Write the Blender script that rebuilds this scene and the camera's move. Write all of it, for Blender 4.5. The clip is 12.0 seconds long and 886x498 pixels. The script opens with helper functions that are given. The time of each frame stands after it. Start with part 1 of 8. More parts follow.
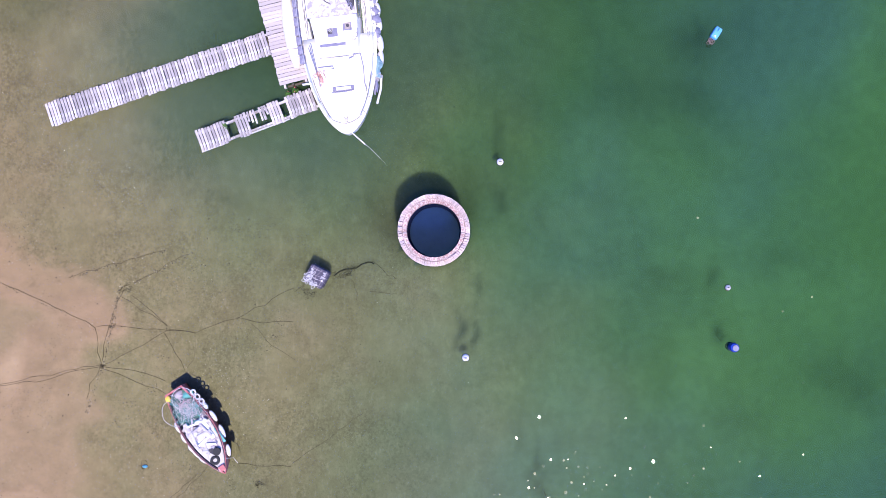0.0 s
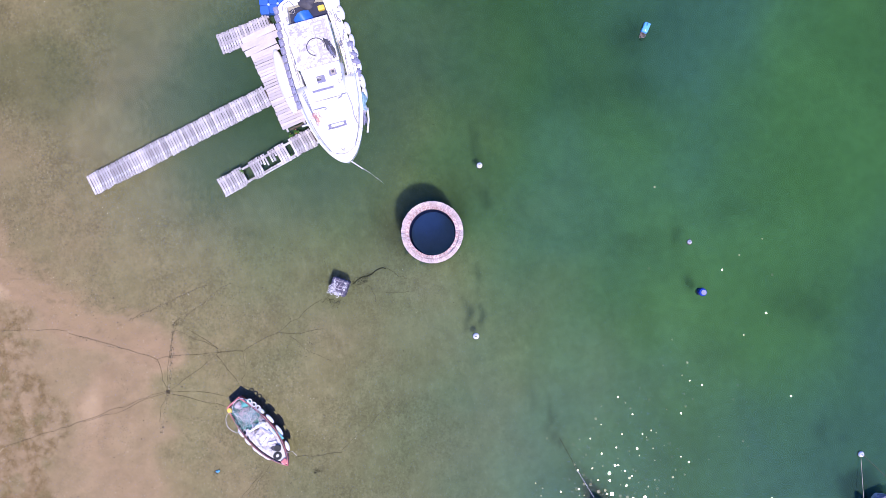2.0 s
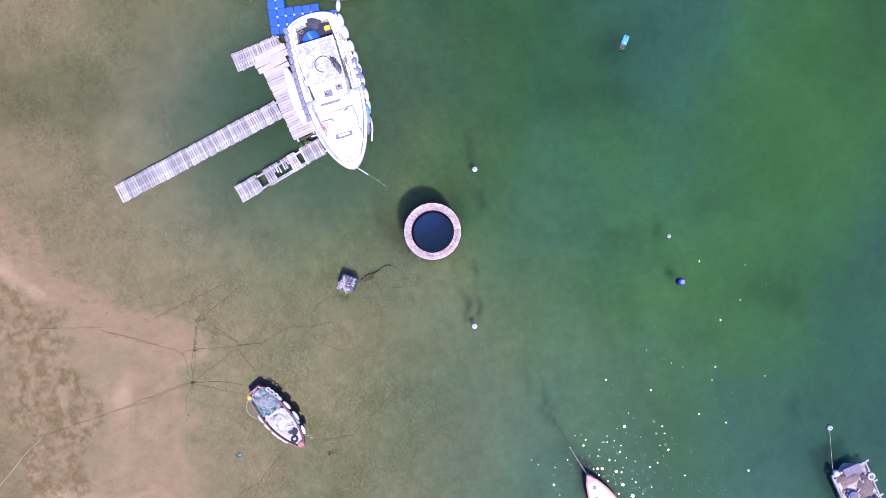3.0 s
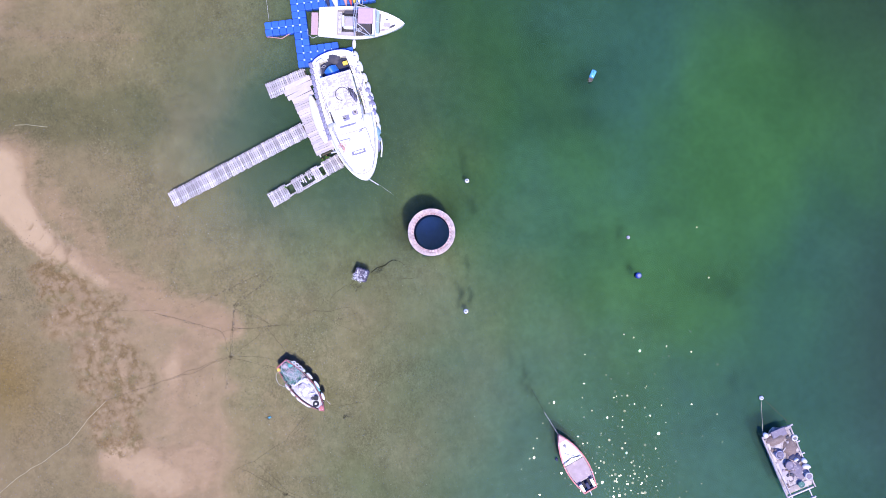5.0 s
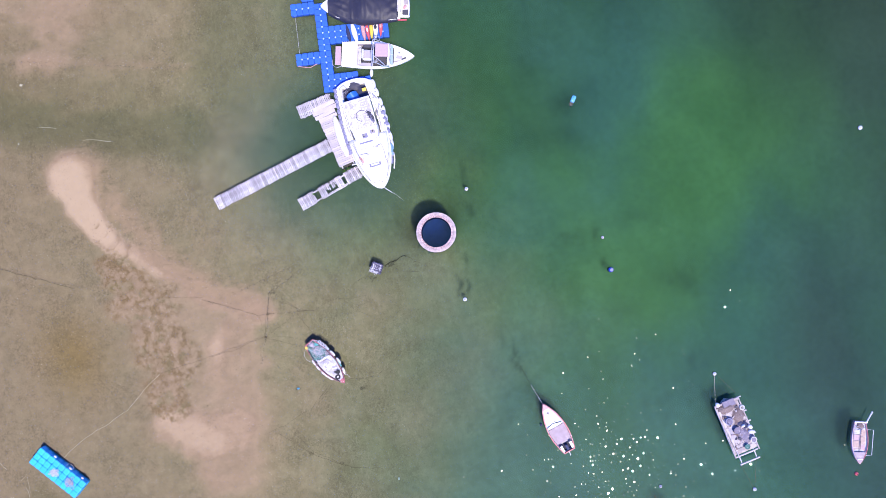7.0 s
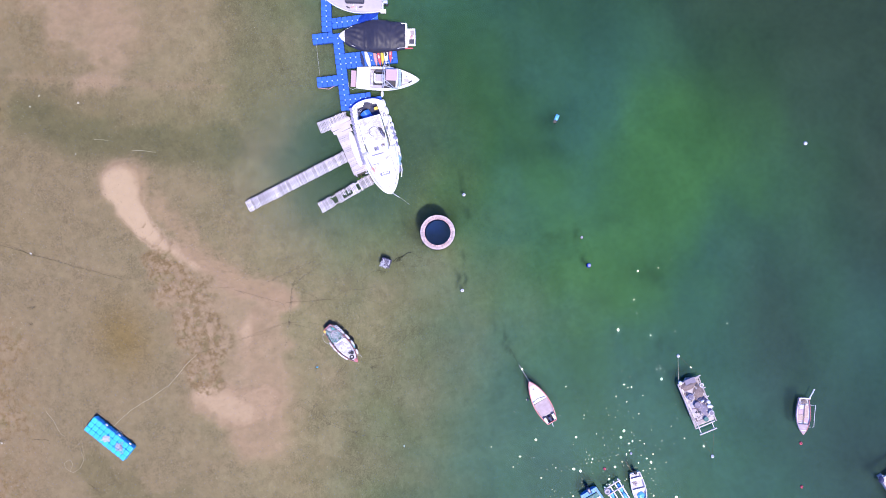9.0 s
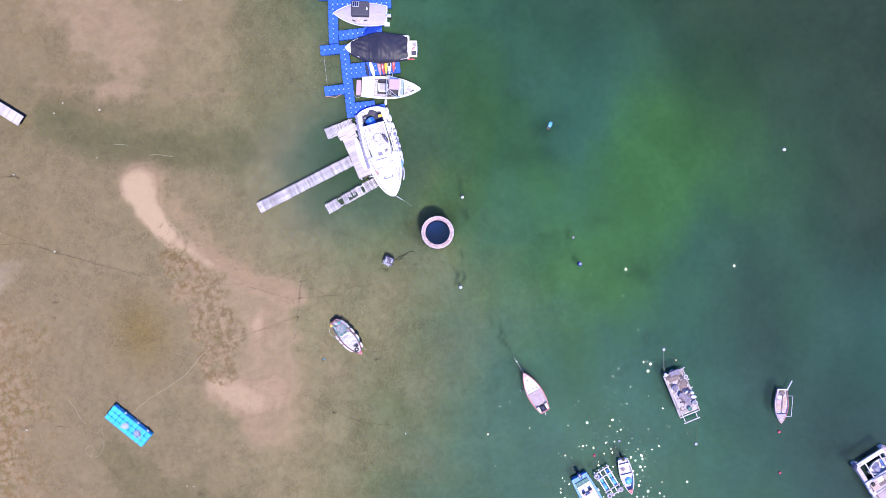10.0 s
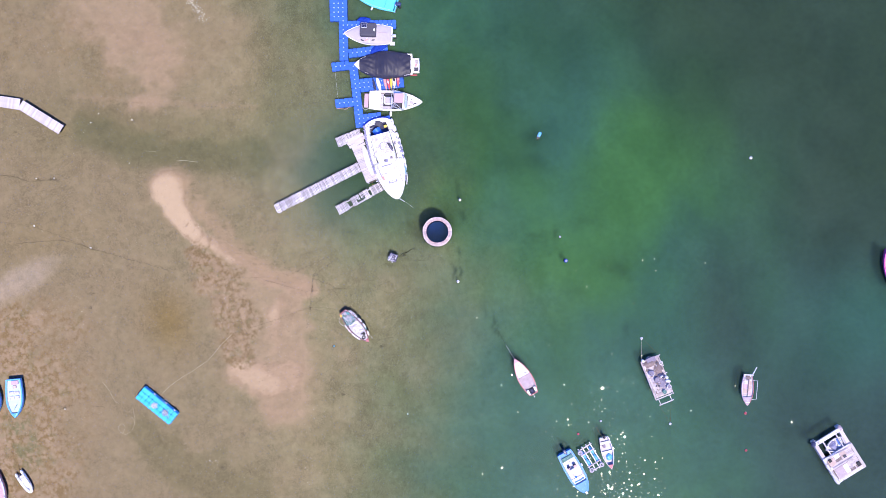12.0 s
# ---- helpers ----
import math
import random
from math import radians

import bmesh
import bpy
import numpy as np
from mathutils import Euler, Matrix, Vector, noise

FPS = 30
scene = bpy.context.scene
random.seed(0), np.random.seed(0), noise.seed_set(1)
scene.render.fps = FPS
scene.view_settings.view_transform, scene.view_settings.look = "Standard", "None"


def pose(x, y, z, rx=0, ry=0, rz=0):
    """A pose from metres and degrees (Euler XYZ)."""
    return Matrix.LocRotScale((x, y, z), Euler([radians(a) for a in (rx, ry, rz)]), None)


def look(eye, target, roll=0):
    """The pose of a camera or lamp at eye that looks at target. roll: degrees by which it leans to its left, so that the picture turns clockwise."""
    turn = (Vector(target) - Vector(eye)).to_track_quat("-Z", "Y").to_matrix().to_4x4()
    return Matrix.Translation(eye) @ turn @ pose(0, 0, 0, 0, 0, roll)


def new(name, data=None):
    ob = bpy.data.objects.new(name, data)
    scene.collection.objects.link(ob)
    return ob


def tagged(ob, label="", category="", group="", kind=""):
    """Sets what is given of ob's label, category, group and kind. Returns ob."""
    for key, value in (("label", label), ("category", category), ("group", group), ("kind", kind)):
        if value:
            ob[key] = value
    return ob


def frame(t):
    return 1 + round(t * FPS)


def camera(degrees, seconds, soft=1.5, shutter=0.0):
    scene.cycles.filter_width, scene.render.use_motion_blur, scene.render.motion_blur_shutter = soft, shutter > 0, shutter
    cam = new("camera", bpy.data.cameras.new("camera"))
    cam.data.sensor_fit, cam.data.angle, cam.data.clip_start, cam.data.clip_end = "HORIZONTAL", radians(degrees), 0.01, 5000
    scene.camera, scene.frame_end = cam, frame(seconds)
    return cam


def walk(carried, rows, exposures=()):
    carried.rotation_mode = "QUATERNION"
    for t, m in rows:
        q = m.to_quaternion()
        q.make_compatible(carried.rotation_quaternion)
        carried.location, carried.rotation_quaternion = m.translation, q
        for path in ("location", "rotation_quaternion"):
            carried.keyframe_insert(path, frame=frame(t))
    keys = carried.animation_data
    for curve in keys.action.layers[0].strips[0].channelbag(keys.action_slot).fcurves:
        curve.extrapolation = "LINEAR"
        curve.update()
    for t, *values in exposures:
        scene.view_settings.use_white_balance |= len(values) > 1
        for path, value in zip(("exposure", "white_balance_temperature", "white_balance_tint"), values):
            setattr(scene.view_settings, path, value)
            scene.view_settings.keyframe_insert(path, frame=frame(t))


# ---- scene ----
cam = camera(72.0, 12.0, soft=0.82)
PATH = [
    (0.0, 0.420, 0.139, 28.489, 0.000, 0.000, 0.000),
    (0.5, 0.433, 0.118, 29.619, 0.000, 0.000, -2.552),
    (1.0, 0.417, 0.101, 30.677, 0.000, 0.000, -5.109),
    (1.5, 0.408, 0.069, 31.839, 0.000, 0.000, -7.272),
    (2.0, 0.428, 0.024, 33.152, 0.000, 0.000, -8.852),
    (2.5, 0.437, -0.034, 34.563, 0.000, 0.000, -9.751),
    (3.0, 0.420, -0.116, 36.116, 0.000, 0.000, -9.910),
    (3.5, 0.470, -0.195, 37.791, 0.000, 0.000, -9.855),
    (4.0, 0.556, -0.256, 39.568, 0.000, 0.000, -9.749),
    (4.5, 0.611, -0.289, 41.429, 0.000, 0.000, -9.637),
    (5.0, 0.596, -0.295, 43.354, 0.000, 0.000, -9.552),
    (5.5, 0.535, -0.298, 45.317, 0.000, 0.000, -9.484),
    (6.0, 0.459, -0.326, 47.290, 0.000, 0.000, -9.422),
    (6.5, 0.390, -0.385, 49.258, 0.000, 0.000, -9.358),
    (7.0, 0.332, -0.459, 51.228, 0.000, 0.000, -9.292),
    (7.5, 0.290, -0.529, 53.205, 0.000, 0.000, -9.223),
    (8.0, 0.266, -0.584, 55.189, 0.000, 0.000, -9.152),
    (8.5, 0.257, -0.629, 57.159, 0.000, 0.000, -9.080),
    (9.0, 0.258, -0.669, 59.092, 0.000, 0.000, -9.010),
    (9.5, 0.267, -0.711, 60.965, 0.000, 0.000, -8.943),
    (10.0, 0.279, -0.762, 62.760, 0.000, 0.000, -8.882),
    (10.5, 0.293, -0.822, 64.481, 0.000, 0.000, -8.824),
    (11.0, 0.309, -0.887, 66.148, 0.000, 0.000, -8.771),
    (11.5, 0.326, -0.957, 67.779, 0.000, 0.000, -8.720),
    (12.0, 0.343, -1.029, 69.392, 0.000, 0.000, -8.670),
]
walk(cam, [(t, pose(x, y, z, rx, ry, rz)) for t, x, y, z, rx, ry, rz in PATH],
     exposures=[(0.0, 0.53, 6780, 16.4), (3.0, 0.53, 6540, 16.4), (5.5, 0.535, 6390, 16.4), (8.5, 0.57, 6440, 16.4), (12.0, 0.625, 6640, 16.2)])
# ---- world and sun ----
SUN_AZ, SUN_ZEN = 17.0, 25.0          # degrees from south towards east, and from the zenith
sky_world = bpy.data.worlds.new("sky")
scene.world = sky_world
sky_world.use_nodes = True
wn = sky_world.node_tree
wn.nodes.clear()
sky = wn.nodes.new("ShaderNodeTexSky")
sky.sky_type, sky.sun_disc = "NISHITA", False
sky.sun_elevation, sky.sun_rotation = radians(90 - SUN_ZEN), radians(180 - SUN_AZ)
sky.air_density, sky.dust_density, sky.ozone_density = 1.1, 0.3, 5.0
bg = wn.nodes.new("ShaderNodeBackground")
bg.inputs["Strength"].default_value = 0.16
wout = wn.nodes.new("ShaderNodeOutputWorld")
haze = wn.nodes.new("ShaderNodeMix")
haze.data_type, haze.blend_type = "RGBA", "MULTIPLY"
haze.inputs["Factor"].default_value, haze.inputs["B"].default_value = 1.0, (0.48, 0.78, 1.65, 1)
wn.links.new(sky.outputs[0], haze.inputs["A"])
wn.links.new(haze.outputs["Result"], bg.inputs[0])
wn.links.new(bg.outputs[0], wout.inputs[0])
sun_data = bpy.data.lights.new("sun", "SUN")
sun_data.energy, sun_data.angle, sun_data.color = 4.6, radians(0.55), (1.0, 0.93, 0.76)
sun = new("sun", sun_data)
za, aa = radians(SUN_ZEN), radians(SUN_AZ)
sun.matrix_world = look((0, 0, 90), (-90 * math.sin(za) * math.sin(aa), 90 * math.sin(za) * math.cos(aa), 90 - 90 * math.cos(za)))


# ---- materials ----
def material(name, color, rough=0.6, metal=0.0, vary=0.25, scale=6.0, fine=60.0, bump=0.15, second=None, amount=0.45, per_piece=0.0, spec=0.4, island=False):
    """A worn surface: two scales of variation, an optional second colour in patches, fine relief."""
    m = bpy.data.materials.new(name)
    m.use_nodes = True
    nt = m.node_tree
    nd, lk = nt.nodes, nt.links
    b = nd["Principled BSDF"]
    tc = nd.new("ShaderNodeTexCoord")
    src = tc.outputs["Object"]
    n1, n2 = nd.new("ShaderNodeTexNoise"), nd.new("ShaderNodeTexNoise")
    n1.inputs["Scale"].default_value, n1.inputs["Detail"].default_value = scale, 5
    n2.inputs["Scale"].default_value, n2.inputs["Detail"].default_value = fine, 3
    lk.new(src, n1.inputs["Vector"])
    lk.new(src, n2.inputs["Vector"])
    dark = tuple(c * (1 - vary) for c in color)
    light = tuple(min(1, c * (1 + vary * 0.5)) for c in color)
    mix = nd.new("ShaderNodeMix")
    mix.data_type = "RGBA"
    mix.inputs["A"].default_value, mix.inputs["B"].default_value = (*dark, 1), (*light, 1)
    lk.new(n1.outputs["Fac"], mix.inputs["Factor"])
    out = mix.outputs["Result"]
    if second:
        ramp = nd.new("ShaderNodeValToRGB")
        ramp.color_ramp.elements[0].position, ramp.color_ramp.elements[1].position = 1 - amount - 0.04, 1 - amount + 0.04
        n3 = nd.new("ShaderNodeTexNoise")
        n3.inputs["Scale"].default_value, n3.inputs["Detail"].default_value, n3.inputs["Roughness"].default_value = scale * 0.6, 8, 0.65
        n3.noise_dimensions = "4D"
        n3.inputs["W"].default_value = 3.7
        lk.new(src, n3.inputs["Vector"])
        lk.new(n3.outputs["Fac"], ramp.inputs["Fac"])
        m2 = nd.new("ShaderNodeMix")
        m2.data_type = "RGBA"
        m2.inputs["B"].default_value = (*second, 1)
        lk.new(ramp.outputs["Color"], m2.inputs["Factor"])
        lk.new(out, m2.inputs["A"])
        out = m2.outputs["Result"]
    m4 = nd.new("ShaderNodeMix")
    m4.data_type, m4.blend_type = "RGBA", "MULTIPLY"
    m4.inputs["Factor"].default_value = min(1, vary * 1.2)
    lk.new(out, m4.inputs["A"])
    lk.new(n2.outputs["Fac"], m4.inputs["B"])
    out = m4.outputs["Result"]
    if per_piece:
        info = nd.new("ShaderNodeNewGeometry") if island else nd.new("ShaderNodeObjectInfo")
        rng = nd.new("ShaderNodeMapRange")
        rng.inputs["To Min"].default_value, rng.inputs["To Max"].default_value = 1 - per_piece, 1 + per_piece * 0.6
        lk.new(info.outputs["Random Per Island" if island else "Random"], rng.inputs["Value"])
        m3 = nd.new("ShaderNodeVectorMath")
        m3.operation = "SCALE"
        lk.new(out, m3.inputs[0])
        lk.new(rng.outputs[0], m3.inputs["Scale"])
        out = m3.outputs[0]
    lk.new(out, b.inputs["Base Color"])
    b.inputs["Roughness"].default_value, b.inputs["Metallic"].default_value = rough, metal
    b.inputs["Specular IOR Level"].default_value = spec
    if bump:
        bp = nd.new("ShaderNodeBump")
        bp.inputs["Strength"].default_value, bp.inputs["Distance"].default_value = bump, 0.02
        lk.new(n2.outputs["Fac"], bp.inputs["Height"])
        lk.new(bp.outputs[0], b.inputs["Normal"])
    return m


WHITE = material("white_gelcoat", (0.75, 0.72, 0.665), 0.35, vary=0.10, bump=0.04)
LAVENDER = material("weathered_violet_grey", (0.25, 0.24, 0.36), 0.6, vary=0.3, scale=8, second=(0.42, 0.40, 0.52), amount=0.4)
PALEVIOLET = material("pale_violet_paint", (0.47, 0.43, 0.50), 0.6, vary=0.25, scale=7, second=(0.60, 0.56, 0.60), amount=0.45)
CREAM = material("cream_vinyl", (0.66, 0.60, 0.58), 0.5, vary=0.15, scale=4)
VIOLETCLOTH = material("violet_grey_cloth", (0.24, 0.205, 0.265), 0.8, vary=0.35, scale=8, second=(0.36, 0.31, 0.36), amount=0.4)
WORN = material("worn_white_roof", (0.62, 0.59, 0.62), 0.6, vary=0.15, scale=9, second=(0.36, 0.325, 0.42), amount=0.46)
OFFWHITE = material("stained_white", (0.58, 0.55, 0.57), 0.6, vary=0.25, second=(0.28, 0.25, 0.27), amount=0.42)
FOAM = material("white_foam", (0.68, 0.66, 0.69), 0.8, vary=0.18)
PLANK = material("bleached_plank", (0.56, 0.50, 0.51), 0.85, vary=0.35, scale=4, fine=45, bump=0.35, second=(0.70, 0.655, 0.67), amount=0.42, per_piece=0.36)
BEAM = material("jetty_timber", (0.38, 0.34, 0.33), 0.85, vary=0.35, second=(0.62, 0.58, 0.60), amount=0.5)
WIDE = material("pale_board", (0.58, 0.51, 0.52), 0.8, vary=0.25, scale=3, fine=30, bump=0.3, per_piece=0.2)
DARKWOOD = material("wet_timber", (0.11, 0.09, 0.07), 0.7, vary=0.4)
BRICK = material("limed_brick", (0.58, 0.35, 0.35), 0.85, vary=0.40, scale=11, fine=40, bump=0.5, second=(0.74, 0.60, 0.60), amount=0.52, per_piece=0.22)
ALGAE = material("algae_stone", (0.05, 0.055, 0.045), 0.9, vary=0.4)
MORTAR = material("mortar", (0.56, 0.44, 0.44), 0.9, vary=0.4, bump=0.4, second=(0.16, 0.11, 0.12), amount=0.32)
CUBE = material("blue_float_plastic", (0.035, 0.13, 0.56), 0.45, vary=0.16, scale=5, per_piece=0.14)
CYAN = material("cyan_float_plastic", (0.03, 0.44, 0.84), 0.45, vary=0.15, per_piece=0.08)
PIN = material("pale_pin", (0.42, 0.52, 0.78), 0.5, vary=0.15)
BLUE = material("blue_tarpaulin", (0.03, 0.17, 0.62), 0.45, vary=0.3)
NAVY = material("navy_canvas", (0.035, 0.04, 0.10), 0.7, vary=0.35)
BLACK = material("black_canvas", (0.030, 0.028, 0.046), 0.55, vary=0.3, scale=3)
DEEPBLUE = material("deep_blue_tarpaulin", (0.010, 0.050, 0.40), 0.8, vary=0.35, spec=0.15)
RUBBER = material("black_rubber", (0.02, 0.02, 0.025), 0.7, vary=0.3)
GREYCANVAS = material("pale_grey_canvas", (0.43, 0.38, 0.41), 0.75, vary=0.18, scale=3)
DARKGREY = material("dark_grey_canvas", (0.07, 0.065, 0.085), 0.7, vary=0.3)
PINKCANVAS = material("faded_pink_canvas", (0.48, 0.33, 0.36), 0.75, vary=0.15)
TURQ = material("turquoise_paint", (0.10, 0.58, 0.68), 0.4, vary=0.15)
PALEBLUE = material("pale_blue_paint", (0.47, 0.62, 0.76), 0.5, vary=0.2, second=(0.64, 0.69, 0.75), amount=0.4)
SKYBLUE = material("sky_blue_paint", (0.12, 0.42, 0.80), 0.4, vary=0.2, second=(0.30, 0.55, 0.80), amount=0.35)
SKIFFBLUE = material("skiff_blue_paint", (0.045, 0.23, 0.66), 0.45, vary=0.2, second=(0.13, 0.36, 0.72), amount=0.4, spec=0.25)
RED = material("faded_red_paint", (0.52, 0.15, 0.165), 0.55, vary=0.3, second=(0.60, 0.36, 0.37), amount=0.42)
PINK = material("pink_paint", (0.62, 0.33, 0.32), 0.55, vary=0.25, second=(0.70, 0.56, 0.52), amount=0.4)
MAGENTA = material("magenta_paint", (0.55, 0.07, 0.28), 0.5, vary=0.2)
YELLOW = material("yellow_plastic", (0.80, 0.55, 0.08), 0.5, vary=0.2)
ORANGE = material("orange_red_plastic", (0.62, 0.10, 0.12), 0.45, vary=0.15)
NET = material("green_net", (0.12, 0.27, 0.235), 0.9, vary=0.5, scale=9, second=(0.30, 0.36, 0.36), amount=0.42)
TEAL = material("teal_plastic", (0.10, 0.38, 0.37), 0.5, vary=0.2)
GREYDECK = material("weathered_deck", (0.45, 0.38, 0.375), 0.85, vary=0.4, scale=4, second=(0.56, 0.49, 0.49), amount=0.48)
PURPLEGREY = material("faded_deck_mat", (0.45, 0.35, 0.37), 0.85, vary=0.3, scale=3, second=(0.58, 0.48, 0.48), amount=0.4)
BROWNTARP = material("brown_net_heap", (0.29, 0.215, 0.195), 0.9, vary=0.5, scale=12, bump=0.6, second=(0.36, 0.27, 0.25), amount=0.4)
RAFTWOOD = material("pale_pink_boards", (0.62, 0.52, 0.52), 0.85, vary=0.3, scale=4, second=(0.44, 0.35, 0.34), amount=0.35, per_piece=0.25)
TANDECK = material("tan_deck_paint", (0.52, 0.38, 0.33), 0.8, vary=0.3, scale=5, second=(0.62, 0.50, 0.45), amount=0.4)
TIMBER = material("grey_brown_boards", (0.22, 0.165, 0.16), 0.85, vary=0.35, scale=5, second=(0.34, 0.27, 0.26), amount=0.4)
ROPE = material("pale_rope", (0.58, 0.56, 0.56), 0.9, vary=0.3)
WEEDROPE = material("weedy_rope", (0.135, 0.104, 0.066), 0.95, vary=0.4)
OLDROPE = material("sandy_rope", (0.55, 0.48, 0.38), 0.9, vary=0.3)
STEEL = material("stainless_rail", (0.62, 0.62, 0.66), 0.25, 0.9, vary=0.1)
ALU = material("aluminium_frame", (0.66, 0.65, 0.68), 0.4, 0.5, vary=0.15)
DARK = material("dark_interior", (0.03, 0.03, 0.05), 0.8, vary=0.3)
GLASS = material("tinted_screen", (0.05, 0.09, 0.10), 0.08, vary=0.1, bump=0.0, spec=0.6)
SEAGLASS = material("pale_teal_screen", (0.36, 0.46, 0.43), 0.15, vary=0.15, bump=0.0, spec=0.5)
RAG = material("faded_blue_rag", (0.26, 0.43, 0.52), 0.7, vary=0.35, second=(0.55, 0.60, 0.62), amount=0.4)
SEAM = material("grey_brown_line", (0.22, 0.19, 0.21), 0.7, vary=0.35)
SOLAR = material("solar_cell", (0.02, 0.025, 0.07), 0.15, vary=0.2, bump=0.0)
SHELL = material("shell_white", (0.50, 0.46, 0.40), 0.8, vary=0.2, per_piece=0.45, island=True)
WEED = material("seaweed_clump", (0.060, 0.050, 0.032), 0.9, vary=0.5)
PEBBLE = material("dark_pebble", (0.15, 0.122, 0.09), 0.9, vary=0.4, per_piece=0.5, island=True)
DUSK = material("dark_violet_wrap", (0.085, 0.075, 0.125), 0.7, vary=0.35, scale=5, second=(0.16, 0.14, 0.20), amount=0.4)
ENGINE = material("engine_cowl", (0.04, 0.05, 0.12), 0.35, vary=0.2)
GREEN_LEAF = material("green_plant", (0.08, 0.20, 0.03), 0.7, vary=0.4)


# ---- the shape of the bottom ----
def step(a, b, x):
    t = np.clip((x - a) / (b - a), 0, 1)
    return t * t * (3 - 2 * t)


def blob(x, y, cx, cy, rx, ry, turn=0.0):
    c, s = math.cos(radians(turn)), math.sin(radians(turn))
    u, v = ((x - cx) * c + (y - cy) * s) / rx, (-(x - cx) * s + (y - cy) * c) / ry
    return np.exp(-(u * u + v * v))


def wobble(x, y, size, seed):
    """Smooth uneven field between about -1 and 1."""
    r = np.random.RandomState(seed)
    out = 0
    for k in range(9):
        a, f, p = r.uniform(0, 6.283), r.uniform(0.6, 2.2) / size, r.uniform(0, 6.283)
        out = out + np.sin((x * math.cos(a) + y * math.sin(a)) * f * 6.283 + p + 1.3 * np.sin(y * f * 2.1 + x * f * 1.3 + k))
    return out / 5.0


def ribbon(x, y, stops):
    """1 inside a chain of tapering capsules (x, y, radius), falling softly to 0."""
    best = np.full(np.shape(x), 0.0)
    for (ax, ay, ar), (bx, by, br) in zip(stops[:-1], stops[1:]):
        dx, dy = bx - ax, by - ay
        t = np.clip(((x - ax) * dx + (y - ay) * dy) / (dx * dx + dy * dy), 0, 1)
        d = np.hypot(x - ax - t * dx, y - ay - t * dy)
        best = np.maximum(best, 1 - step(0.5, 1.5, d / (ar + t * (br - ar))))
    return best


SPIT = [(-29.5, 10.6, 2.30), (-29.1, 8.2, 1.50), (-28.0, 5.8, 1.00), (-26.4, 3.7, 0.75)]
CREST = [(-26.1, 3.9, 0.80), (-22.7, 1.3, 1.00), (-19.3, -1.0, 1.25), (-15.6, -3.1, 1.30)]
APRON = [(-17.2, -3.6, 2.2), (-18.9, -6.5, 2.7), (-18.8, -10.5, 3.0), (-20.0, -15.0, 3.2)]
SPIT_PATCH = [(-24.2, -11.3, 1.9), (-21.6, -12.9, 2.3), (-19.2, -12.6, 2.0)]
WISPS = [(-26.6, 8.0, 0.8), (-25.6, 6.2, 0.9), (-23.8, 4.4, 0.8)]
WEED_BED = [(-27.6, 3.2, 1.3), (-25.2, -1.4, 2.5), (-23.7, -6.0, 2.4), (-24.6, -9.4, 1.5)]
CHANNEL = [(-38.0, 18.6, 1.7), (-32.5, 15.6, 1.9), (-26.0, 13.7, 1.9), (-19.5, 12.7, 2.2)]
HOLLOW = [(-36.8, -16.6, 1.6), (-32.4, -21.4, 2.8), (-26.5, -26.0, 4.0)]
DRAG = [(-39.0, 22.6, 0.30), (-29.0, 20.3, 0.45), (-18.4, 18.2, 0.30)]
NORTH = [(-33.0, 32.0, 5.0), (-29.6, 26.0, 3.8), (-29.4, 21.8, 2.0)]


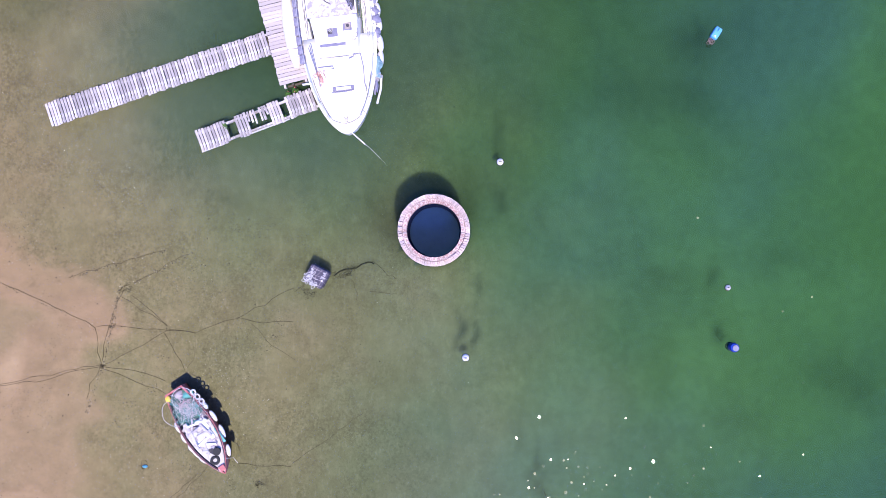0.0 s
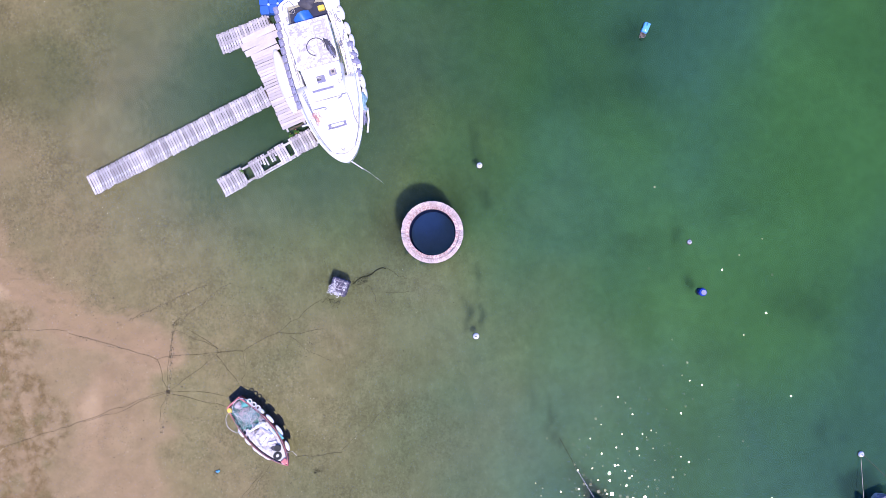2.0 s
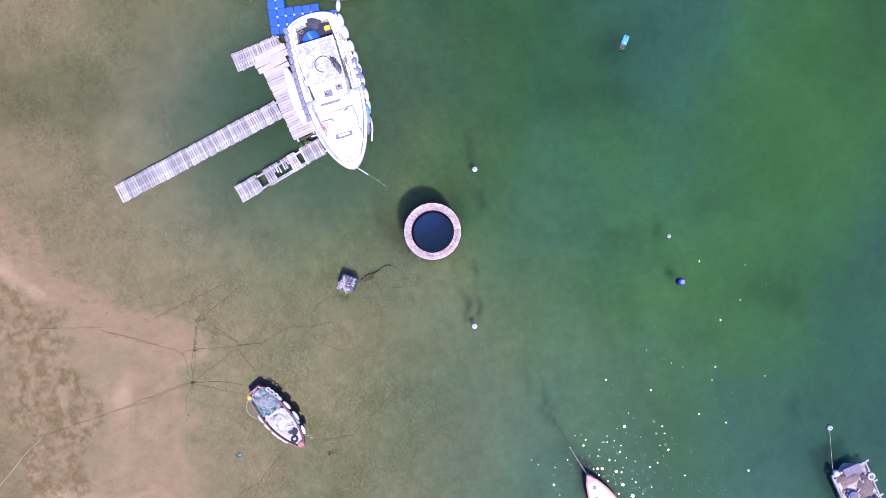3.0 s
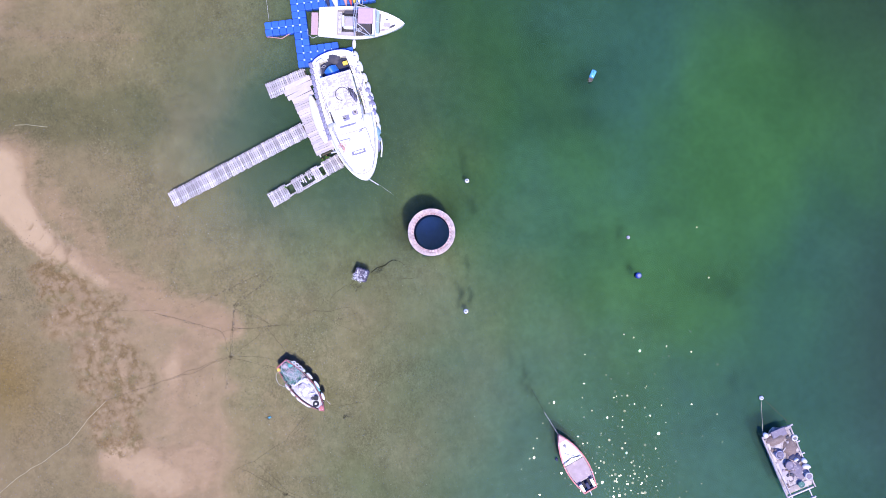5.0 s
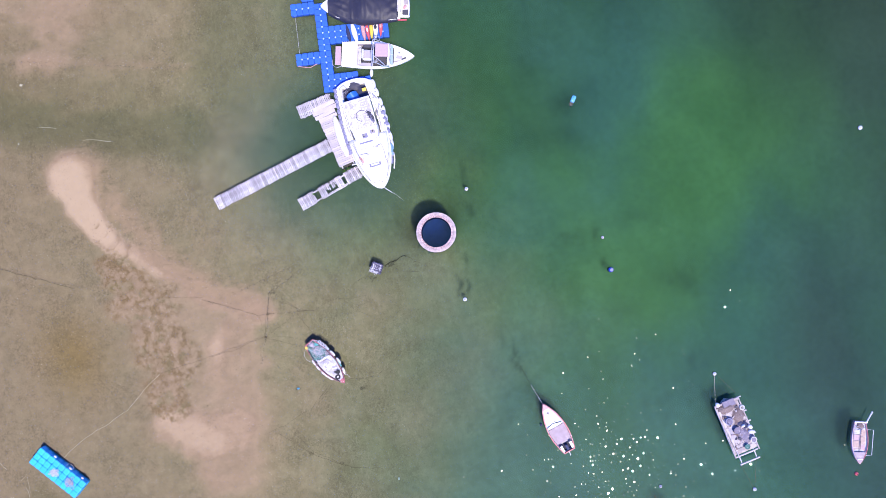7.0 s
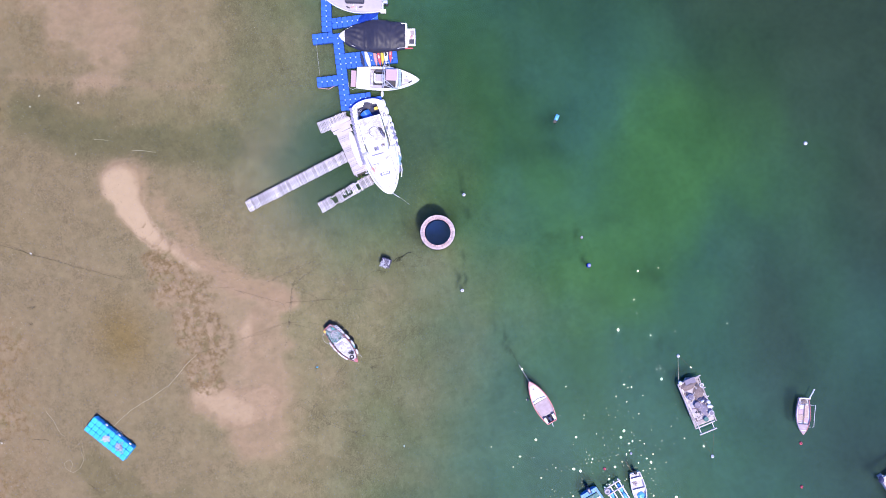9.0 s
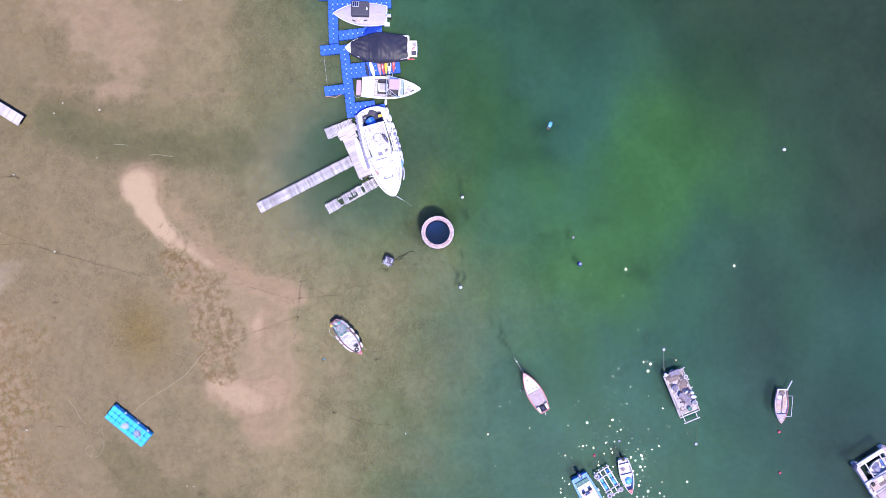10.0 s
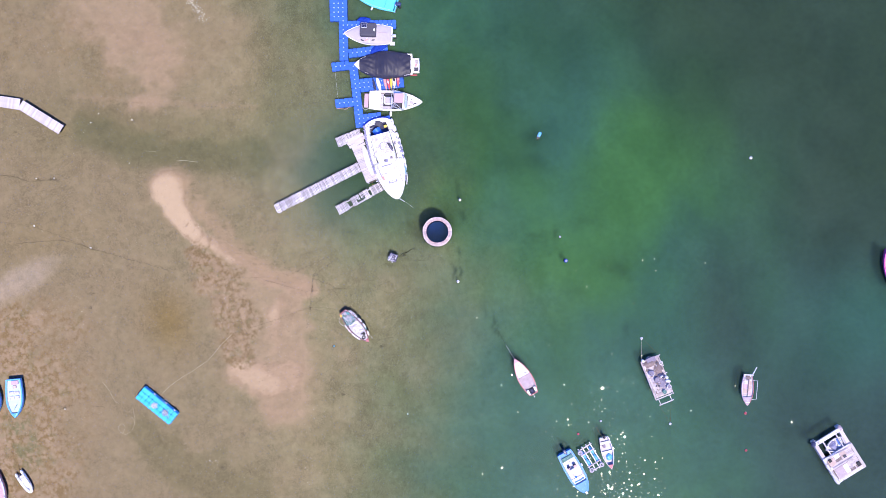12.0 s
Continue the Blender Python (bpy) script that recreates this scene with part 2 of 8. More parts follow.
def fields(x, y, dips=True):
    """Depth of the bottom and how much clean sand, brown weed, olive film and grey gravel lies on it."""
    w1, w2 = wobble(x, y, 9, 1), wobble(x, y, 3.5, 2)
    w4 = wobble(x, y, 1.5, 6)
    xs = x + 0.24 * np.maximum(y, -6) + 0.32 * np.maximum(0, -6 - y) - 3.0 + 1.6 * w1 + 0.5 * w2
    z = -0.15 - 0.40 * step(-19, -4, xs) - 0.38 * step(-8, 9, xs) - 0.12 * step(4, 22, xs) + 0.03 * w2
    spit = ribbon(x + 0.22 * w2, y + 0.22 * w1, SPIT)
    crest = ribbon(x + 0.35 * w2 + 0.12 * w4, y + 0.5 * w1 + 0.12 * w4, CREST)
    apron = ribbon(x + 0.8 * w2, y + 0.9 * w1, APRON)
    patch = ribbon(x + 0.30 * w2, y + 0.35 * w4, SPIT_PATCH)
    wisps = ribbon(x + 0.5 * w4, y + 0.7 * w2, WISPS)
    bank = np.maximum(np.maximum(spit, 0.78 * crest), np.maximum(np.maximum(0.66 * apron, 0.95 * patch), 0.52 * wisps))
    bank = np.maximum(bank, 0.56 * ribbon(x + w2, y + w1, [(-25.6, 2.0, 2.6), (-22.6, -2.5, 4.6), (-21.6, -8.0, 4.8)]))
    bank = np.clip(bank + 0.22 * blob(x + 0.4 * w2, y, -19.6, -5.4, 0.9, 2.0, -10), 0, 1)
    bank2 = ribbon(x + 0.7 * w2, y + 0.7 * w1, WEED_BED)
    north = 0.42 * ribbon(x + 1.6 * w2, y + 1.6 * w1, NORTH) + 0.30 * blob(x + 2 * w1, y + w2, -26.5, 27.0, 10, 8.0) + 0.2 * blob(x, y, -41, 28, 5, 6)
    west = step(-34, -51, x + 2.6 * w1 + 0.8 * w2 - 0.1 * y) * step(4, -3, y + w2) * 0.9
    track = ribbon(x + 0.3 * w2, y + 0.25 * w4, DRAG)
    north = north + 0.30 * track
    sand = 0.30 * blob(x + w2, y, -4.0, -3.4, 6.0, 2.6, -8)
    sand = np.clip(np.maximum(np.maximum(np.maximum(np.maximum(bank, sand), 0.70 * bank2), np.clip(north, 0, 0.72)), west * 0.75), 0, 1)
    channel = ribbon(x + w1 * 0.6, y + w2 * 0.4, CHANNEL)
    z = z - 0.26 * blob(x + w1, y, -9.5, 9.5, 5.5, 6.0)
    z = z + 0.14 * bank + 0.1 * np.clip(north, 0, 1) + 0.1 * west - 0.10 * channel
    weed = 1.1 * bank2 + 1.1 * west + 0.30 * blob(x, y, -45, 14, 8, 6) + 0.45 * blob(x, y, -46, 30, 6, 6) + 0.30 * ribbon(x + w2, y + w1, [(-24.5, 31, 3.0), (-25.0, 24, 2.2)]) + 0.35 * ribbon(x + w2, y + w1, [(-38, 30, 3.0), (-35.0, 24, 2.5)])
    gravel = blob(x + 0.6 * w2, y, -48.0, 2.6, 5.0, 1.5, 22)
    rust = blob(x, y, -31.8, -4.4, 2.6, 3.4, 10) + 0.25 * blob(x, y, -46, 7, 8, 3)
    film = np.clip(0.62 * channel + 0.25 * ribbon(x, y + 0.4 * w2, [(-38, 20.4, 0.8), (-27, 17.3, 0.9), (-20, 15.8, 0.8)]) + 0.45 * blob(x + w1, y + w2, -26, 15.5, 12, 3.4, -14) + 0.35 * blob(x + w1, y, -15, 9.5, 6, 5) + 0.45 * blob(x + w1, y, -39, 21, 8, 6) + 0.75 * ribbon(x + w2, y + w1, HOLLOW) + 0.6 * blob(x + w1, y, -15.0, 19.0, 2.6, 8.0, 6), 0, 1)
    z = np.minimum(z, -0.035)
    if dips:
        # dips added to the bottom so shadows of boats and well fall farther
        z = z - 0.10 * step(1, 14, xs) - 0.26 * blob(x, y, -10.6, -7.4, 4.0, 4.0)
        z = z - 2.05 * np.exp(-(((x + 0.6) / 2.4) ** 2 + ((y - 2.9) / 2.4) ** 2) ** 1.6)
    well = np.hypot(x, y - 1.0)
    z = np.where(well < 1.42, -2.3 if dips else -1.9, z)
    if not dips:
        return (z,)
    return z, sand, np.clip(weed, 0, 1), np.clip(gravel, 0, 1), np.clip(rust, 0, 1), film


def axis(lo, hi, stepsize, fine_lo, fine_hi, fine_step, reach):
    a = list(np.arange(lo, fine_lo, stepsize)) + list(np.arange(fine_lo, fine_hi, fine_step)) + list(np.arange(fine_hi, hi, stepsize))
    grow, left, right = stepsize, lo, a[-1]
    while left > -reach:
        grow *= 1.35
        left, right = left - grow, right + grow
        a = [left] + a + [right]
    return np.array(a)


def sheet(name, xs, ys, z, mat, attributes):
    """One grid of ground or water with named values at its points."""
    nx, ny = len(xs), len(ys)
    X, Y = np.meshgrid(xs, ys)
    co = np.stack([X.ravel(), Y.ravel(), np.broadcast_to(z, X.shape).ravel()], 1)
    i = np.arange(nx * ny).reshape(ny, nx)
    quads = np.stack([i[:-1, :-1], i[:-1, 1:], i[1:, 1:], i[1:, :-1]], -1).reshape(-1, 4)
    me = bpy.data.meshes.new(name)
    me.from_pydata(co.tolist(), [], quads.tolist())
    for key, value in attributes.items():
        me.attributes.new(key, "FLOAT", "POINT").data.foreach_set("value", np.ascontiguousarray(value, dtype=np.float32).ravel())
    me.polygons.foreach_set("use_smooth", np.ones(len(quads), dtype=bool))
    me.materials.append(mat)
    return new(name, me)


class Net:
    """A short way to write node trees."""

    def __init__(self, name):
        self.m = bpy.data.materials.new(name)
        self.m.use_nodes = True
        self.t = self.m.node_tree
        self.t.nodes.clear()

    def node(self, kind, **values):
        n = self.t.nodes.new(kind)
        for key, value in values.items():
            s = n.inputs[key.replace("_", " ")] if key.replace("_", " ") in n.inputs else n.inputs[int(key[1:])]
            self.feed(s, value)
        return n

    def feed(self, socket, value):
        if isinstance(value, bpy.types.NodeSocket):
            self.t.links.new(value, socket)
        else:
            socket.default_value = value

    def attr(self, name):
        n = self.t.nodes.new("ShaderNodeAttribute")
        n.attribute_name = name
        return n.outputs["Fac"]

    def math(self, op, a, b=0.0, clamp=False):
        n = self.t.nodes.new("ShaderNodeMath")
        n.operation, n.use_clamp = op, clamp
        self.feed(n.inputs[0], a)
        self.feed(n.inputs[1], b)
        return n.outputs[0]

    def ramp(self, value, lo, hi):
        n = self.node("ShaderNodeMapRange", Value=value)
        n.inputs["From Min"].default_value, n.inputs["From Max"].default_value = lo, hi
        n.interpolation_type = "SMOOTHSTEP"
        return n.outputs[0]

    def noise(self, scale, detail=4.0, rough=0.55, w=0.0, stretch=None, distortion=0.0):
        tc = self.node("ShaderNodeNewGeometry").outputs["Position"]
        if stretch:
            mp = self.node("ShaderNodeMapping", Vector=tc)
            mp.inputs["Scale"].default_value, mp.inputs["Rotation"].default_value = stretch[0], stretch[1]
            tc = mp.outputs[0]
        n = self.t.nodes.new("ShaderNodeTexNoise")
        n.noise_dimensions = "4D"
        self.feed(n.inputs["Vector"], tc)
        for key, value in (("Scale", scale), ("Detail", detail), ("Roughness", rough), ("W", w), ("Distortion", distortion)):
            n.inputs[key].default_value = value
        return n.outputs["Fac"]

    def puffs(self, scale, warp):
        """Rounded pale humps: small at their middles, large between them."""
        pos = self.node("ShaderNodeNewGeometry").outputs["Position"]
        nz = self.t.nodes.new("ShaderNodeTexNoise")
        nz.inputs["Scale"].default_value, nz.inputs["Detail"].default_value = scale * 1.1, 4
        self.feed(nz.inputs["Vector"], pos)
        add = self.t.nodes.new("ShaderNodeVectorMath")
        add.operation = "MULTIPLY_ADD"
        self.feed(add.inputs[0], nz.outputs["Color"])
        add.inputs[1].default_value = (warp, warp, 0)
        self.feed(add.inputs[2], pos)
        v = self.t.nodes.new("ShaderNodeTexVoronoi")
        v.feature, v.voronoi_dimensions = "F1", "2D"
        v.inputs["Scale"].default_value = scale
        self.feed(v.inputs["Vector"], add.outputs[0])
        return v.outputs["Distance"]

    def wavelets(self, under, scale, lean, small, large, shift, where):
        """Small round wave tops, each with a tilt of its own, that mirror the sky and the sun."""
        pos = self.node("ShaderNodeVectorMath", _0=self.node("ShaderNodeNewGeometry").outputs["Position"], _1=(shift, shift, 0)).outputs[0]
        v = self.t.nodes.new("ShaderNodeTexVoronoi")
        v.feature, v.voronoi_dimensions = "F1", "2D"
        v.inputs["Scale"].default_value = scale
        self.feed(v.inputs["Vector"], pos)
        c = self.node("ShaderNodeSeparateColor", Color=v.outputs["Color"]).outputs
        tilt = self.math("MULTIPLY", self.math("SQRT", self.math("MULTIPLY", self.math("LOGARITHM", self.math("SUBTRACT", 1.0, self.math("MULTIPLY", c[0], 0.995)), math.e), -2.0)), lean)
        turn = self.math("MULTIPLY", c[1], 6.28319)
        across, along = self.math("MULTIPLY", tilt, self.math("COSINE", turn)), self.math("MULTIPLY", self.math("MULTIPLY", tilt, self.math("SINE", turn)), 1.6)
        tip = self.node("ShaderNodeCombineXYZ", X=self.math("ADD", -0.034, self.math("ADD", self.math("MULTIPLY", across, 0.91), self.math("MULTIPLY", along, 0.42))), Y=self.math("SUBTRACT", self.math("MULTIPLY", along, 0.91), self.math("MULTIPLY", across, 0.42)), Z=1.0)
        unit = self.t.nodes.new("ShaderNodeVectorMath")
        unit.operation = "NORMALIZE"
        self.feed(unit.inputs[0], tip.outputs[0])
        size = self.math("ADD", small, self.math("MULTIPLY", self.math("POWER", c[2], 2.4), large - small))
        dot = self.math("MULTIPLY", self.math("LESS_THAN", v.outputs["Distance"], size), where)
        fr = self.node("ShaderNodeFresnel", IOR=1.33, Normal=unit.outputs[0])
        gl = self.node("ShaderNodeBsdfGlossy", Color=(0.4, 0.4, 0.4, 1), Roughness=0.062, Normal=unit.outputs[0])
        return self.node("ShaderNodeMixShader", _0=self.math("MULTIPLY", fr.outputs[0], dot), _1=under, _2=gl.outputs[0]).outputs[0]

    def blend(self, fac, a, b, mode="MIX"):
        n = self.t.nodes.new("ShaderNodeMix")
        n.data_type, n.blend_type = "RGBA", mode
        self.feed(n.inputs["Factor"], fac)
        for s, v in (("A", a), ("B", b)):
            self.feed(n.inputs[s], (*v, 1) if isinstance(v, tuple) else v)
        return n.outputs["Result"]


def bottom_material():
    g = Net("sea_bottom")
    sand, weed, gravel, rust, film, deep = (g.attr(k) for k in ("sand", "weed", "gravel", "rust", "film", "deep"))
    patch, broad = g.noise(0.45, 6, 0.62, 1.0), g.noise(0.09, 4, 0.55, 2.0)
    grain, speck = g.noise(8.5, 5, 0.78, 3.0), g.noise(26.0, 2, 0.6, 4.0)
    ripple = g.noise(0.8, 5, 0.6, 5.0, ((1.0, 1.8, 1.0), (0, 0, radians(-35))), 0.8)
    mud = g.blend(g.ramp(patch, 0.3, 0.7), (0.186, 0.150, 0.087), (0.254, 0.208, 0.128))
    mud = g.blend(g.math("MULTIPLY", g.ramp(broad, 0.35, 0.65), 0.8), mud, (0.204, 0.183, 0.106))
    tawny = g.noise(0.20, 5, 0.62, 21.0)
    mud = g.blend(g.math("MULTIPLY", g.ramp(tawny, 0.50, 0.70), 0.55), mud, (0.262, 0.193, 0.123))
    mud = g.blend(g.math("MULTIPLY", g.ramp(tawny, 0.46, 0.30), 0.45), mud, (0.176, 0.158, 0.080))
    mud = g.blend(g.math("MULTIPLY", g.attr("warm"), 0.85), mud, (0.230, 0.171, 0.111))
    # pale streaks: sand ripples and caustic light painted onto the mud
    caustic_streak = g.noise(6.5, 3, 0.6, 11.0, ((1.0, 0.30, 1.0), (0, 0, radians(28))), 0.4)
    mud = g.blend(g.math("MULTIPLY", g.ramp(caustic_streak, 0.50, 0.78), g.math("MULTIPLY", g.math("SUBTRACT", 1.0, g.attr("warm")), 0.42)), mud, (0.33, 0.275, 0.19))
    fleck = g.noise(0.9, 5, 0.7, 12.0)
    mud = g.blend(g.math("MULTIPLY", g.ramp(fleck, 0.52, 0.72), 0.30), mud, (0.135, 0.110, 0.070))
    mud = g.blend(g.math("MULTIPLY", film, 0.55), mud, (0.108, 0.098, 0.046))
    edge = g.math("ADD", sand, g.math("MULTIPLY", g.math("SUBTRACT", patch, 0.5), g.math("SUBTRACT", 0.42, g.math("MULTIPLY", g.attr("spit"), 0.2))))
    clean = g.blend(g.ramp(ripple, 0.3, 0.7), (0.243, 0.173, 0.120), (0.288, 0.206, 0.144))
    wide, crisp = g.ramp(edge, 0.05, 0.95), g.ramp(edge, 0.15, 0.85)
    cover = g.math("ADD", g.math("MULTIPLY", wide, g.math("SUBTRACT", 1.0, g.attr("spit"))), g.math("MULTIPLY", crisp, g.attr("spit")))
    col = g.blend(cover, mud, clean)
    plume = g.noise(0.75, 5, 0.6, 25.0, ((1.0, 2.0, 1.0), (0, 0, radians(-20))), 1.4)
    col = g.blend(g.math("MULTIPLY", g.attr("wet"), g.ramp(plume, 0.34, 0.62)), col, (0.262, 0.190, 0.124))
    col = g.blend(g.math("MULTIPLY", g.attr("wet"), g.math("MULTIPLY", g.ramp(plume, 0.47, 0.36), 0.55)), col, (0.165, 0.128, 0.076))
    terrace = g.math("SINE", g.math("ADD", g.math("MULTIPLY", edge, 17.0), g.math("MULTIPLY", g.noise(0.5, 3, 0.5, 15.0), 9.0)))
    terrace = g.math("MULTIPLY", g.math("MULTIPLY", g.ramp(terrace, -0.6, 1.0), g.ramp(edge, 0.35, 0.7)), 0.16)
    col = g.blend(terrace, col, (0.39, 0.295, 0.210))
    crown = g.math("ADD", g.attr("core"), g.math("MULTIPLY", g.math("SUBTRACT", g.noise(0.9, 4, 0.6, 24.0, None, 0.6), 0.5), 0.5))
    col = g.blend(g.math("MULTIPLY", g.ramp(crown, 0.15, 0.95), 0.75), col, (0.420, 0.318, 0.228))
    col = g.blend(g.math("MULTIPLY", g.ramp(g.attr("lobe"), 0.74, 1.0), 0.75), col, (0.200, 0.140, 0.086))
    col = g.blend(g.math("MULTIPLY", g.ramp(g.attr("lobe"), 0.70, 0.30), g.math("MULTIPLY", g.ramp(g.attr("lobe"), 0.0, 0.25), 0.35)), col, (0.40, 0.30, 0.215))
    col = g.blend(g.math("MULTIPLY", rust, 0.7), col, (0.19, 0.125, 0.045))
    clumps = g.noise(1.7, 7, 0.66, 6.0, None, 0.7)
    puffs = g.blend(g.attr("warm"), g.puffs(1.05, 0.85), g.blend(g.ramp(g.noise(0.5, 4, 0.6, 28.0), 0.4, 0.6), g.puffs(1.1, 1.1), g.puffs(2.4, 0.6)))
    lace = g.ramp(g.math("ADD", puffs, g.math("MULTIPLY", g.math("SUBTRACT", clumps, 0.5), 1.8)), 0.14, 0.72)
    lace = g.math("MULTIPLY", lace, g.ramp(g.noise(0.34, 5, 0.62, 13.0), 0.24, 0.50))
    wmask = g.math("MULTIPLY", lace, g.ramp(weed, 0.10, 0.90))
    bits = g.blend(g.ramp(grain, 0.4, 0.6), (0.128, 0.097, 0.063), (0.178, 0.134, 0.089))
    bits = g.blend(g.attr("warm"), bits, g.blend(g.ramp(grain, 0.4, 0.6), (0.160, 0.106, 0.052), (0.205, 0.140, 0.075)))
    col = g.blend(g.math("MULTIPLY", wmask, 1.0), col, bits)
    algae = g.math("MULTIPLY", g.attr("algae"), g.ramp(g.noise(1.1, 6, 0.65, 27.0, None, 0.8), 0.40, 0.58))
    col = g.blend(g.math("MULTIPLY", algae, 0.75), col, (0.125, 0.128, 0.066))
    col = g.blend(g.math("MULTIPLY", g.math("MULTIPLY", g.ramp(g.noise(0.8, 5, 0.6, 9.0), 0.52, 0.62), g.ramp(weed, 0.2, 0.9)), 0.3), col, (0.13, 0.13, 0.065))
    col = g.blend(g.math("MULTIPLY", g.ramp(g.math("ADD", gravel, g.math("MULTIPLY", g.math("SUBTRACT", grain, 0.5), 0.7)), 0.1, 0.8), 0.55), col, (0.37, 0.288, 0.238))
    silt = g.blend(g.ramp(g.noise(0.12, 4, 0.55, 7.0), 0.35, 0.65), (0.170, 0.205, 0.150), (0.215, 0.245, 0.200))
    silt = g.blend(g.math("MULTIPLY", g.ramp(g.noise(0.16, 4, 0.6, 8.0), 0.55, 0.72), 0.40), silt, (0.11, 0.13, 0.12))
    col = g.blend(deep, col, silt)
    # dark weed spots, some of them float shadows painted into the colour
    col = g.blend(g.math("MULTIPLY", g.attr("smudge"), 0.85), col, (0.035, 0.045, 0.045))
    shallow = g.math("SUBTRACT", 1.0, g.math("MULTIPLY", deep, 0.95))
    rough_mud = g.math("MULTIPLY", g.math("POWER", shallow, 2.0), g.math("SUBTRACT", 0.80, g.math("MULTIPLY", sand, 0.85), True))
    rough_mud = g.math("MULTIPLY", rough_mud, g.math("ADD", 0.34, g.math("MULTIPLY", g.ramp(g.noise(0.32, 5, 0.62, 22.0), 0.38, 0.64), 0.85)))
    mottle = g.blend(g.ramp(g.noise(1.6, 6, 0.62, 23.0, None, 0.5), 0.32, 0.68), (0.91, 0.92, 0.91), (1.08, 1.08, 1.08))
    col = g.blend(g.math("SUBTRACT", 1.0, g.math("MULTIPLY", sand, 0.7), True), col, mottle, "MULTIPLY")
    col = g.blend(rough_mud, col, g.blend(g.ramp(grain, 0.28, 0.72), (0.50, 0.50, 0.50), (1.14, 1.14, 1.14)), "MULTIPLY")
    crumbs = g.ramp(g.noise(3.2, 6, 0.85, 16.0), 0.58, 0.68)
    col = g.blend(g.math("MULTIPLY", g.math("MULTIPLY", crumbs, rough_mud), 0.5), col, (0.115, 0.088, 0.055))
    col = g.blend(g.math("MULTIPLY", g.math("MULTIPLY", shallow, g.ramp(speck, 0.68, 0.74)), 0.5), col, (0.42, 0.37, 0.31))
    grit = g.noise(9.0, 4, 0.75, 17.0)
    col = g.blend(g.math("MULTIPLY", g.math("MULTIPLY", g.ramp(grit, 0.60, 0.70), rough_mud), 0.55), col, (0.43, 0.37, 0.30))
    col = g.blend(g.math("MULTIPLY", g.math("MULTIPLY", g.ramp(grit, 0.40, 0.30), rough_mud), 0.55), col, (0.10, 0.078, 0.05))
    b = g.node("ShaderNodeBsdfPrincipled", Base_Color=col, Roughness=0.85)
    b.subsurface_method = "BURLEY"
    b.inputs["Specular IOR Level"].default_value = 0.15
    g.feed(b.inputs["Subsurface Weight"], g.attr("murk"))
    b.inputs["Subsurface Radius"].default_value = (1.0, 1.0, 1.0)
    g.feed(b.inputs["Subsurface Scale"], g.math("ADD", 0.95, g.math("MULTIPLY", g.attr("shaft"), 6.0)))
    bp = g.node("ShaderNodeBump", Strength=0.35, Distance=0.04, Height=grain)
    g.feed(b.inputs["Normal"], bp.outputs[0])
    g.node("ShaderNodeOutputMaterial", Surface=b.outputs[0])
    return g.m


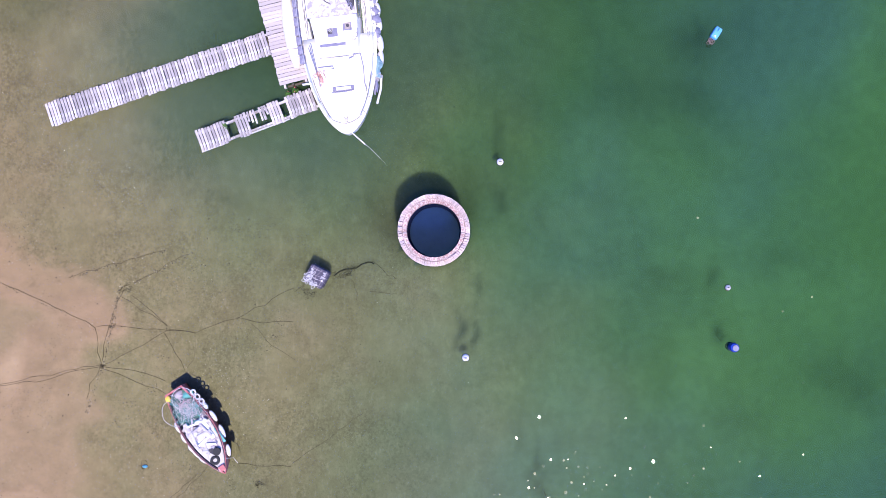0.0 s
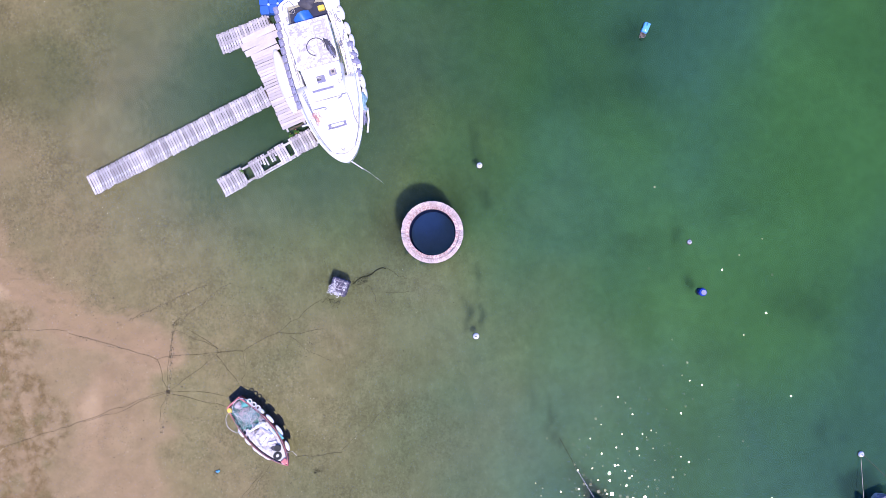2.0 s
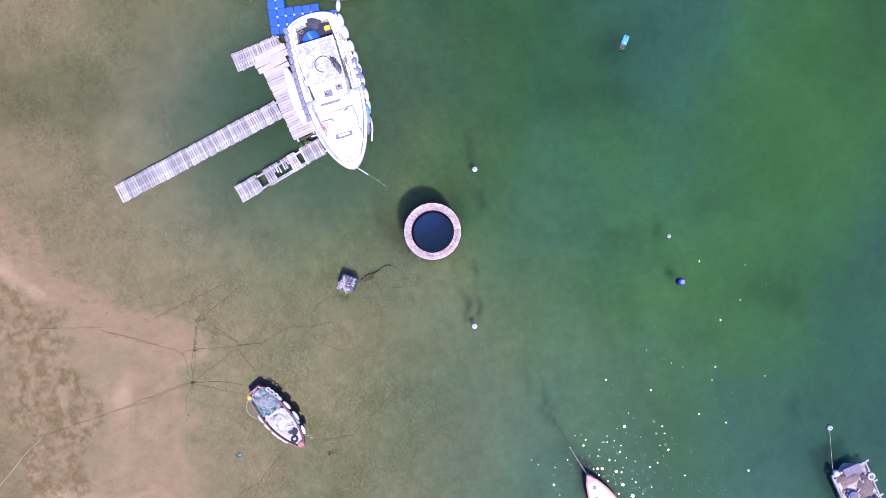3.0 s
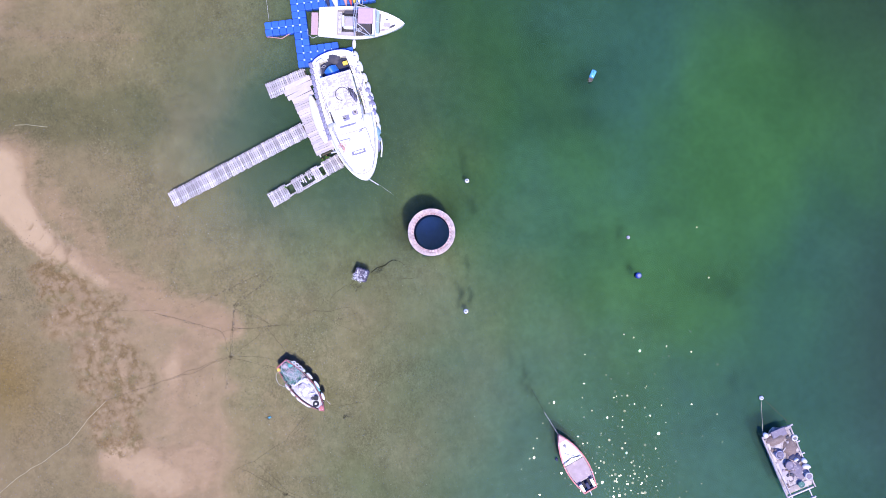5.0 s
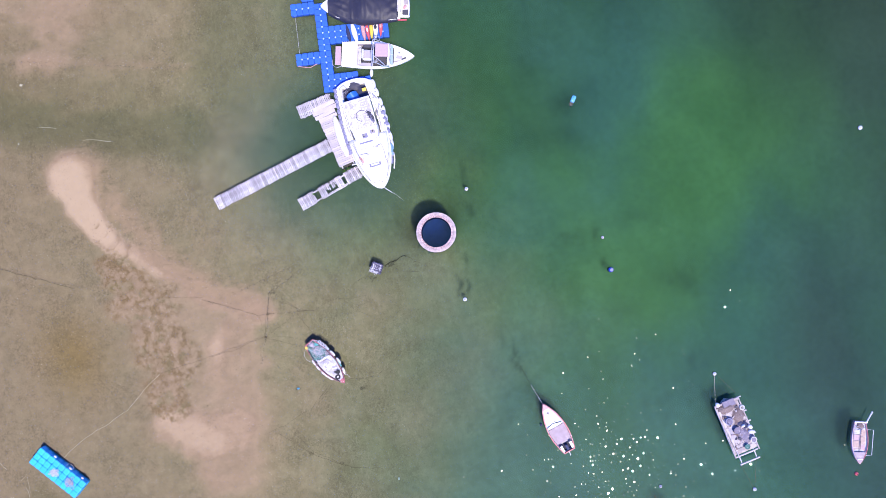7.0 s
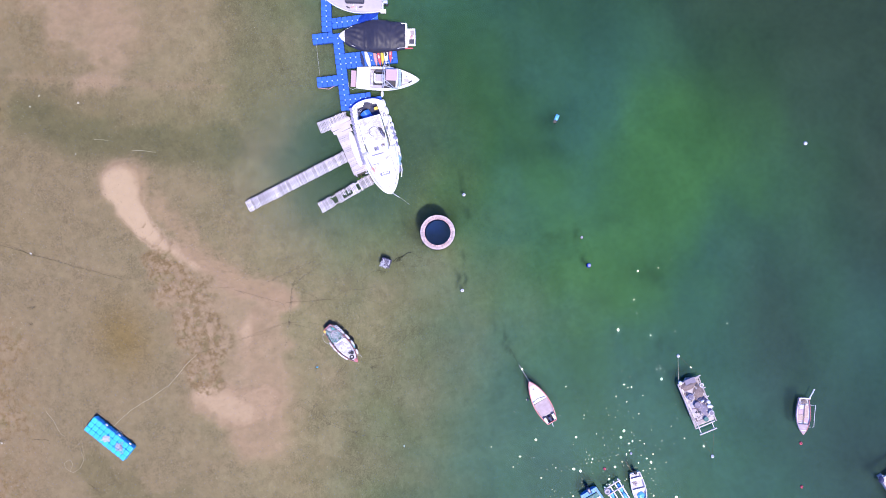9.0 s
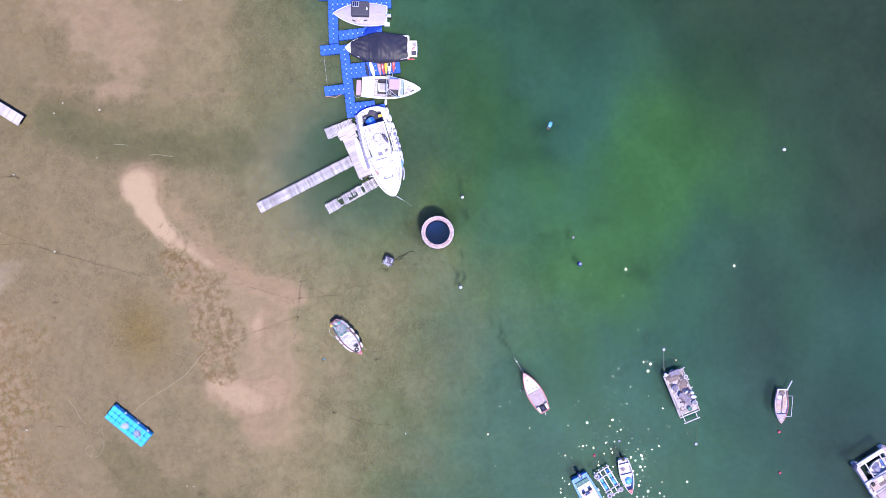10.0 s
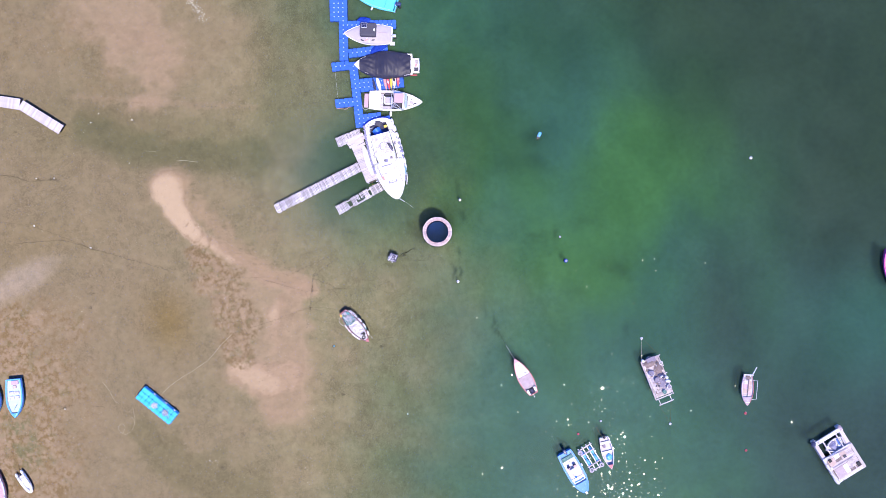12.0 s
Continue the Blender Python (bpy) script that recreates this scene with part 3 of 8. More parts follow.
def water_material():
    g = Net("sea_water")
    depth, chop, teal, slate, clear = (g.attr(k) for k in ("depth", "chop", "teal", "slate", "clear"))
    cloud = g.math("MULTIPLY", g.math("SUBTRACT", g.noise(0.075, 4, 0.55, 3.0), 0.5), 1.1)
    cloud = g.math("ADD", cloud, g.math("MULTIPLY", g.math("SUBTRACT", g.noise(0.17, 6, 0.62, 5.0, ((1.0, 0.6, 1.0), (0, 0, radians(15))), 0.5), 0.5), 1.3))
    hue = g.blend(g.ramp(g.math("ADD", teal, cloud), -0.1, 1.1), (0.394, 0.670, 0.442), (0.356, 0.600, 0.590))
    hue = g.blend(g.ramp(g.math("ADD", slate, g.math("MULTIPLY", cloud, 0.35)), 0.05, 0.95), hue, g.blend(g.attr("cool"), (0.336, 0.440, 0.410), (0.334, 0.456, 0.496)))
    hue = g.blend(g.attr("dense"), hue, (0.30, 0.44, 0.335))
    # water inside the well tinted blue, painting in its navy shade
    hue = g.blend(clear, hue, (0.235, 0.38, 1.0))
    murk = g.ramp(g.noise(0.24, 7, 0.66, 9.0, ((1.0, 0.7, 1.0), (0, 0, radians(-25))), 0.7), 0.30, 0.70)
    hue = g.blend(1.0, hue, g.blend(murk, (0.91, 0.92, 0.93), (1.06, 1.05, 1.04)), "MULTIPLY")
    tint = g.blend(g.ramp(depth, -0.1, 1.0), (1.0, 1.0, 1.0), hue)
    tr = g.node("ShaderNodeBsdfTransparent", Color=tint)
    turbid = g.attr("turbid")
    body = g.blend(1.0, g.blend(1.0, tint, tint, "MULTIPLY"), (0.300, 0.332, 0.258), "MULTIPLY")
    silt = g.node("ShaderNodeBsdfDiffuse", Color=body)
    tr = g.node("ShaderNodeMixShader", _0=turbid, _1=tr.outputs[0], _2=silt.outputs[0])
    ripple = g.noise(1.0, 4, 0.55, 31.0, ((0.9, 3.4, 1.0), (0, 0, radians(8))), 0.3)
    wave = g.node("ShaderNodeBump", Strength=0.30, Distance=0.06, Height=g.math("MULTIPLY", ripple, chop))
    gl = g.node("ShaderNodeBsdfGlossy", Color=(0.125, 0.125, 0.125, 1), Roughness=0.42, Normal=wave.outputs[0])
    fr = g.node("ShaderNodeFresnel", IOR=1.33)
    out = g.node("ShaderNodeMixShader", _0=fr.outputs[0], _1=tr.outputs[0], _2=gl.outputs[0]).outputs[0]
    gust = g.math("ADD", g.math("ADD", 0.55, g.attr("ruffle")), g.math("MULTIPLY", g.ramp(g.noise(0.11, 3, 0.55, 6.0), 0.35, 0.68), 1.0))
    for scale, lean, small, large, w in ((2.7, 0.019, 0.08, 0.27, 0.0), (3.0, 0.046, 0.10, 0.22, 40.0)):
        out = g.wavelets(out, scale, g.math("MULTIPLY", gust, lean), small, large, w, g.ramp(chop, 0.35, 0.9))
    g.node("ShaderNodeOutputMaterial", Surface=out)
    return g.m


gx = axis(-62, 66, 0.28, -2.4, 2.4, 0.14, 900)
gy = axis(-46, 44, 0.28, -1.4, 3.4, 0.14, 900)
GX, GY = np.meshgrid(gx, gy)
GZ, G_SAND, G_WEED, G_GRAVEL, G_RUST, G_FILM = fields(GX, GY)
G_FLAT = fields(GX, GY, False)[0]
G_DEEP = np.where(np.hypot(GX, GY - 1.0) < 1.5, 1.0, np.maximum(step(0.45, 0.95, -G_FLAT), np.maximum(np.maximum(0.9 * blob(GX, GY, 8, -13, 6.5, 8), 0.85 * blob(GX, GY, 3, -22, 6, 9)), 0.75 * blob(GX, GY, -5.5, 7, 5, 5))))
G_SHAFT = np.where(np.hypot(GX, GY - 1.0) < 1.5, 1.0, 0.16 * step(0.78, 1.0, -G_FLAT))
G_MURK = np.where(G_SHAFT > 0.9, 1.0, step(0.32, 0.62, -G_FLAT))
G_SPIT = step(0.2, 0.7, ribbon(GX, GY, [(-29.6, 11.0, 4.6), (-28.4, 7.2, 3.4), (-26.0, 3.8, 2.8), (-21.5, 0.2, 2.6), (-17.6, -2.6, 2.2)]))
G_WARM = step(-7, -36, GX + 2 * wobble(GX, GY, 12, 5))
W2, W4 = wobble(GX, GY, 3.5, 2), wobble(GX, GY, 1.5, 6)
G_CORE = ribbon(GX + 0.15 * W2, GY + 0.15 * W4, [(-29.8, 10.4, 1.75), (-29.3, 8.3, 1.25), (-28.3, 6.3, 0.90), (-27.4, 5.0, 0.65)])
G_CORE = np.maximum(G_CORE, 0.55 * ribbon(GX + 0.25 * W2, GY + 0.2 * W4, [(-27.0, 4.2, 0.6), (-25.6, 2.9, 0.65), (-23.6, 1.3, 0.5)]))
G_CORE = np.maximum(G_CORE, 0.60 * blob(GX + 0.4 * W2, GY + 0.3 * W4, -19.7, -5.6, 0.8, 2.2, -8))
G_CORE = np.maximum(G_CORE, 0.55 * ribbon(GX + 0.3 * W2, GY + 0.3 * W4, [(-24.9, -11.0, 1.2), (-23.3, -12.3, 1.5), (-21.2, -13.2, 1.2)]))
G_WET = 0.9 * ribbon(GX + 0.4 * W4, GY + 0.5 * W2, [(-28.2, 12.2, 0.9), (-27.2, 9.6, 1.2), (-26.0, 7.0, 1.1), (-24.2, 4.4, 1.0), (-21.2, 1.2, 0.9), (-17.6, -1.4, 0.9)])
run = 0.60 * (GX + 27.4) - 0.80 * (GY - 5.0) + 0.5 * (0.80 * (GX + 27.4) + 0.60 * (GY - 5.0)) ** 2 + 0.12 * W4
G_LOBE = np.mod(run / 1.15, 1.0) * step(0.2, 0.6, ribbon(GX, GY, [(-28.2, 6.0, 0.9), (-26.0, 3.4, 0.9)]))
# weed patches, with shadows of buoys, barrel and mooring blocks painted in
G_WEED_SHADE = sum(k * blob(GX + 0.3 * W2, GY + 0.3 * W4, x, y, rx, ry) for x, y, rx, ry, k in (
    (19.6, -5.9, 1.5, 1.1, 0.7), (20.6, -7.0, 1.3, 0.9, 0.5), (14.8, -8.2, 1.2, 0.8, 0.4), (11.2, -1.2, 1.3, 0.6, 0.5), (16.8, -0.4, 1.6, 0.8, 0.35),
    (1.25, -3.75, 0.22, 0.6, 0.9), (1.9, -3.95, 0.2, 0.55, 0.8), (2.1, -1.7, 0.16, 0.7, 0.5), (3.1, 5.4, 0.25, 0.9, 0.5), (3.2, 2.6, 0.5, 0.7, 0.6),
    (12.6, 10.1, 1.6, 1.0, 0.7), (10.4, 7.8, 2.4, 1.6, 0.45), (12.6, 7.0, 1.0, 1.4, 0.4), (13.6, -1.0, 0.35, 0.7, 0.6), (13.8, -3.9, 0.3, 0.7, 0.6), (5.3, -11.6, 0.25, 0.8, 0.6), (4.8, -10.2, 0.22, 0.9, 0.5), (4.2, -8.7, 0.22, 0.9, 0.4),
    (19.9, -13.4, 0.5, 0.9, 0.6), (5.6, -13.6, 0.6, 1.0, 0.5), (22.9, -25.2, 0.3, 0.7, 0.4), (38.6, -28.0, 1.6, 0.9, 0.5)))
G_ALGAE = np.maximum(np.exp(-((np.hypot(GX + 50.3 + 0.4 * W4, (GY + 15.2 + 0.4 * W2) * 0.8) - 1.2) / 0.55) ** 2), np.maximum(0.8 * blob(GX, GY, -49.2, -17.8, 1.6, 1.2), 0.7 * blob(GX, GY, -51.2, -13.4, 2.0, 1.0)))
ground = sheet("ground", gx, gy, GZ, bottom_material(), {"sand": G_SAND, "weed": G_WEED, "gravel": G_GRAVEL, "rust": G_RUST, "film": G_FILM, "deep": G_DEEP, "murk": G_MURK, "shaft": G_SHAFT, "warm": G_WARM, "spit": G_SPIT, "core": G_CORE, "wet": G_WET, "lobe": G_LOBE, "smudge": np.clip(G_WEED_SHADE, 0, 1), "algae": G_ALGAE})
tagged(ground, "sandy tidal flat sloping into green silty sea bottom", "sea bottom", kind="structure")
wx, wy = axis(-62, 66, 0.7, -2.4, 2.4, 0.35, 900), axis(-46, 44, 0.7, -1.4, 3.4, 0.35, 900)
WX, WY = np.meshgrid(wx, wy)
W_DEPTH = np.clip(-fields(WX, WY, False)[0], 0, 6)
# deeper value at (-9, 9) darkens the tint for the jetties' shade
# lower value around (10, -9) paints in the glitter's pale sheen
W_DEPTH = W_DEPTH + 0.08 * blob(WX, WY, -9, 9, 8, 8) - 0.10 * blob(WX, WY, -10, 20, 4, 8) - 0.10 * blob(WX, WY, -3, -16, 4, 7) - 0.16 * blob(WX, WY, -1.5, -2, 4.5, 3) - 0.07 * blob(WX, WY, 4.5, -7, 5, 5) - 0.14 * blob(WX, WY, 10, -9, 6.5, 6) + 0.05 * blob(WX, WY, 9, -17, 6, 5) - 0.07 * blob(WX, WY, -6.5, -9.5, 4, 4)
W_CHOP = 0.12 + 0.88 * step(0.35, 0.95, W_DEPTH)
in_well = np.hypot(WX, WY - 1.0) < 1.5
W_CHOP = np.where(in_well, 0.1, W_CHOP)
W_DEPTH = np.where(in_well, 1.3, W_DEPTH)
W_GREEN = 1.0 * blob(WX, WY, 24, 5, 15, 9, -10) + 0.25 * blob(WX, WY, 28, 12, 6, 6) + 0.45 * blob(WX, WY, 4, 2, 10, 7) + 0.45 * blob(WX, WY, 4, 18, 9, 12) + 0.7 * blob(WX, WY, 15, -6, 9, 6) - 0.7 * blob(WX, WY, 16, 10, 4, 7, -20)
W_TEAL = 1.0 - np.clip(W_GREEN, 0, 1)
W_SLATE = np.maximum(step(18, 60, WX + 0.75 * WY + 2 * wobble(WX, WY, 30, 9)), 0.95 * step(20, 50, WX + 0.3 * np.minimum(WY, 0) * -0.4))
W_SLATE = W_SLATE * (1 - 0.7 * blob(WX, WY, 47, -17, 9, 8)) * (1 - 0.3 * blob(WX, WY, 26, 7, 8, 8)) + 0.35 * blob(WX, WY, 30, -14, 5, 9)
# dense green water; near the jetties this tint also holds their shadow
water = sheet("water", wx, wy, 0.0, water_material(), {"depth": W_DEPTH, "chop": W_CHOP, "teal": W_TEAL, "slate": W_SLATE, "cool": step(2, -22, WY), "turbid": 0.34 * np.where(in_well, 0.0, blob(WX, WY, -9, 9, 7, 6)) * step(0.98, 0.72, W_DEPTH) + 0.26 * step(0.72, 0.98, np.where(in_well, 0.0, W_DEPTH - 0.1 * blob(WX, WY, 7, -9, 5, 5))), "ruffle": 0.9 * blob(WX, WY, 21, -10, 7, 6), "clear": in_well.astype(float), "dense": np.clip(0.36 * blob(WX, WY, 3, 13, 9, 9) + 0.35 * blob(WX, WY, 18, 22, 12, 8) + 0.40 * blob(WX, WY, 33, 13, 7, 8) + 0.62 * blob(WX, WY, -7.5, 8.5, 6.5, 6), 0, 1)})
tagged(water, "calm clear green sea water over the flat", "water", kind="structure")


def floor_z(x, y):
    return float(fields(np.array([[x]]), np.array([[y]]))[0][0, 0])


# ---- building helpers ----
def thing(name, x, y, z, turn, label, category, group=""):
    ob = new(name)
    ob.empty_display_size = 0.2
    ob.matrix_basis = pose(x, y, z, 0, 0, turn)
    return tagged(ob, label, category, group)


def part(name, bm, mat, parent, label="", smooth=False, at=None):
    """Links a bmesh as one mesh object under a thing or a part."""
    me = bpy.data.meshes.new(name)
    bmesh.ops.recalc_face_normals(bm, faces=bm.faces)
    bm.to_mesh(me)
    bm.free()
    if smooth:
        me.polygons.foreach_set("use_smooth", np.ones(len(me.polygons), dtype=bool))
    me.materials.append(mat)
    ob = new(name, me)
    ob.parent = parent
    if at is not None:
        ob.matrix_basis = at
    return tagged(ob, label)


def twin(ob, parent, m):
    """Another piece on the same mesh."""
    c = new(ob.name.split(".")[0], ob.data)
    c.parent, c.matrix_basis = parent, m
    return c


def box(bm, x0, x1, y0, y1, z0, z1, bevel=0.0, m=None):
    made = bmesh.ops.create_cube(bm, size=1)["verts"]
    for v in made:
        v.co = Vector((x0 + (v.co.x + 0.5) * (x1 - x0), y0 + (v.co.y + 0.5) * (y1 - y0), z0 + (v.co.z + 0.5) * (z1 - z0)))
    if bevel:
        edges = list({e for v in made for e in v.link_edges})
        made = bmesh.ops.bevel(bm, geom=edges, offset=bevel, segments=2, affect="EDGES", profile=0.6)["verts"]
    if m is not None:
        for v in made:
            v.co = m @ v.co
    return bm


def slab(x0, x1, y0, y1, z0, z1, bevel=0.01, m=None):
    return box(bmesh.new(), x0, x1, y0, y1, z0, z1, bevel, m)


def tube(points, r, sides=6, closed=False, bm=None):
    """A round bar, rope or hoop along points."""
    bm = bm or bmesh.new()
    pts = [Vector(p) for p in points]
    rings = []
    n = len(pts)
    for i, p in enumerate(pts):
        a, b = pts[(i - 1) % n if closed else max(i - 1, 0)], pts[(i + 1) % n if closed else min(i + 1, n - 1)]
        d = (b - a).normalized()
        u = d.orthogonal() if abs(d.z) > 0.9 else d.cross(Vector((0, 0, 1)))
        u.normalize()
        v = d.cross(u)
        rings.append([bm.verts.new(p + r * (math.cos(6.2832 * k / sides) * u + math.sin(6.2832 * k / sides) * v)) for k in range(sides)])
    for i in range(n if closed else n - 1):
        A, B = rings[i], rings[(i + 1) % n]
        for k in range(sides):
            bm.faces.new((A[k], A[(k + 1) % sides], B[(k + 1) % sides], B[k]))
    if not closed:
        bm.faces.new(rings[0])
        bm.faces.new(list(reversed(rings[-1])))
    return bm


def ball(x, y, z, rx, ry, rz, seg=16, bm=None, m=None):
    bm = bm or bmesh.new()
    for v in bmesh.ops.create_uvsphere(bm, u_segments=seg, v_segments=max(6, seg // 2), radius=1)["verts"]:
        v.co = Vector((x + v.co.x * rx, y + v.co.y * ry, z + v.co.z * rz))
        if m is not None:
            v.co = m @ v.co
    return bm


def drum(x, y, z0, z1, r, seg=20, bm=None, taper=1.0):
    bm = bm or bmesh.new()
    for v in bmesh.ops.create_cone(bm, cap_ends=True, segments=seg, radius1=r, radius2=r * taper, depth=1)["verts"]:
        v.co = Vector((x + v.co.x, y + v.co.y, z0 + (v.co.z + 0.5) * (z1 - z0)))
    return bm


def loft(sections, cap=True):
    bm = bmesh.new()
    rows = [[bm.verts.new(p) for p in s] for s in sections]
    for A, B in zip(rows[:-1], rows[1:]):
        for k in range(len(A) - 1):
            f = [A[k], A[k + 1], B[k + 1], B[k]]
            bm.faces.new(f)
    if cap:
        bm.faces.new(rows[0])
    bmesh.ops.remove_doubles(bm, verts=bm.verts, dist=0.002)
    return bm


def half_width(s, tr, full=0.42, power=1.9, blunt=0.92):
    """Half width of a boat over its length, 0 at the stern and 1 at the bow, as a share of the greatest."""
    if s < full:
        k = s / full
        return tr + (1 - tr) * math.sin(k * math.pi / 2)
    k = (s - full) / (1 - full)
    return max(0.0, 1 - k ** power) ** blunt


class Hull:
    """An open boat along +x from its stern at 0: shell, liner, gunwale, foredeck, thwarts."""

    def __init__(self, length, beam, side, transom=0.75, full=0.42, power=1.9, rise=0.18, floor=0.12, rim=0.07, n=22, blunt=0.92, draft=0.22):
        self.L, self.B, self.H, self.tr, self.full, self.power, self.rise, self.floor, self.rim, self.n = length, beam, side, transom, full, power, rise, floor, rim, n
        self.blunt, self.draft = blunt, draft
        self.S = [1 - (1 - i / n) ** 1.25 for i in range(n + 1)]

    def w(self, s):
        return self.B / 2 * half_width(s, self.tr, self.full, self.power, self.blunt)

    def top(self, s):
        return self.H + self.rise * s ** 2.2

    def shell(self):
        rows = []
        for s in self.S:
            w, h, x = self.w(s), self.top(s), s * self.L
            b, k, c = 0.72 * w, -self.draft * (1 - s ** 4), 0.17 - self.draft
            rows.append([(x, w, h), (x - 0.02, 0.97 * w, h * 0.6), (x - 0.25 * s ** 3, b, c), (x - 0.5 * s ** 3, 0, k), (x - 0.25 * s ** 3, -b, c), (x - 0.02, -0.97 * w, h * 0.6), (x, -w, h)])
        return loft(rows)

    def liner(self, s0=0.03, s1=0.93):
        rows = []
        for i in range(self.n + 1):
            s = s0 + (s1 - s0) * i / self.n
            w, x = max(0.02, self.w(s) - self.rim), s * self.L
            rows.append([(x, w, self.top(s) - 0.01), (x, 0.9 * w, self.floor + 0.02), (x, 0.86 * w, self.floor), (x, -0.86 * w, self.floor), (x, -0.9 * w, self.floor + 0.02), (x, -w, self.top(s) - 0.01)])
        return loft(rows)

    def gunwale(self, width=None, thick=0.05, out=0.02):
        width = width or self.rim
        bm = bmesh.new()
        for side in (1, -1):
            rows = []
            for s in self.S:
                w, h, x = self.w(s), self.top(s), s * self.L
                inner = max(0.0, w - width)
                o = w + out if s < 0.999 else 0.0
                rows.append([Vector((x + (out if s > 0.99 else 0), side * o, h - thick)), Vector((x + (out if s > 0.99 else 0), side * o, h + 0.015)), Vector((x, side * inner, h + 0.015)), Vector((x, side * inner, h - thick))])
            vs = [[bm.verts.new(p) for p in r] for r in rows]
            for A, B in zip(vs[:-1], vs[1:]):
                for k in range(4):
                    bm.faces.new((A[k], A[(k + 1) % 4], B[(k + 1) % 4], B[k]))
            bm.faces.new(vs[0])
        w0, h0 = self.w(0), self.top(0)
        box(bm, -out, width, -w0, w0, h0 - thick, h0 + 0.012, 0)
        return bm

    def deck(self, s0, s1=0.995, crown=0.06, drop=0.0, inset=0.02, thick=0.04, n=12):
        """A cambered deck between two stations."""
        rows = []
        for i in range(n + 1):
            s = s0 + (s1 - s0) * i / n
            w, h, x = max(0.005, self.w(s) - inset), self.top(s) + 0.02 - drop, s * self.L
            rows.append([(x, w, h - thick)] + [(x, w * c, h + crown * (1 - c * c)) for c in (1, 0.6, 0.2, -0.2, -0.6, -1)] + [(x, -w, h - thick)])
        return loft(rows)

    def thwart(self, s, depth=0.25, z=None, thick=0.04):
        w, x = self.w(s) - self.rim * 0.9, s * self.L
        z = self.H - 0.1 if z is None else z
        return slab(x - depth / 2, x + depth / 2, -w, w, z - thick, z, 0.008)


def boat(name, stern, bow, label, category, hull, shell, liner, rim, group=""):
    turn = math.degrees(math.atan2(bow[1] - stern[1], bow[0] - stern[0]))
    t = thing(name, stern[0], stern[1], 0, turn, label, category, group)
    part("hull", hull.shell(), shell, t, smooth=True)
    if liner:
        part("inner_hull", hull.liner(), liner, t)
    if rim:
        part("gunwale", hull.gunwale(), rim, t)
    return t


def outboard(parent, x, y, z, mat=None, scale=1.0, yaw=0.0):
    """An outboard engine with its leg, on a transom."""
    m = pose(x, y, z, 0, 0, yaw) @ Matrix.Scale(scale, 4)
    e = part("outboard_engine", slab(-0.42, 0.06, -0.15, 0.15, 0.12, 0.5, 0.07), mat or ENGINE, parent, "outboard engine with a rounded cowl", True, m)
    part("leg", slab(-0.25, -0.12, -0.05, 0.05, -0.5, 0.14, 0.02), RUBBER, e)
    part("clamp", slab(-0.1, 0.16, -0.1, 0.1, 0.02, 0.14, 0.02), ALU, e)
    part("propeller", drum(-0.3, 0, -0.46, -0.36, 0.13, 10), RUBBER, e)
    part("tiller", tube([(0.05, 0, 0.3), (0.45, 0.05, 0.28)], 0.02), RUBBER, e)


def fender(parent, x, y, z, length, r, turn=0.0, tilt=0.0, mat=None):
    f = part("fender", ball(0, 0, 0, length / 2, r, r, 12), mat or FOAM, parent, "", True, pose(x, y, z, 0, tilt, turn))
    return f


def coil(r0, r1, turns, wob, z0, rise, seed, squash=1.0):
    """Loose loops of rope lying on one another."""
    r = random.Random(seed)
    pts, n = [], int(turns * 26)
    cx = cy = 0.0
    for i in range(n):
        a = i / 26 * 6.2832
        if i % 26 == 0:
            cx, cy, rad, sq = r.uniform(-wob, wob), r.uniform(-wob, wob), r.uniform(r0, r1), r.uniform(0.65, 1.0)
            ph = r.uniform(0, 3.14)
        pts.append((cx + rad * math.cos(a + ph), (cy + rad * sq * math.sin(a + ph)) * squash, z0 + rise * i / n + 0.02 * math.sin(a * 3.1)))
    sm = []
    for i in range(len(pts)):
        w = pts[max(0, i - 3):i + 4]
        sm.append(tuple(sum(p[k] for p in w) / len(w) for k in range(3)))
    return sm


def scribble(radius, n, seed, z0=0.0, rise=0.05, stretch=1.0):
    """A loose tangle: a line that wanders and turns back at its bounds."""
    r = random.Random(seed)
    x = y = 0.0
    a, turn, pts = r.uniform(0, 6.28), 0.0, []
    for i in range(n):
        turn = 0.8 * turn + r.uniform(-0.35, 0.35)
        if math.hypot(x, y) > radius:
            home = math.atan2(-y, -x)
            turn = 0.45 * math.sin(home - a) + 0.12
        a += turn
        x, y = x + 0.09 * radius * math.cos(a), y + 0.09 * radius * math.sin(a)
        pts.append((x * stretch, y, z0 + rise * r.random()))
    return pts


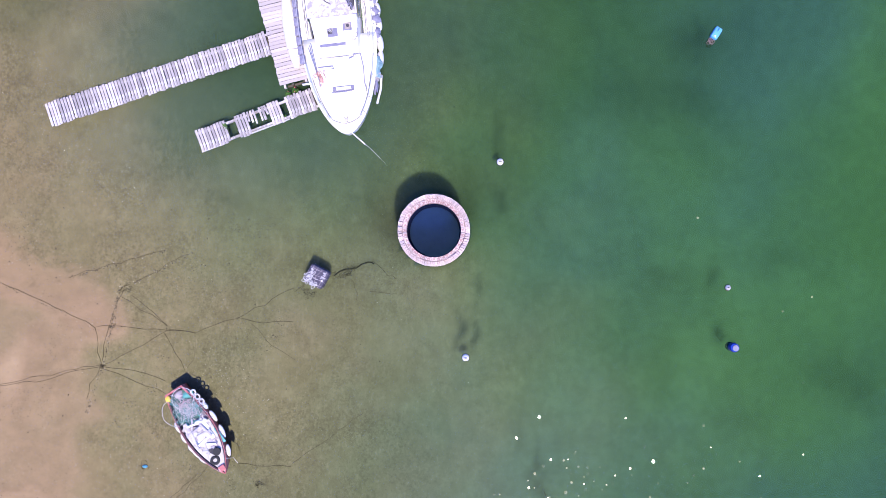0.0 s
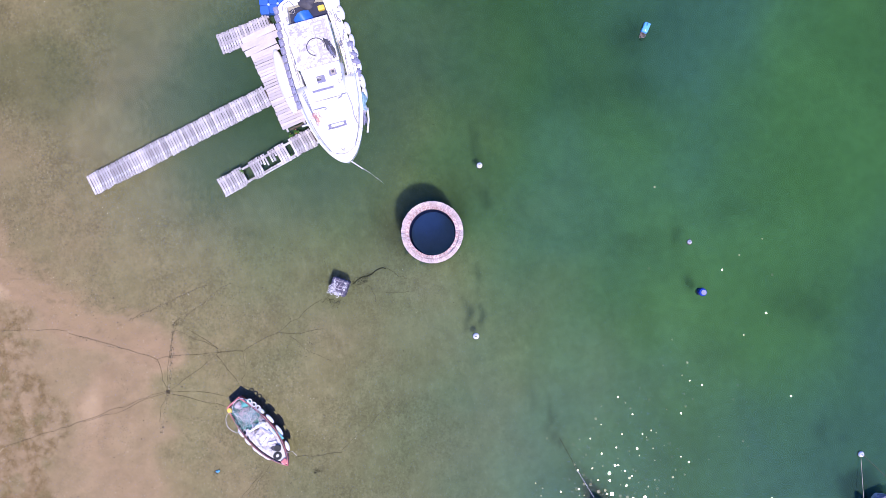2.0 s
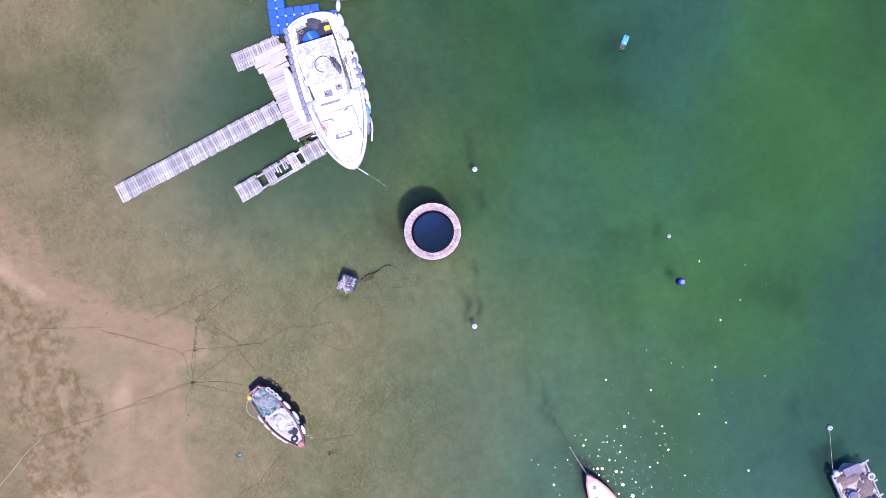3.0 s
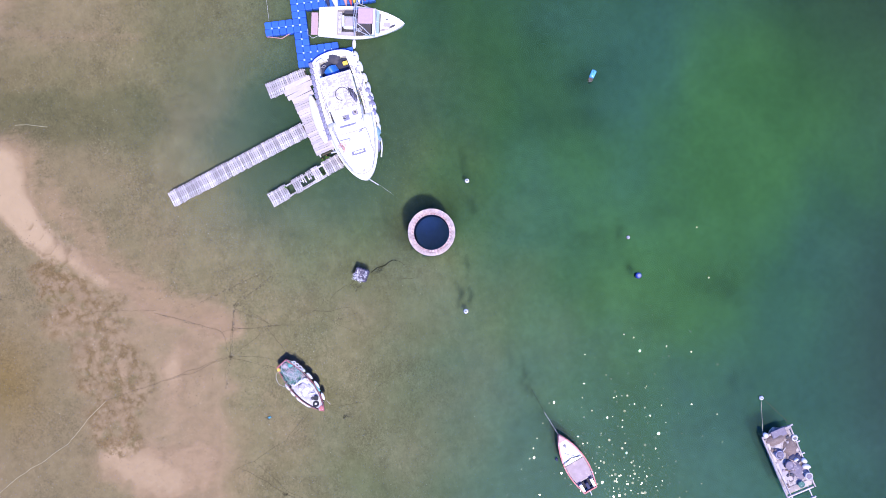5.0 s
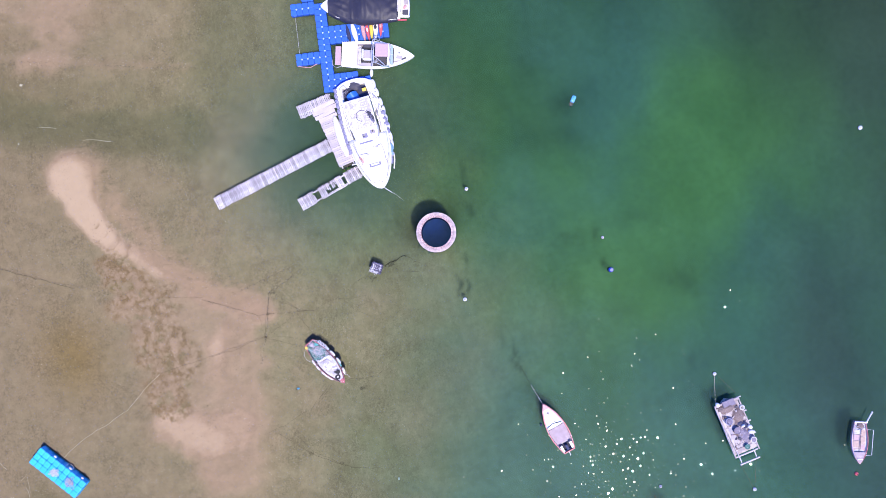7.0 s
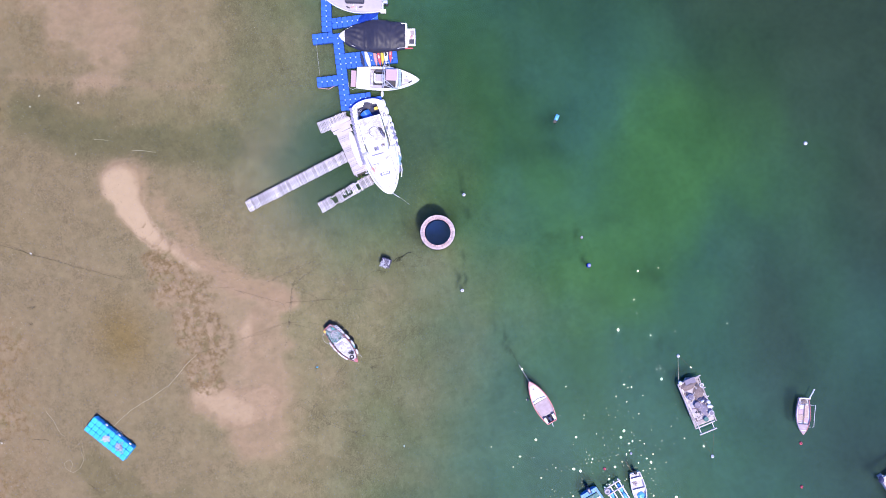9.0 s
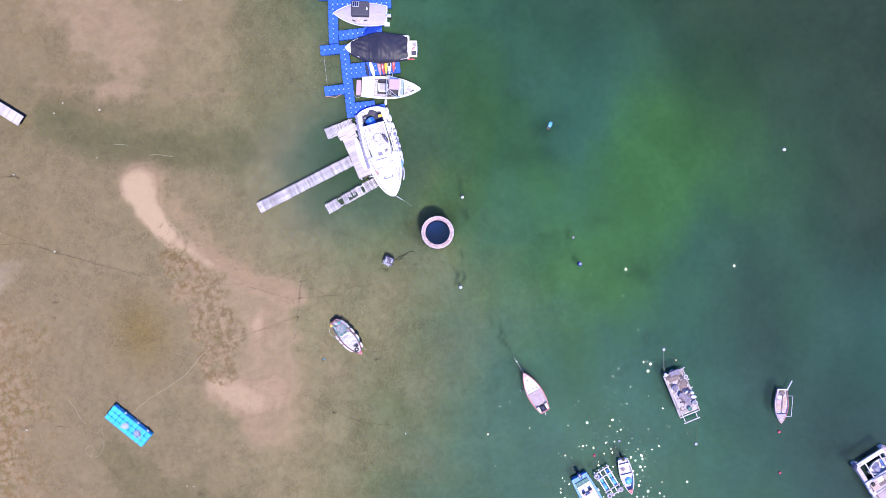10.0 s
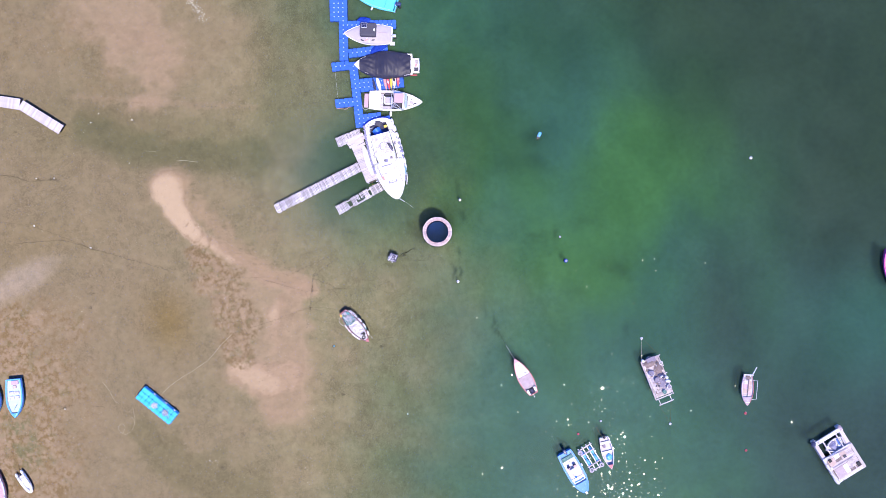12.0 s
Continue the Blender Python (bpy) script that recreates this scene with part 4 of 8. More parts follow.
def clutter(parent, x0, x1, width, z, n, seed, palette):
    """Small gear lying about on a deck: sheets, boards, boxes, coils."""
    r = random.Random(seed)
    kinds = ("folded_sheet", "board", "box", "rope_tangle", "bag")
    for i in range(n):
        x = r.uniform(x0, x1)
        y = r.uniform(-1, 1) * width(x)
        mat, k = r.choice(palette), r.choice(kinds)
        if k == "folded_sheet":
            bm = heap(x, y, r.uniform(0.12, 0.3), r.uniform(0.08, 0.18), z, r.uniform(0.04, 0.12), seed + i, 7, r.uniform(0, 180), 0.6)
        elif k == "board":
            l = r.uniform(0.2, 0.45)
            bm = slab(-l, l, -0.04, 0.04, 0, 0.03, 0.004, pose(x * 0.9 + 0.1 * (x0 + x1) / 2, y * 0.5, z + 0.05, 0, r.uniform(-3, 3), r.uniform(0, 180)))
        elif k == "box":
            bm = slab(-0.13, 0.13, -0.09, 0.09, 0, r.uniform(0.08, 0.2), 0.02, pose(x, y, z, 0, 0, r.uniform(0, 90)))
        elif k == "bag":
            bm = ball(0, 0, 0.06, r.uniform(0.1, 0.18), 0.1, 0.08, 10, None, pose(x, y, z, 0, 0, r.uniform(0, 180)))
        else:
            bm = tube([(x + p[0], y + p[1], z + p[2]) for p in scribble(0.16, 70, seed + i, 0.01, 0.05)], 0.01, 4)
        part(k, bm, mat, parent)


def heap(cx, cy, rx, ry, z0, h, seed, n=14, turn=0.0, ragged=0.25):
    """A crumpled heap of net or canvas: a raised grid with an uneven edge."""
    bm = bmesh.new()
    c, s = math.cos(radians(turn)), math.sin(radians(turn))
    off = Vector((seed * 7.3, seed * 3.1, 0))
    rows = []
    for i in range(n + 1):
        row = []
        for j in range(2 * n):
            a, q = 6.2832 * j / (2 * n), i / n
            e = 1 + ragged * noise.noise(Vector((math.cos(a) * 1.7, math.sin(a) * 1.7, seed)))
            u, v = rx * q * e * math.cos(a), ry * q * e * math.sin(a)
            z = h * (1 - q ** 2.5) * (0.75 + 0.5 * noise.noise(Vector((u * 2.5, v * 2.5, 0)) + off)) + 0.05 * h * noise.noise(Vector((u * 9, v * 9, 1)) + off)
            row.append(bm.verts.new((cx + u * c - v * s, cy + u * s + v * c, z0 + max(0, z) * (1 if i < n else 0))))
        rows.append(row)
    for A, B in zip(rows[:-1], rows[1:]):
        for k in range(2 * n):
            bm.faces.new((A[k], A[(k + 1) % (2 * n)], B[(k + 1) % (2 * n)], B[k]))
    bm.faces.new(list(reversed(rows[-1])))
    bmesh.ops.remove_doubles(bm, verts=bm.verts, dist=0.0005)
    return bm


def line(name, pts, r, mat, label, category="rope", wob=0.0, seed=0, rest=True, group=""):
    """A rope through points (x, y) lying on the bottom, or (x, y, z) hanging free."""
    rr = random.Random(seed)
    out = []
    for a, b in zip(pts[:-1], pts[1:]):
        d = math.dist(a[:2], b[:2])
        k = max(2, int(d / 0.4))
        nx, ny = -(b[1] - a[1]) / max(d, 0.01), (b[0] - a[0]) / max(d, 0.01)
        for i in range(k):
            t = i / k
            x, y = a[0] + (b[0] - a[0]) * t, a[1] + (b[1] - a[1]) * t
            q = wob * (math.sin(t * 3.14) * rr.uniform(0.2, 1.0) * 0.5 + rr.uniform(-0.35, 0.35))
            x, y = x + nx * q, y + ny * q
            z = floor_z(x, y) + r * 0.8 if rest else a[2] + (b[2] - a[2]) * t
            out.append((x, y, z))
    b = pts[-1]
    out.append((b[0], b[1], floor_z(b[0], b[1]) + r * 0.8 if rest else b[2]))
    ob = part(name, tube(out, r, 5), mat, None)
    return tagged(ob, label, category, group)


# ---- the brick well in the water ----
well = thing("brick_well", 0, 1.0, 0, 0, "round open well of pinkish limed brick rising from the sea", "well")
R_IN, R_MID, R_OUT, WELL_TOP = 1.240, 1.43, 1.655, 0.74


def ring_wall(r0, r1, z0, z1, seg=72):
    bm = bmesh.new()
    rows = []
    for i in range(seg):
        a = 6.28318 * i / seg
        c, s = math.cos(a), math.sin(a)
        rows.append([bm.verts.new((r * c, r * s, z)) for r, z in ((r0, z0), (r1, z0), (r1, z1), (r0, z1))])
    for i in range(seg):
        A, B = rows[i], rows[(i + 1) % seg]
        for k in range(4):
            bm.faces.new((A[k], A[(k + 1) % 4], B[(k + 1) % 4], B[k]))
    return bm


part("wall", ring_wall(R_IN + 0.015, R_OUT - 0.02, 0.05, WELL_TOP - 0.10), MORTAR, well)
part("footing", ring_wall(R_IN + 0.01, R_OUT - 0.01, -3.0, 0.05), ALGAE, well, "dark algae-covered wall under water")


def wedge_brick(r0, r1, width, h):
    """A brick that narrows a little towards the centre, lying along +x."""
    bm = bmesh.new()
    a0, a1 = width / 2 * r0 / r1, width / 2
    v = [bm.verts.new(p) for p in ((r0, -a0, 0), (r1, -a1, 0), (r1, a1, 0), (r0, a0, 0), (r0 + 0.01, -a0 + 0.008, h), (r1 - 0.01, -a1 + 0.008, h), (r1 - 0.01, a1 - 0.008, h), (r0 + 0.01, a0 - 0.008, h))]
    for f in ((3, 2, 1, 0), (4, 5, 6, 7), (0, 1, 5, 4), (1, 2, 6, 5), (2, 3, 7, 6), (3, 0, 4, 7)):
        bm.faces.new([v[k] for k in f])
    return bm


# ---- jetties ----
def plank_mesh(length, width, thick=0.035):
    return slab(-length / 2, length / 2, -width / 2, width / 2, -thick, 0, 0.006)


def jetty(name, a, b, width, label, top=0.60, pitch=0.145, board=0.117, gone=(), mat=None, seed=1, stringers=2, half=(), crust=None):
    """A jetty from a to b (middle of its ends) with cross boards, stringers, posts."""
    L, turn = math.dist(a, b), math.degrees(math.atan2(b[1] - a[1], b[0] - a[0]))
    t = thing(name, a[0], a[1], 0, turn, label, "jetty")
    r = random.Random(seed)
    for y in ((-0.36 * width, 0.36 * width) if stringers == 2 else (-0.4 * width, 0, 0.4 * width)):
        part("stringer", slab(0.02, L - 0.02, y - 0.05, y + 0.05, top - 0.17, top - 0.042, 0.01), BEAM, t)
    if crust:
        for x0, x1 in crust:
            part("edge_beam", slab(x0 * L, x1 * L, -0.49 * width, -0.43 * width, top - 0.12, top - 0.03, 0.02), OFFWHITE, t, "beam edge white with droppings")
    k = max(2, round(L / 2.2))
    for i in range(k + 1):
        x = 0.12 + (L - 0.24) * i / k
        part("cross_beam", slab(x - 0.05, x + 0.05, -0.28 * width, 0.34 * width, top - 0.26, top - 0.175, 0.01), DARKWOOD, t)
        for side in (-1, 1):
            wx_, wy_ = a[0] + math.cos(radians(turn)) * x, a[1] + math.sin(radians(turn)) * x
            post = drum(x, (0.10 + side * 0.18) * width, floor_z(wx_, wy_) - 0.3, top - 0.01, 0.05, 9)
            part("post", post, DARKWOOD, t)
    variants = []
    n = int((L - 0.06) / pitch)
    for i in range(n):
        x = 0.06 + pitch * (i + 0.3)
        s = x / L
        if any(g0 <= s <= g1 for g0, g1 in gone):
            continue
        m = pose(x + r.uniform(-0.006, 0.006), r.uniform(-0.025, 0.025), top + r.uniform(-0.006, 0.004), r.uniform(-0.6, 0.6), 0, 90 + r.uniform(-0.9, 0.9))
        if any(g0 <= s <= g1 for g0, g1 in half):
            l = width * r.uniform(0.4, 0.68)
            part("plank", plank_mesh(l, board * r.uniform(0.7, 1.0)), mat or PLANK, t, "torn half plank", at=pose(x, width / 2 - l / 2, top, 0, 0, 90 + r.uniform(-7, 7)))
            continue
        if len(variants) < 4:
            variants.append(part("plank", plank_mesh(width + r.uniform(-0.03, 0.05), board * r.uniform(0.95, 1.05)), mat or PLANK, t, at=m))
        else:
            twin(r.choice(variants), t, m)
    return t


LONG_A, LONG_B = (-17.68, 6.24), (-7.48, 9.60)
jetty("plank_jetty", LONG_A, LONG_B, 1.10, "long narrow jetty of bleached grey planks over the shallows", seed=3)
jetty("broken_jetty", (-10.80, 5.03), (-5.35, 7.08), 1.02, "broken jetty with missing planks over green water", seed=5,
      gone=((0.245, 0.325), (0.50, 0.53), (0.705, 0.745)), half=((0.43, 0.60),), crust=((0.0, 0.22), (0.36, 0.74)))
def tuft(x, y, z, r_, seed, fruit=False):
    """A small plant rooted in an old beam: stems with many narrow leaves."""
    rr = random.Random(seed)
    t = thing("plant_tuft", x, y, z, 0, "small green plant with orange bits growing on the jetty beam", "plant", "plants on the jetty")
    bm = bmesh.new()
    for _ in range(46):
        a, d, l, e = rr.uniform(0, 6.28), rr.uniform(0, r_), rr.uniform(0.05, 0.11), rr.uniform(0.02, 0.12)
        px, py, q = d * math.cos(a), d * math.sin(a), rr.uniform(0, 6.28)
        c, s = math.cos(q), math.sin(q)
        vs = [bm.verts.new((px + l * u * c - v * s * 0.03, py + l * u * s + v * c * 0.03, e + w)) for u, v, w in ((0, 0, 0), (0.5, 1, 0.03), (1, 0, 0.0), (0.5, -1, 0.03))]
        bm.faces.new(vs)
    part("leaves", bm, GREEN_LEAF, t)
    part("root_mat", heap(0, 0, r_, r_ * 0.7, -0.04, 0.06, seed, 7, 20, 0.6), WEED, t)
    if fruit:
        for _ in range(2):
            part("blossom", ball(rr.uniform(-r_, r_), rr.uniform(-r_, r_), 0.10, 0.032, 0.024, 0.02, 8), ORANGE, t)


for i, (x, y, z, q) in enumerate(((-6.93, 6.18, 0.42, 0.20), (-6.72, 7.22, 0.42, 0.16), (-6.35, 7.38, 0.42, 0.18), (-9.55, 5.78, 0.50, 0.08))):
    tuft(x, y, z, q, i + 4, True)
jetty("stub_jetty", (-9.72, 12.62), (-6.75, 13.32), 1.12, "short side jetty of grey planks with loose boards", seed=8, stringers=3)
jetty("plank_walkway", (-7.38, 11.75), (-6.30, 7.60), 1.40, "plank walkway of bleached boards beside the white motor boat", seed=9, pitch=0.17, board=0.150, mat=WIDE)
boards = thing("loose_boards", -7.45, 12.35, 0.60, 15, "wide pale boards laid across the head of the walkway", "boards")
for i, (w, l, dx, dy, q) in enumerate(((0.34, 1.95, 0.05, 0.52, 1), (0.36, 2.15, 0.0, 0.16, -1), (0.32, 1.8, -0.12, -0.19, 2), (0.30, 1.6, 0.0, -0.52, 0))):
    part("board", slab(-l / 2, l / 2, -w / 2, w / 2, 0.0, 0.045, 0.008), WIDE, boards, at=pose(dx, dy, 0.012 * i % 0.03, 0, 0, q))

# ---- upturned canoe on the walkway ----
canoe = thing("upturned_canoe", -6.52, 10.15, 0.60, -81, "white upturned canoe lying on the plank walkway", "canoe")
rows = []
for i in range(17):
    s = i / 16
    w = 0.36 * max(0.0, math.sin(math.pi * (0.04 + 0.92 * s))) ** 0.62
    x = (s - 0.5) * 3.55
    rows.append([(x, w * math.cos(a), 0.34 * max(0.15, w / 0.36) * math.sin(a)) for a in np.linspace(0, math.pi, 9)])
part("hull", loft(rows), WHITE, canoe, smooth=True)
part("keel_strip", tube([((s - 0.5) * 3.3, 0, 0.345 * max(0.2, math.sin(math.pi * (0.06 + 0.88 * s)) ** 0.6)) for s in np.linspace(0.05, 0.95, 12)], 0.018), FOAM, canoe)
part("outrigger_arm", tube([(0.9, -0.3, 0.12), (1.0, 0.2, 0.38), (1.05, 0.75, 0.3)], 0.025), GREYCANVAS, canoe)

# ---- the white motor boat ----
MB = Hull(8.95, 3.48, 0.95, transom=0.86, full=0.38, power=2.4, rise=0.45, floor=0.45, rim=0.16, n=40, blunt=0.60)
mb = boat("motor_boat", (-4.83, 14.15), (-3.80, 5.28), "old white motor boat moored beside the walkway, roof paint peeling", "motor boat", MB, WHITE, None, WHITE)
part("foredeck", MB.deck(0.50, 0.985, 0.10, 0.0, 0.05), WHITE, mb, smooth=True)
def on_deck(x, y):
    w = max(0.05, MB.w(x / MB.L) - 0.05)
    return (x, y, MB.top(x / MB.L) + 0.035 + 0.10 * max(0.0, 1 - (y / w) ** 2))


inset = [(s * MB.L, MB.w(s) - 0.20) for s in np.linspace(0.70, 0.925, 14)]
bend = [(8.40, 0.36), (8.47, 0.18), (8.50, 0.0), (8.47, -0.18), (8.40, -0.36)]
part("bulwark_line", tube([on_deck(x, y) for x, y in inset + bend + [(x, -y) for x, y in reversed(inset)]], 0.012), SEAM, mb)
for x, y, dx, dy in ((7.35, 1.06, 0.10, 0.16), (7.95, 0.75, 0.16, 0.14), (7.35, -1.06, 0.10, -0.16), (7.95, -0.75, 0.16, -0.14), (8.25, 0.05, 0.2, 0.0), (6.7, 1.1, 0.5, -0.1)):
    part("deck_seam", tube([on_deck(x, y), on_deck(x + dx / 2, y + dy / 2), on_deck(x + dx, y + dy)], 0.010, 5), SEAM, mb)
for side in (1, -1):
    rows = []
    for s in np.linspace(0.02, 0.52, 14):
        x, w, h = s * MB.L, MB.w(s), MB.top(s) + 0.012
        rows.append([(x, side * (w - 0.05), h), (x, side * (w - 0.55), h), (x, side * (w - 0.57), 0.45)])
    part("side_deck", loft(rows, False), WHITE, mb)
    pts = [(s * MB.L, side * (MB.w(s) - 0.10), MB.top(s) + 0.42) for s in np.linspace(0.30, 0.93, 20)]
    rail = part("hand_rail", tube(pts, 0.012), ALU, mb)
    for s in np.linspace(0.32, 0.92, 7):
        part("stanchion", tube([(s * MB.L, side * (MB.w(s) - 0.10), MB.top(s)), (s * MB.L, side * (MB.w(s) - 0.10), MB.top(s) + 0.42)], 0.012), STEEL, rail)
    for k in range(4):
        rr = random.Random(10 * k + side)
        y0 = 1.12 + 0.09 * k
        part("side_line", tube([(x_, side * (y0 + rr.uniform(-0.03, 0.03)), 1.06 + 0.05 * rr.random()) for x_ in np.arange(1.6 + 0.3 * k, 6.9 - 0.25 * k, 0.45)], 0.009, 4), SEAM if k % 2 else LAVENDER, mb)
    part("deck_line", tube([(0.9 + 0.4 * k, side * (1.34 + 0.05 * math.sin(k * 2.3)), 1.03) for k in range(13)], 0.017, 5), LAVENDER, mb)
# rounded stern with a cluttered cockpit
rows = []
for a in np.linspace(-1.35, 1.35, 19):
    c, s_ = math.cos(a), math.sin(a)
    rows.append([(0.25 - 0.62 * c, 1.48 * s_, 0.3), (0.25 - 0.66 * c, 1.5 * s_, 1.0), (0.25 - 0.62 * c, 1.46 * s_, 1.03), (0.3 - 0.25 * c, 1.18 * s_, 1.03), (0.3 - 0.24 * c, 1.16 * s_, 0.5)])
part("stern_rail", loft(rows, False), WHITE, mb)
part("stern_rub", tube([(0.25 - 0.68 * math.cos(a), 1.52 * math.sin(a), 0.95) for a in np.linspace(-1.3, 1.3, 24)], 0.04), DEEPBLUE, mb, "dark blue rubbing strip round the stern")
part("cockpit_floor", slab(0.05, 1.95, -1.12, 1.12, 0.40, 0.45, 0.01), NAVY, mb)
for side in (-1, 1):
    part("cockpit_coaming", slab(0.1, 1.8, side * 1.18 - 0.06, side * 1.18 + 0.06, 0.45, 1.06, 0.02), WHITE, mb)
part("cover", loft([[(x, y, 0.75 + 0.42 * math.sin(math.pi * (y + 1.05) / 0.95) + 0.1 * math.sin(x * 4)) for y in np.linspace(-1.05, -0.10, 9)] for x in np.linspace(0.48, 1.5, 9)], False), BLUE, mb, "bright blue tarpaulin over the cockpit engine", True, pose(0.05, 0.05, 0, 0, 0, 18))
part("awning", heap(0.12, 0.1, 0.36, 0.50, 0.96, 0.16, 11, 14, -20, 0.35), DARKGREY, mb, "dark grey crumpled cover on the transom")
part("oil_can", slab(0.55, 0.82, 0.62, 0.98, 0.9, 1.12, 0.06), YELLOW, mb, "yellow plastic can")
part("dark_cover", slab(0.85, 1.7, -0.3, 1.05, 0.46, 0.62, 0.05), NAVY, mb)
part("grab_hoop", tube([(0.35, -1.25, 1.05), (0.1, -1.05, 1.3), (0.0, -0.7, 1.32), (0.25, -0.55, 1.05)], 0.018), LAVENDER, mb)
# cabin
rows = []
for x, w, h in ((1.72, 1.06, 1.98), (2.6, 1.07, 2.02), (3.95, 1.02, 1.96), (4.30, 0.99, 1.74), (5.00, 0.92, 1.66), (5.45, 0.88, 1.30)):
    rows.append([(x, w + 0.1, 0.9), (x, w, h - 0.06), (x, w - 0.08, h), (x, 0, h + 0.05), (x, -w + 0.08, h), (x, -w, h - 0.06), (x, -w - 0.1, 0.9)])
cabin = part("cabin", loft(rows), WHITE, mb)
part("roof", slab(1.55, 3.95, -1.08, 1.08, 2.06, 2.12, 0.02), WORN, cabin, "white roof with flaking grey-violet paint")
for y in (-1.05, 1.05):
    part("roof_rail", slab(1.6, 3.9, y - 0.03, y + 0.03, 2.12, 2.19, 0.01), WHITE, cabin)
part("roof_panel", slab(1.72, 3.75, 0.20, 0.86, 2.12, 2.135, 0.004), PALEVIOLET, cabin, "framed panel of the roof")
for i in range(9):
    part("roof_batten", slab(1.80 + 0.215 * i, 1.92 + 0.215 * i, 0.26, 0.70, 2.136, 2.155, 0.004), WORN, cabin)
for y in (0.80, 0.90):
    part("panel_edge", slab(1.7, 3.8, y - 0.015, y + 0.015, 2.12, 2.17, 0.004), OFFWHITE, cabin)
part("roof_seam", tube([(1.56, -1.07, 2.10), (3.94, -1.07, 2.10), (3.96, 1.07, 2.10), (1.56, 1.07, 2.10)], 0.018, 6, True), LAVENDER, cabin)
part("screen_bar", slab(5.02, 5.12, -0.72, 0.42, 1.70, 1.78, 0.01), LAVENDER, cabin)
part("trim_line", tube([(5.46, -0.86, 1.34), (5.5, 0, 1.38), (5.46, 0.86, 1.34)], 0.012), LAVENDER, cabin)
for y in (-1.13, 1.13):
    part("cabin_window", slab(1.9, 3.9, y - 0.02, y + 0.02, 1.35, 1.75, 0.01), GLASS, cabin)
hatch_a = part("roof_hatch", slab(4.35, 4.72, -0.42, 0.02, 1.74, 1.80, 0.015, pose(0, 0, 0, 0, 0, 1)), LAVENDER, cabin, "small open hatch with clutter inside")
part("hatch_lid", slab(4.42, 4.6, -0.32, -0.12, 1.80, 1.815, 0.004), DARKGREY, hatch_a)
part("tangle", tube([(4.53 + p[0], -0.2 + p[1], 1.82 + p[2]) for p in scribble(0.15, 90, 55, 0, 0.03)], 0.012, 4), OFFWHITE, hatch_a)
hatch_b = part("roof_hatch", slab(4.15, 4.52, 0.36, 0.74, 1.76, 1.82, 0.015), LAVENDER, cabin, "small vent box on the roof")
part("hatch_lid", slab(4.2, 4.48, 0.46, 0.70, 1.82, 1.85, 0.004), GREYDECK, hatch_b)
part("vent", drum(4.34, 0.58, 1.85, 1.88, 0.07, 12), DARKGREY, hatch_b)
part("hoop", tube([(3.0 + 0.44 * math.cos(a), 0.10 + 0.46 * math.sin(a), 2.16 + 0.01 * math.sin(3 * a)) for a in np.linspace(1.2, 6.0, 40)], 0.022), DARKGREY, cabin)
part("rolled_cover", heap(3.25, 0.80, 0.56, 0.17, 2.14, 0.16, 17, 12, 16, 0.35), DARKGREY, cabin, "dark rolled cover on the roof")
part("cover_lacing", tube([(3.25 + p[0], 0.80 + p[1] * 0.5 + 0.25 * p[0], 2.26 + p[2]) for p in scribble(0.22, 120, 77, 0, 0.05, 2.0)], 0.012, 4), LAVENDER, cabin)
part("dark_port", ball(3.45, -1.06, 2.06, 0.2, 0.09, 0.06, 12), LAVENDER, cabin, smooth=True)
# foredeck gear
part("deck_hatch", slab(6.80, 7.02, -0.46, 0.5, 1.32, 1.36, 0.02), LAVENDER, mb)
part("deck_hatch_lid", slab(6.84, 6.98, -0.3, 0.36, 1.36, 1.40, 0.01), WHITE, mb)
part("deck_rail", tube([(7.05, -0.50, 1.40), (7.08, 0.0, 1.42), (7.04, 0.50, 1.40)], 0.020), LAVENDER, mb)
part("stem_head", ball(8.82, 0, 1.36, 0.14, 0.2, 0.07, 12), WHITE, mb, smooth=True)
part("windlass", slab(8.28, 8.42, -0.07, 0.07, 1.42, 1.52, 0.02), OFFWHITE, mb)
part("windlass_arm", tube([(8.2, -0.1, 1.47), (8.32, 0.0, 1.5), (8.2, 0.1, 1.47)], 0.015), BROWNTARP, mb)
part("grab_line", tube([(5.85, -1.02, 1.30), (5.88, -0.35, 1.38), (6.0, -0.3, 1.38), (6.0, -0.42, 1.38)], 0.02), LAVENDER, mb)
part("grab_line", tube([(5.62, 0.42, 1.38), (5.58, 0.62, 1.42), (5.45, 0.66, 1.42), (5.45, 0.95, 1.36), (6.1, 1.02, 1.32), (6.7, 0.98, 1.32), (7.1, 1.05, 1.3)], 0.022), LAVENDER, mb)
for i in range(3):
    part("side_stay", tube([(4.7 + 0.1 * i, -1.22 - 0.06 * i, 1.25), (6.7 - 0.3 * i, -0.98 - 0.05 * i, 1.28 + 0.03 * i)], 0.013), LAVENDER, mb)
for i in range(9):
    part("ladder_rung", slab(5.35 + 0.11 * i, 5.39 + 0.11 * i, -1.55 + 0.03 * i, -1.25 + 0.03 * i, 1.06, 1.10, 0.005), GREYCANVAS, mb)
part("net_heap", heap(6.35, -0.92, 0.24, 0.08, 1.24, 0.08, 3, 10, 15, 0.6), PINK, mb, "pinkish heap of net on the foredeck")
part("rope_tangle", tube([(6.3 + p[0], -0.92 + p[1], 1.3 + p[2]) for p in scribble(0.24, 150, 12, 0, 0.06, 1.6)], 0.012, 4), PINK, mb)
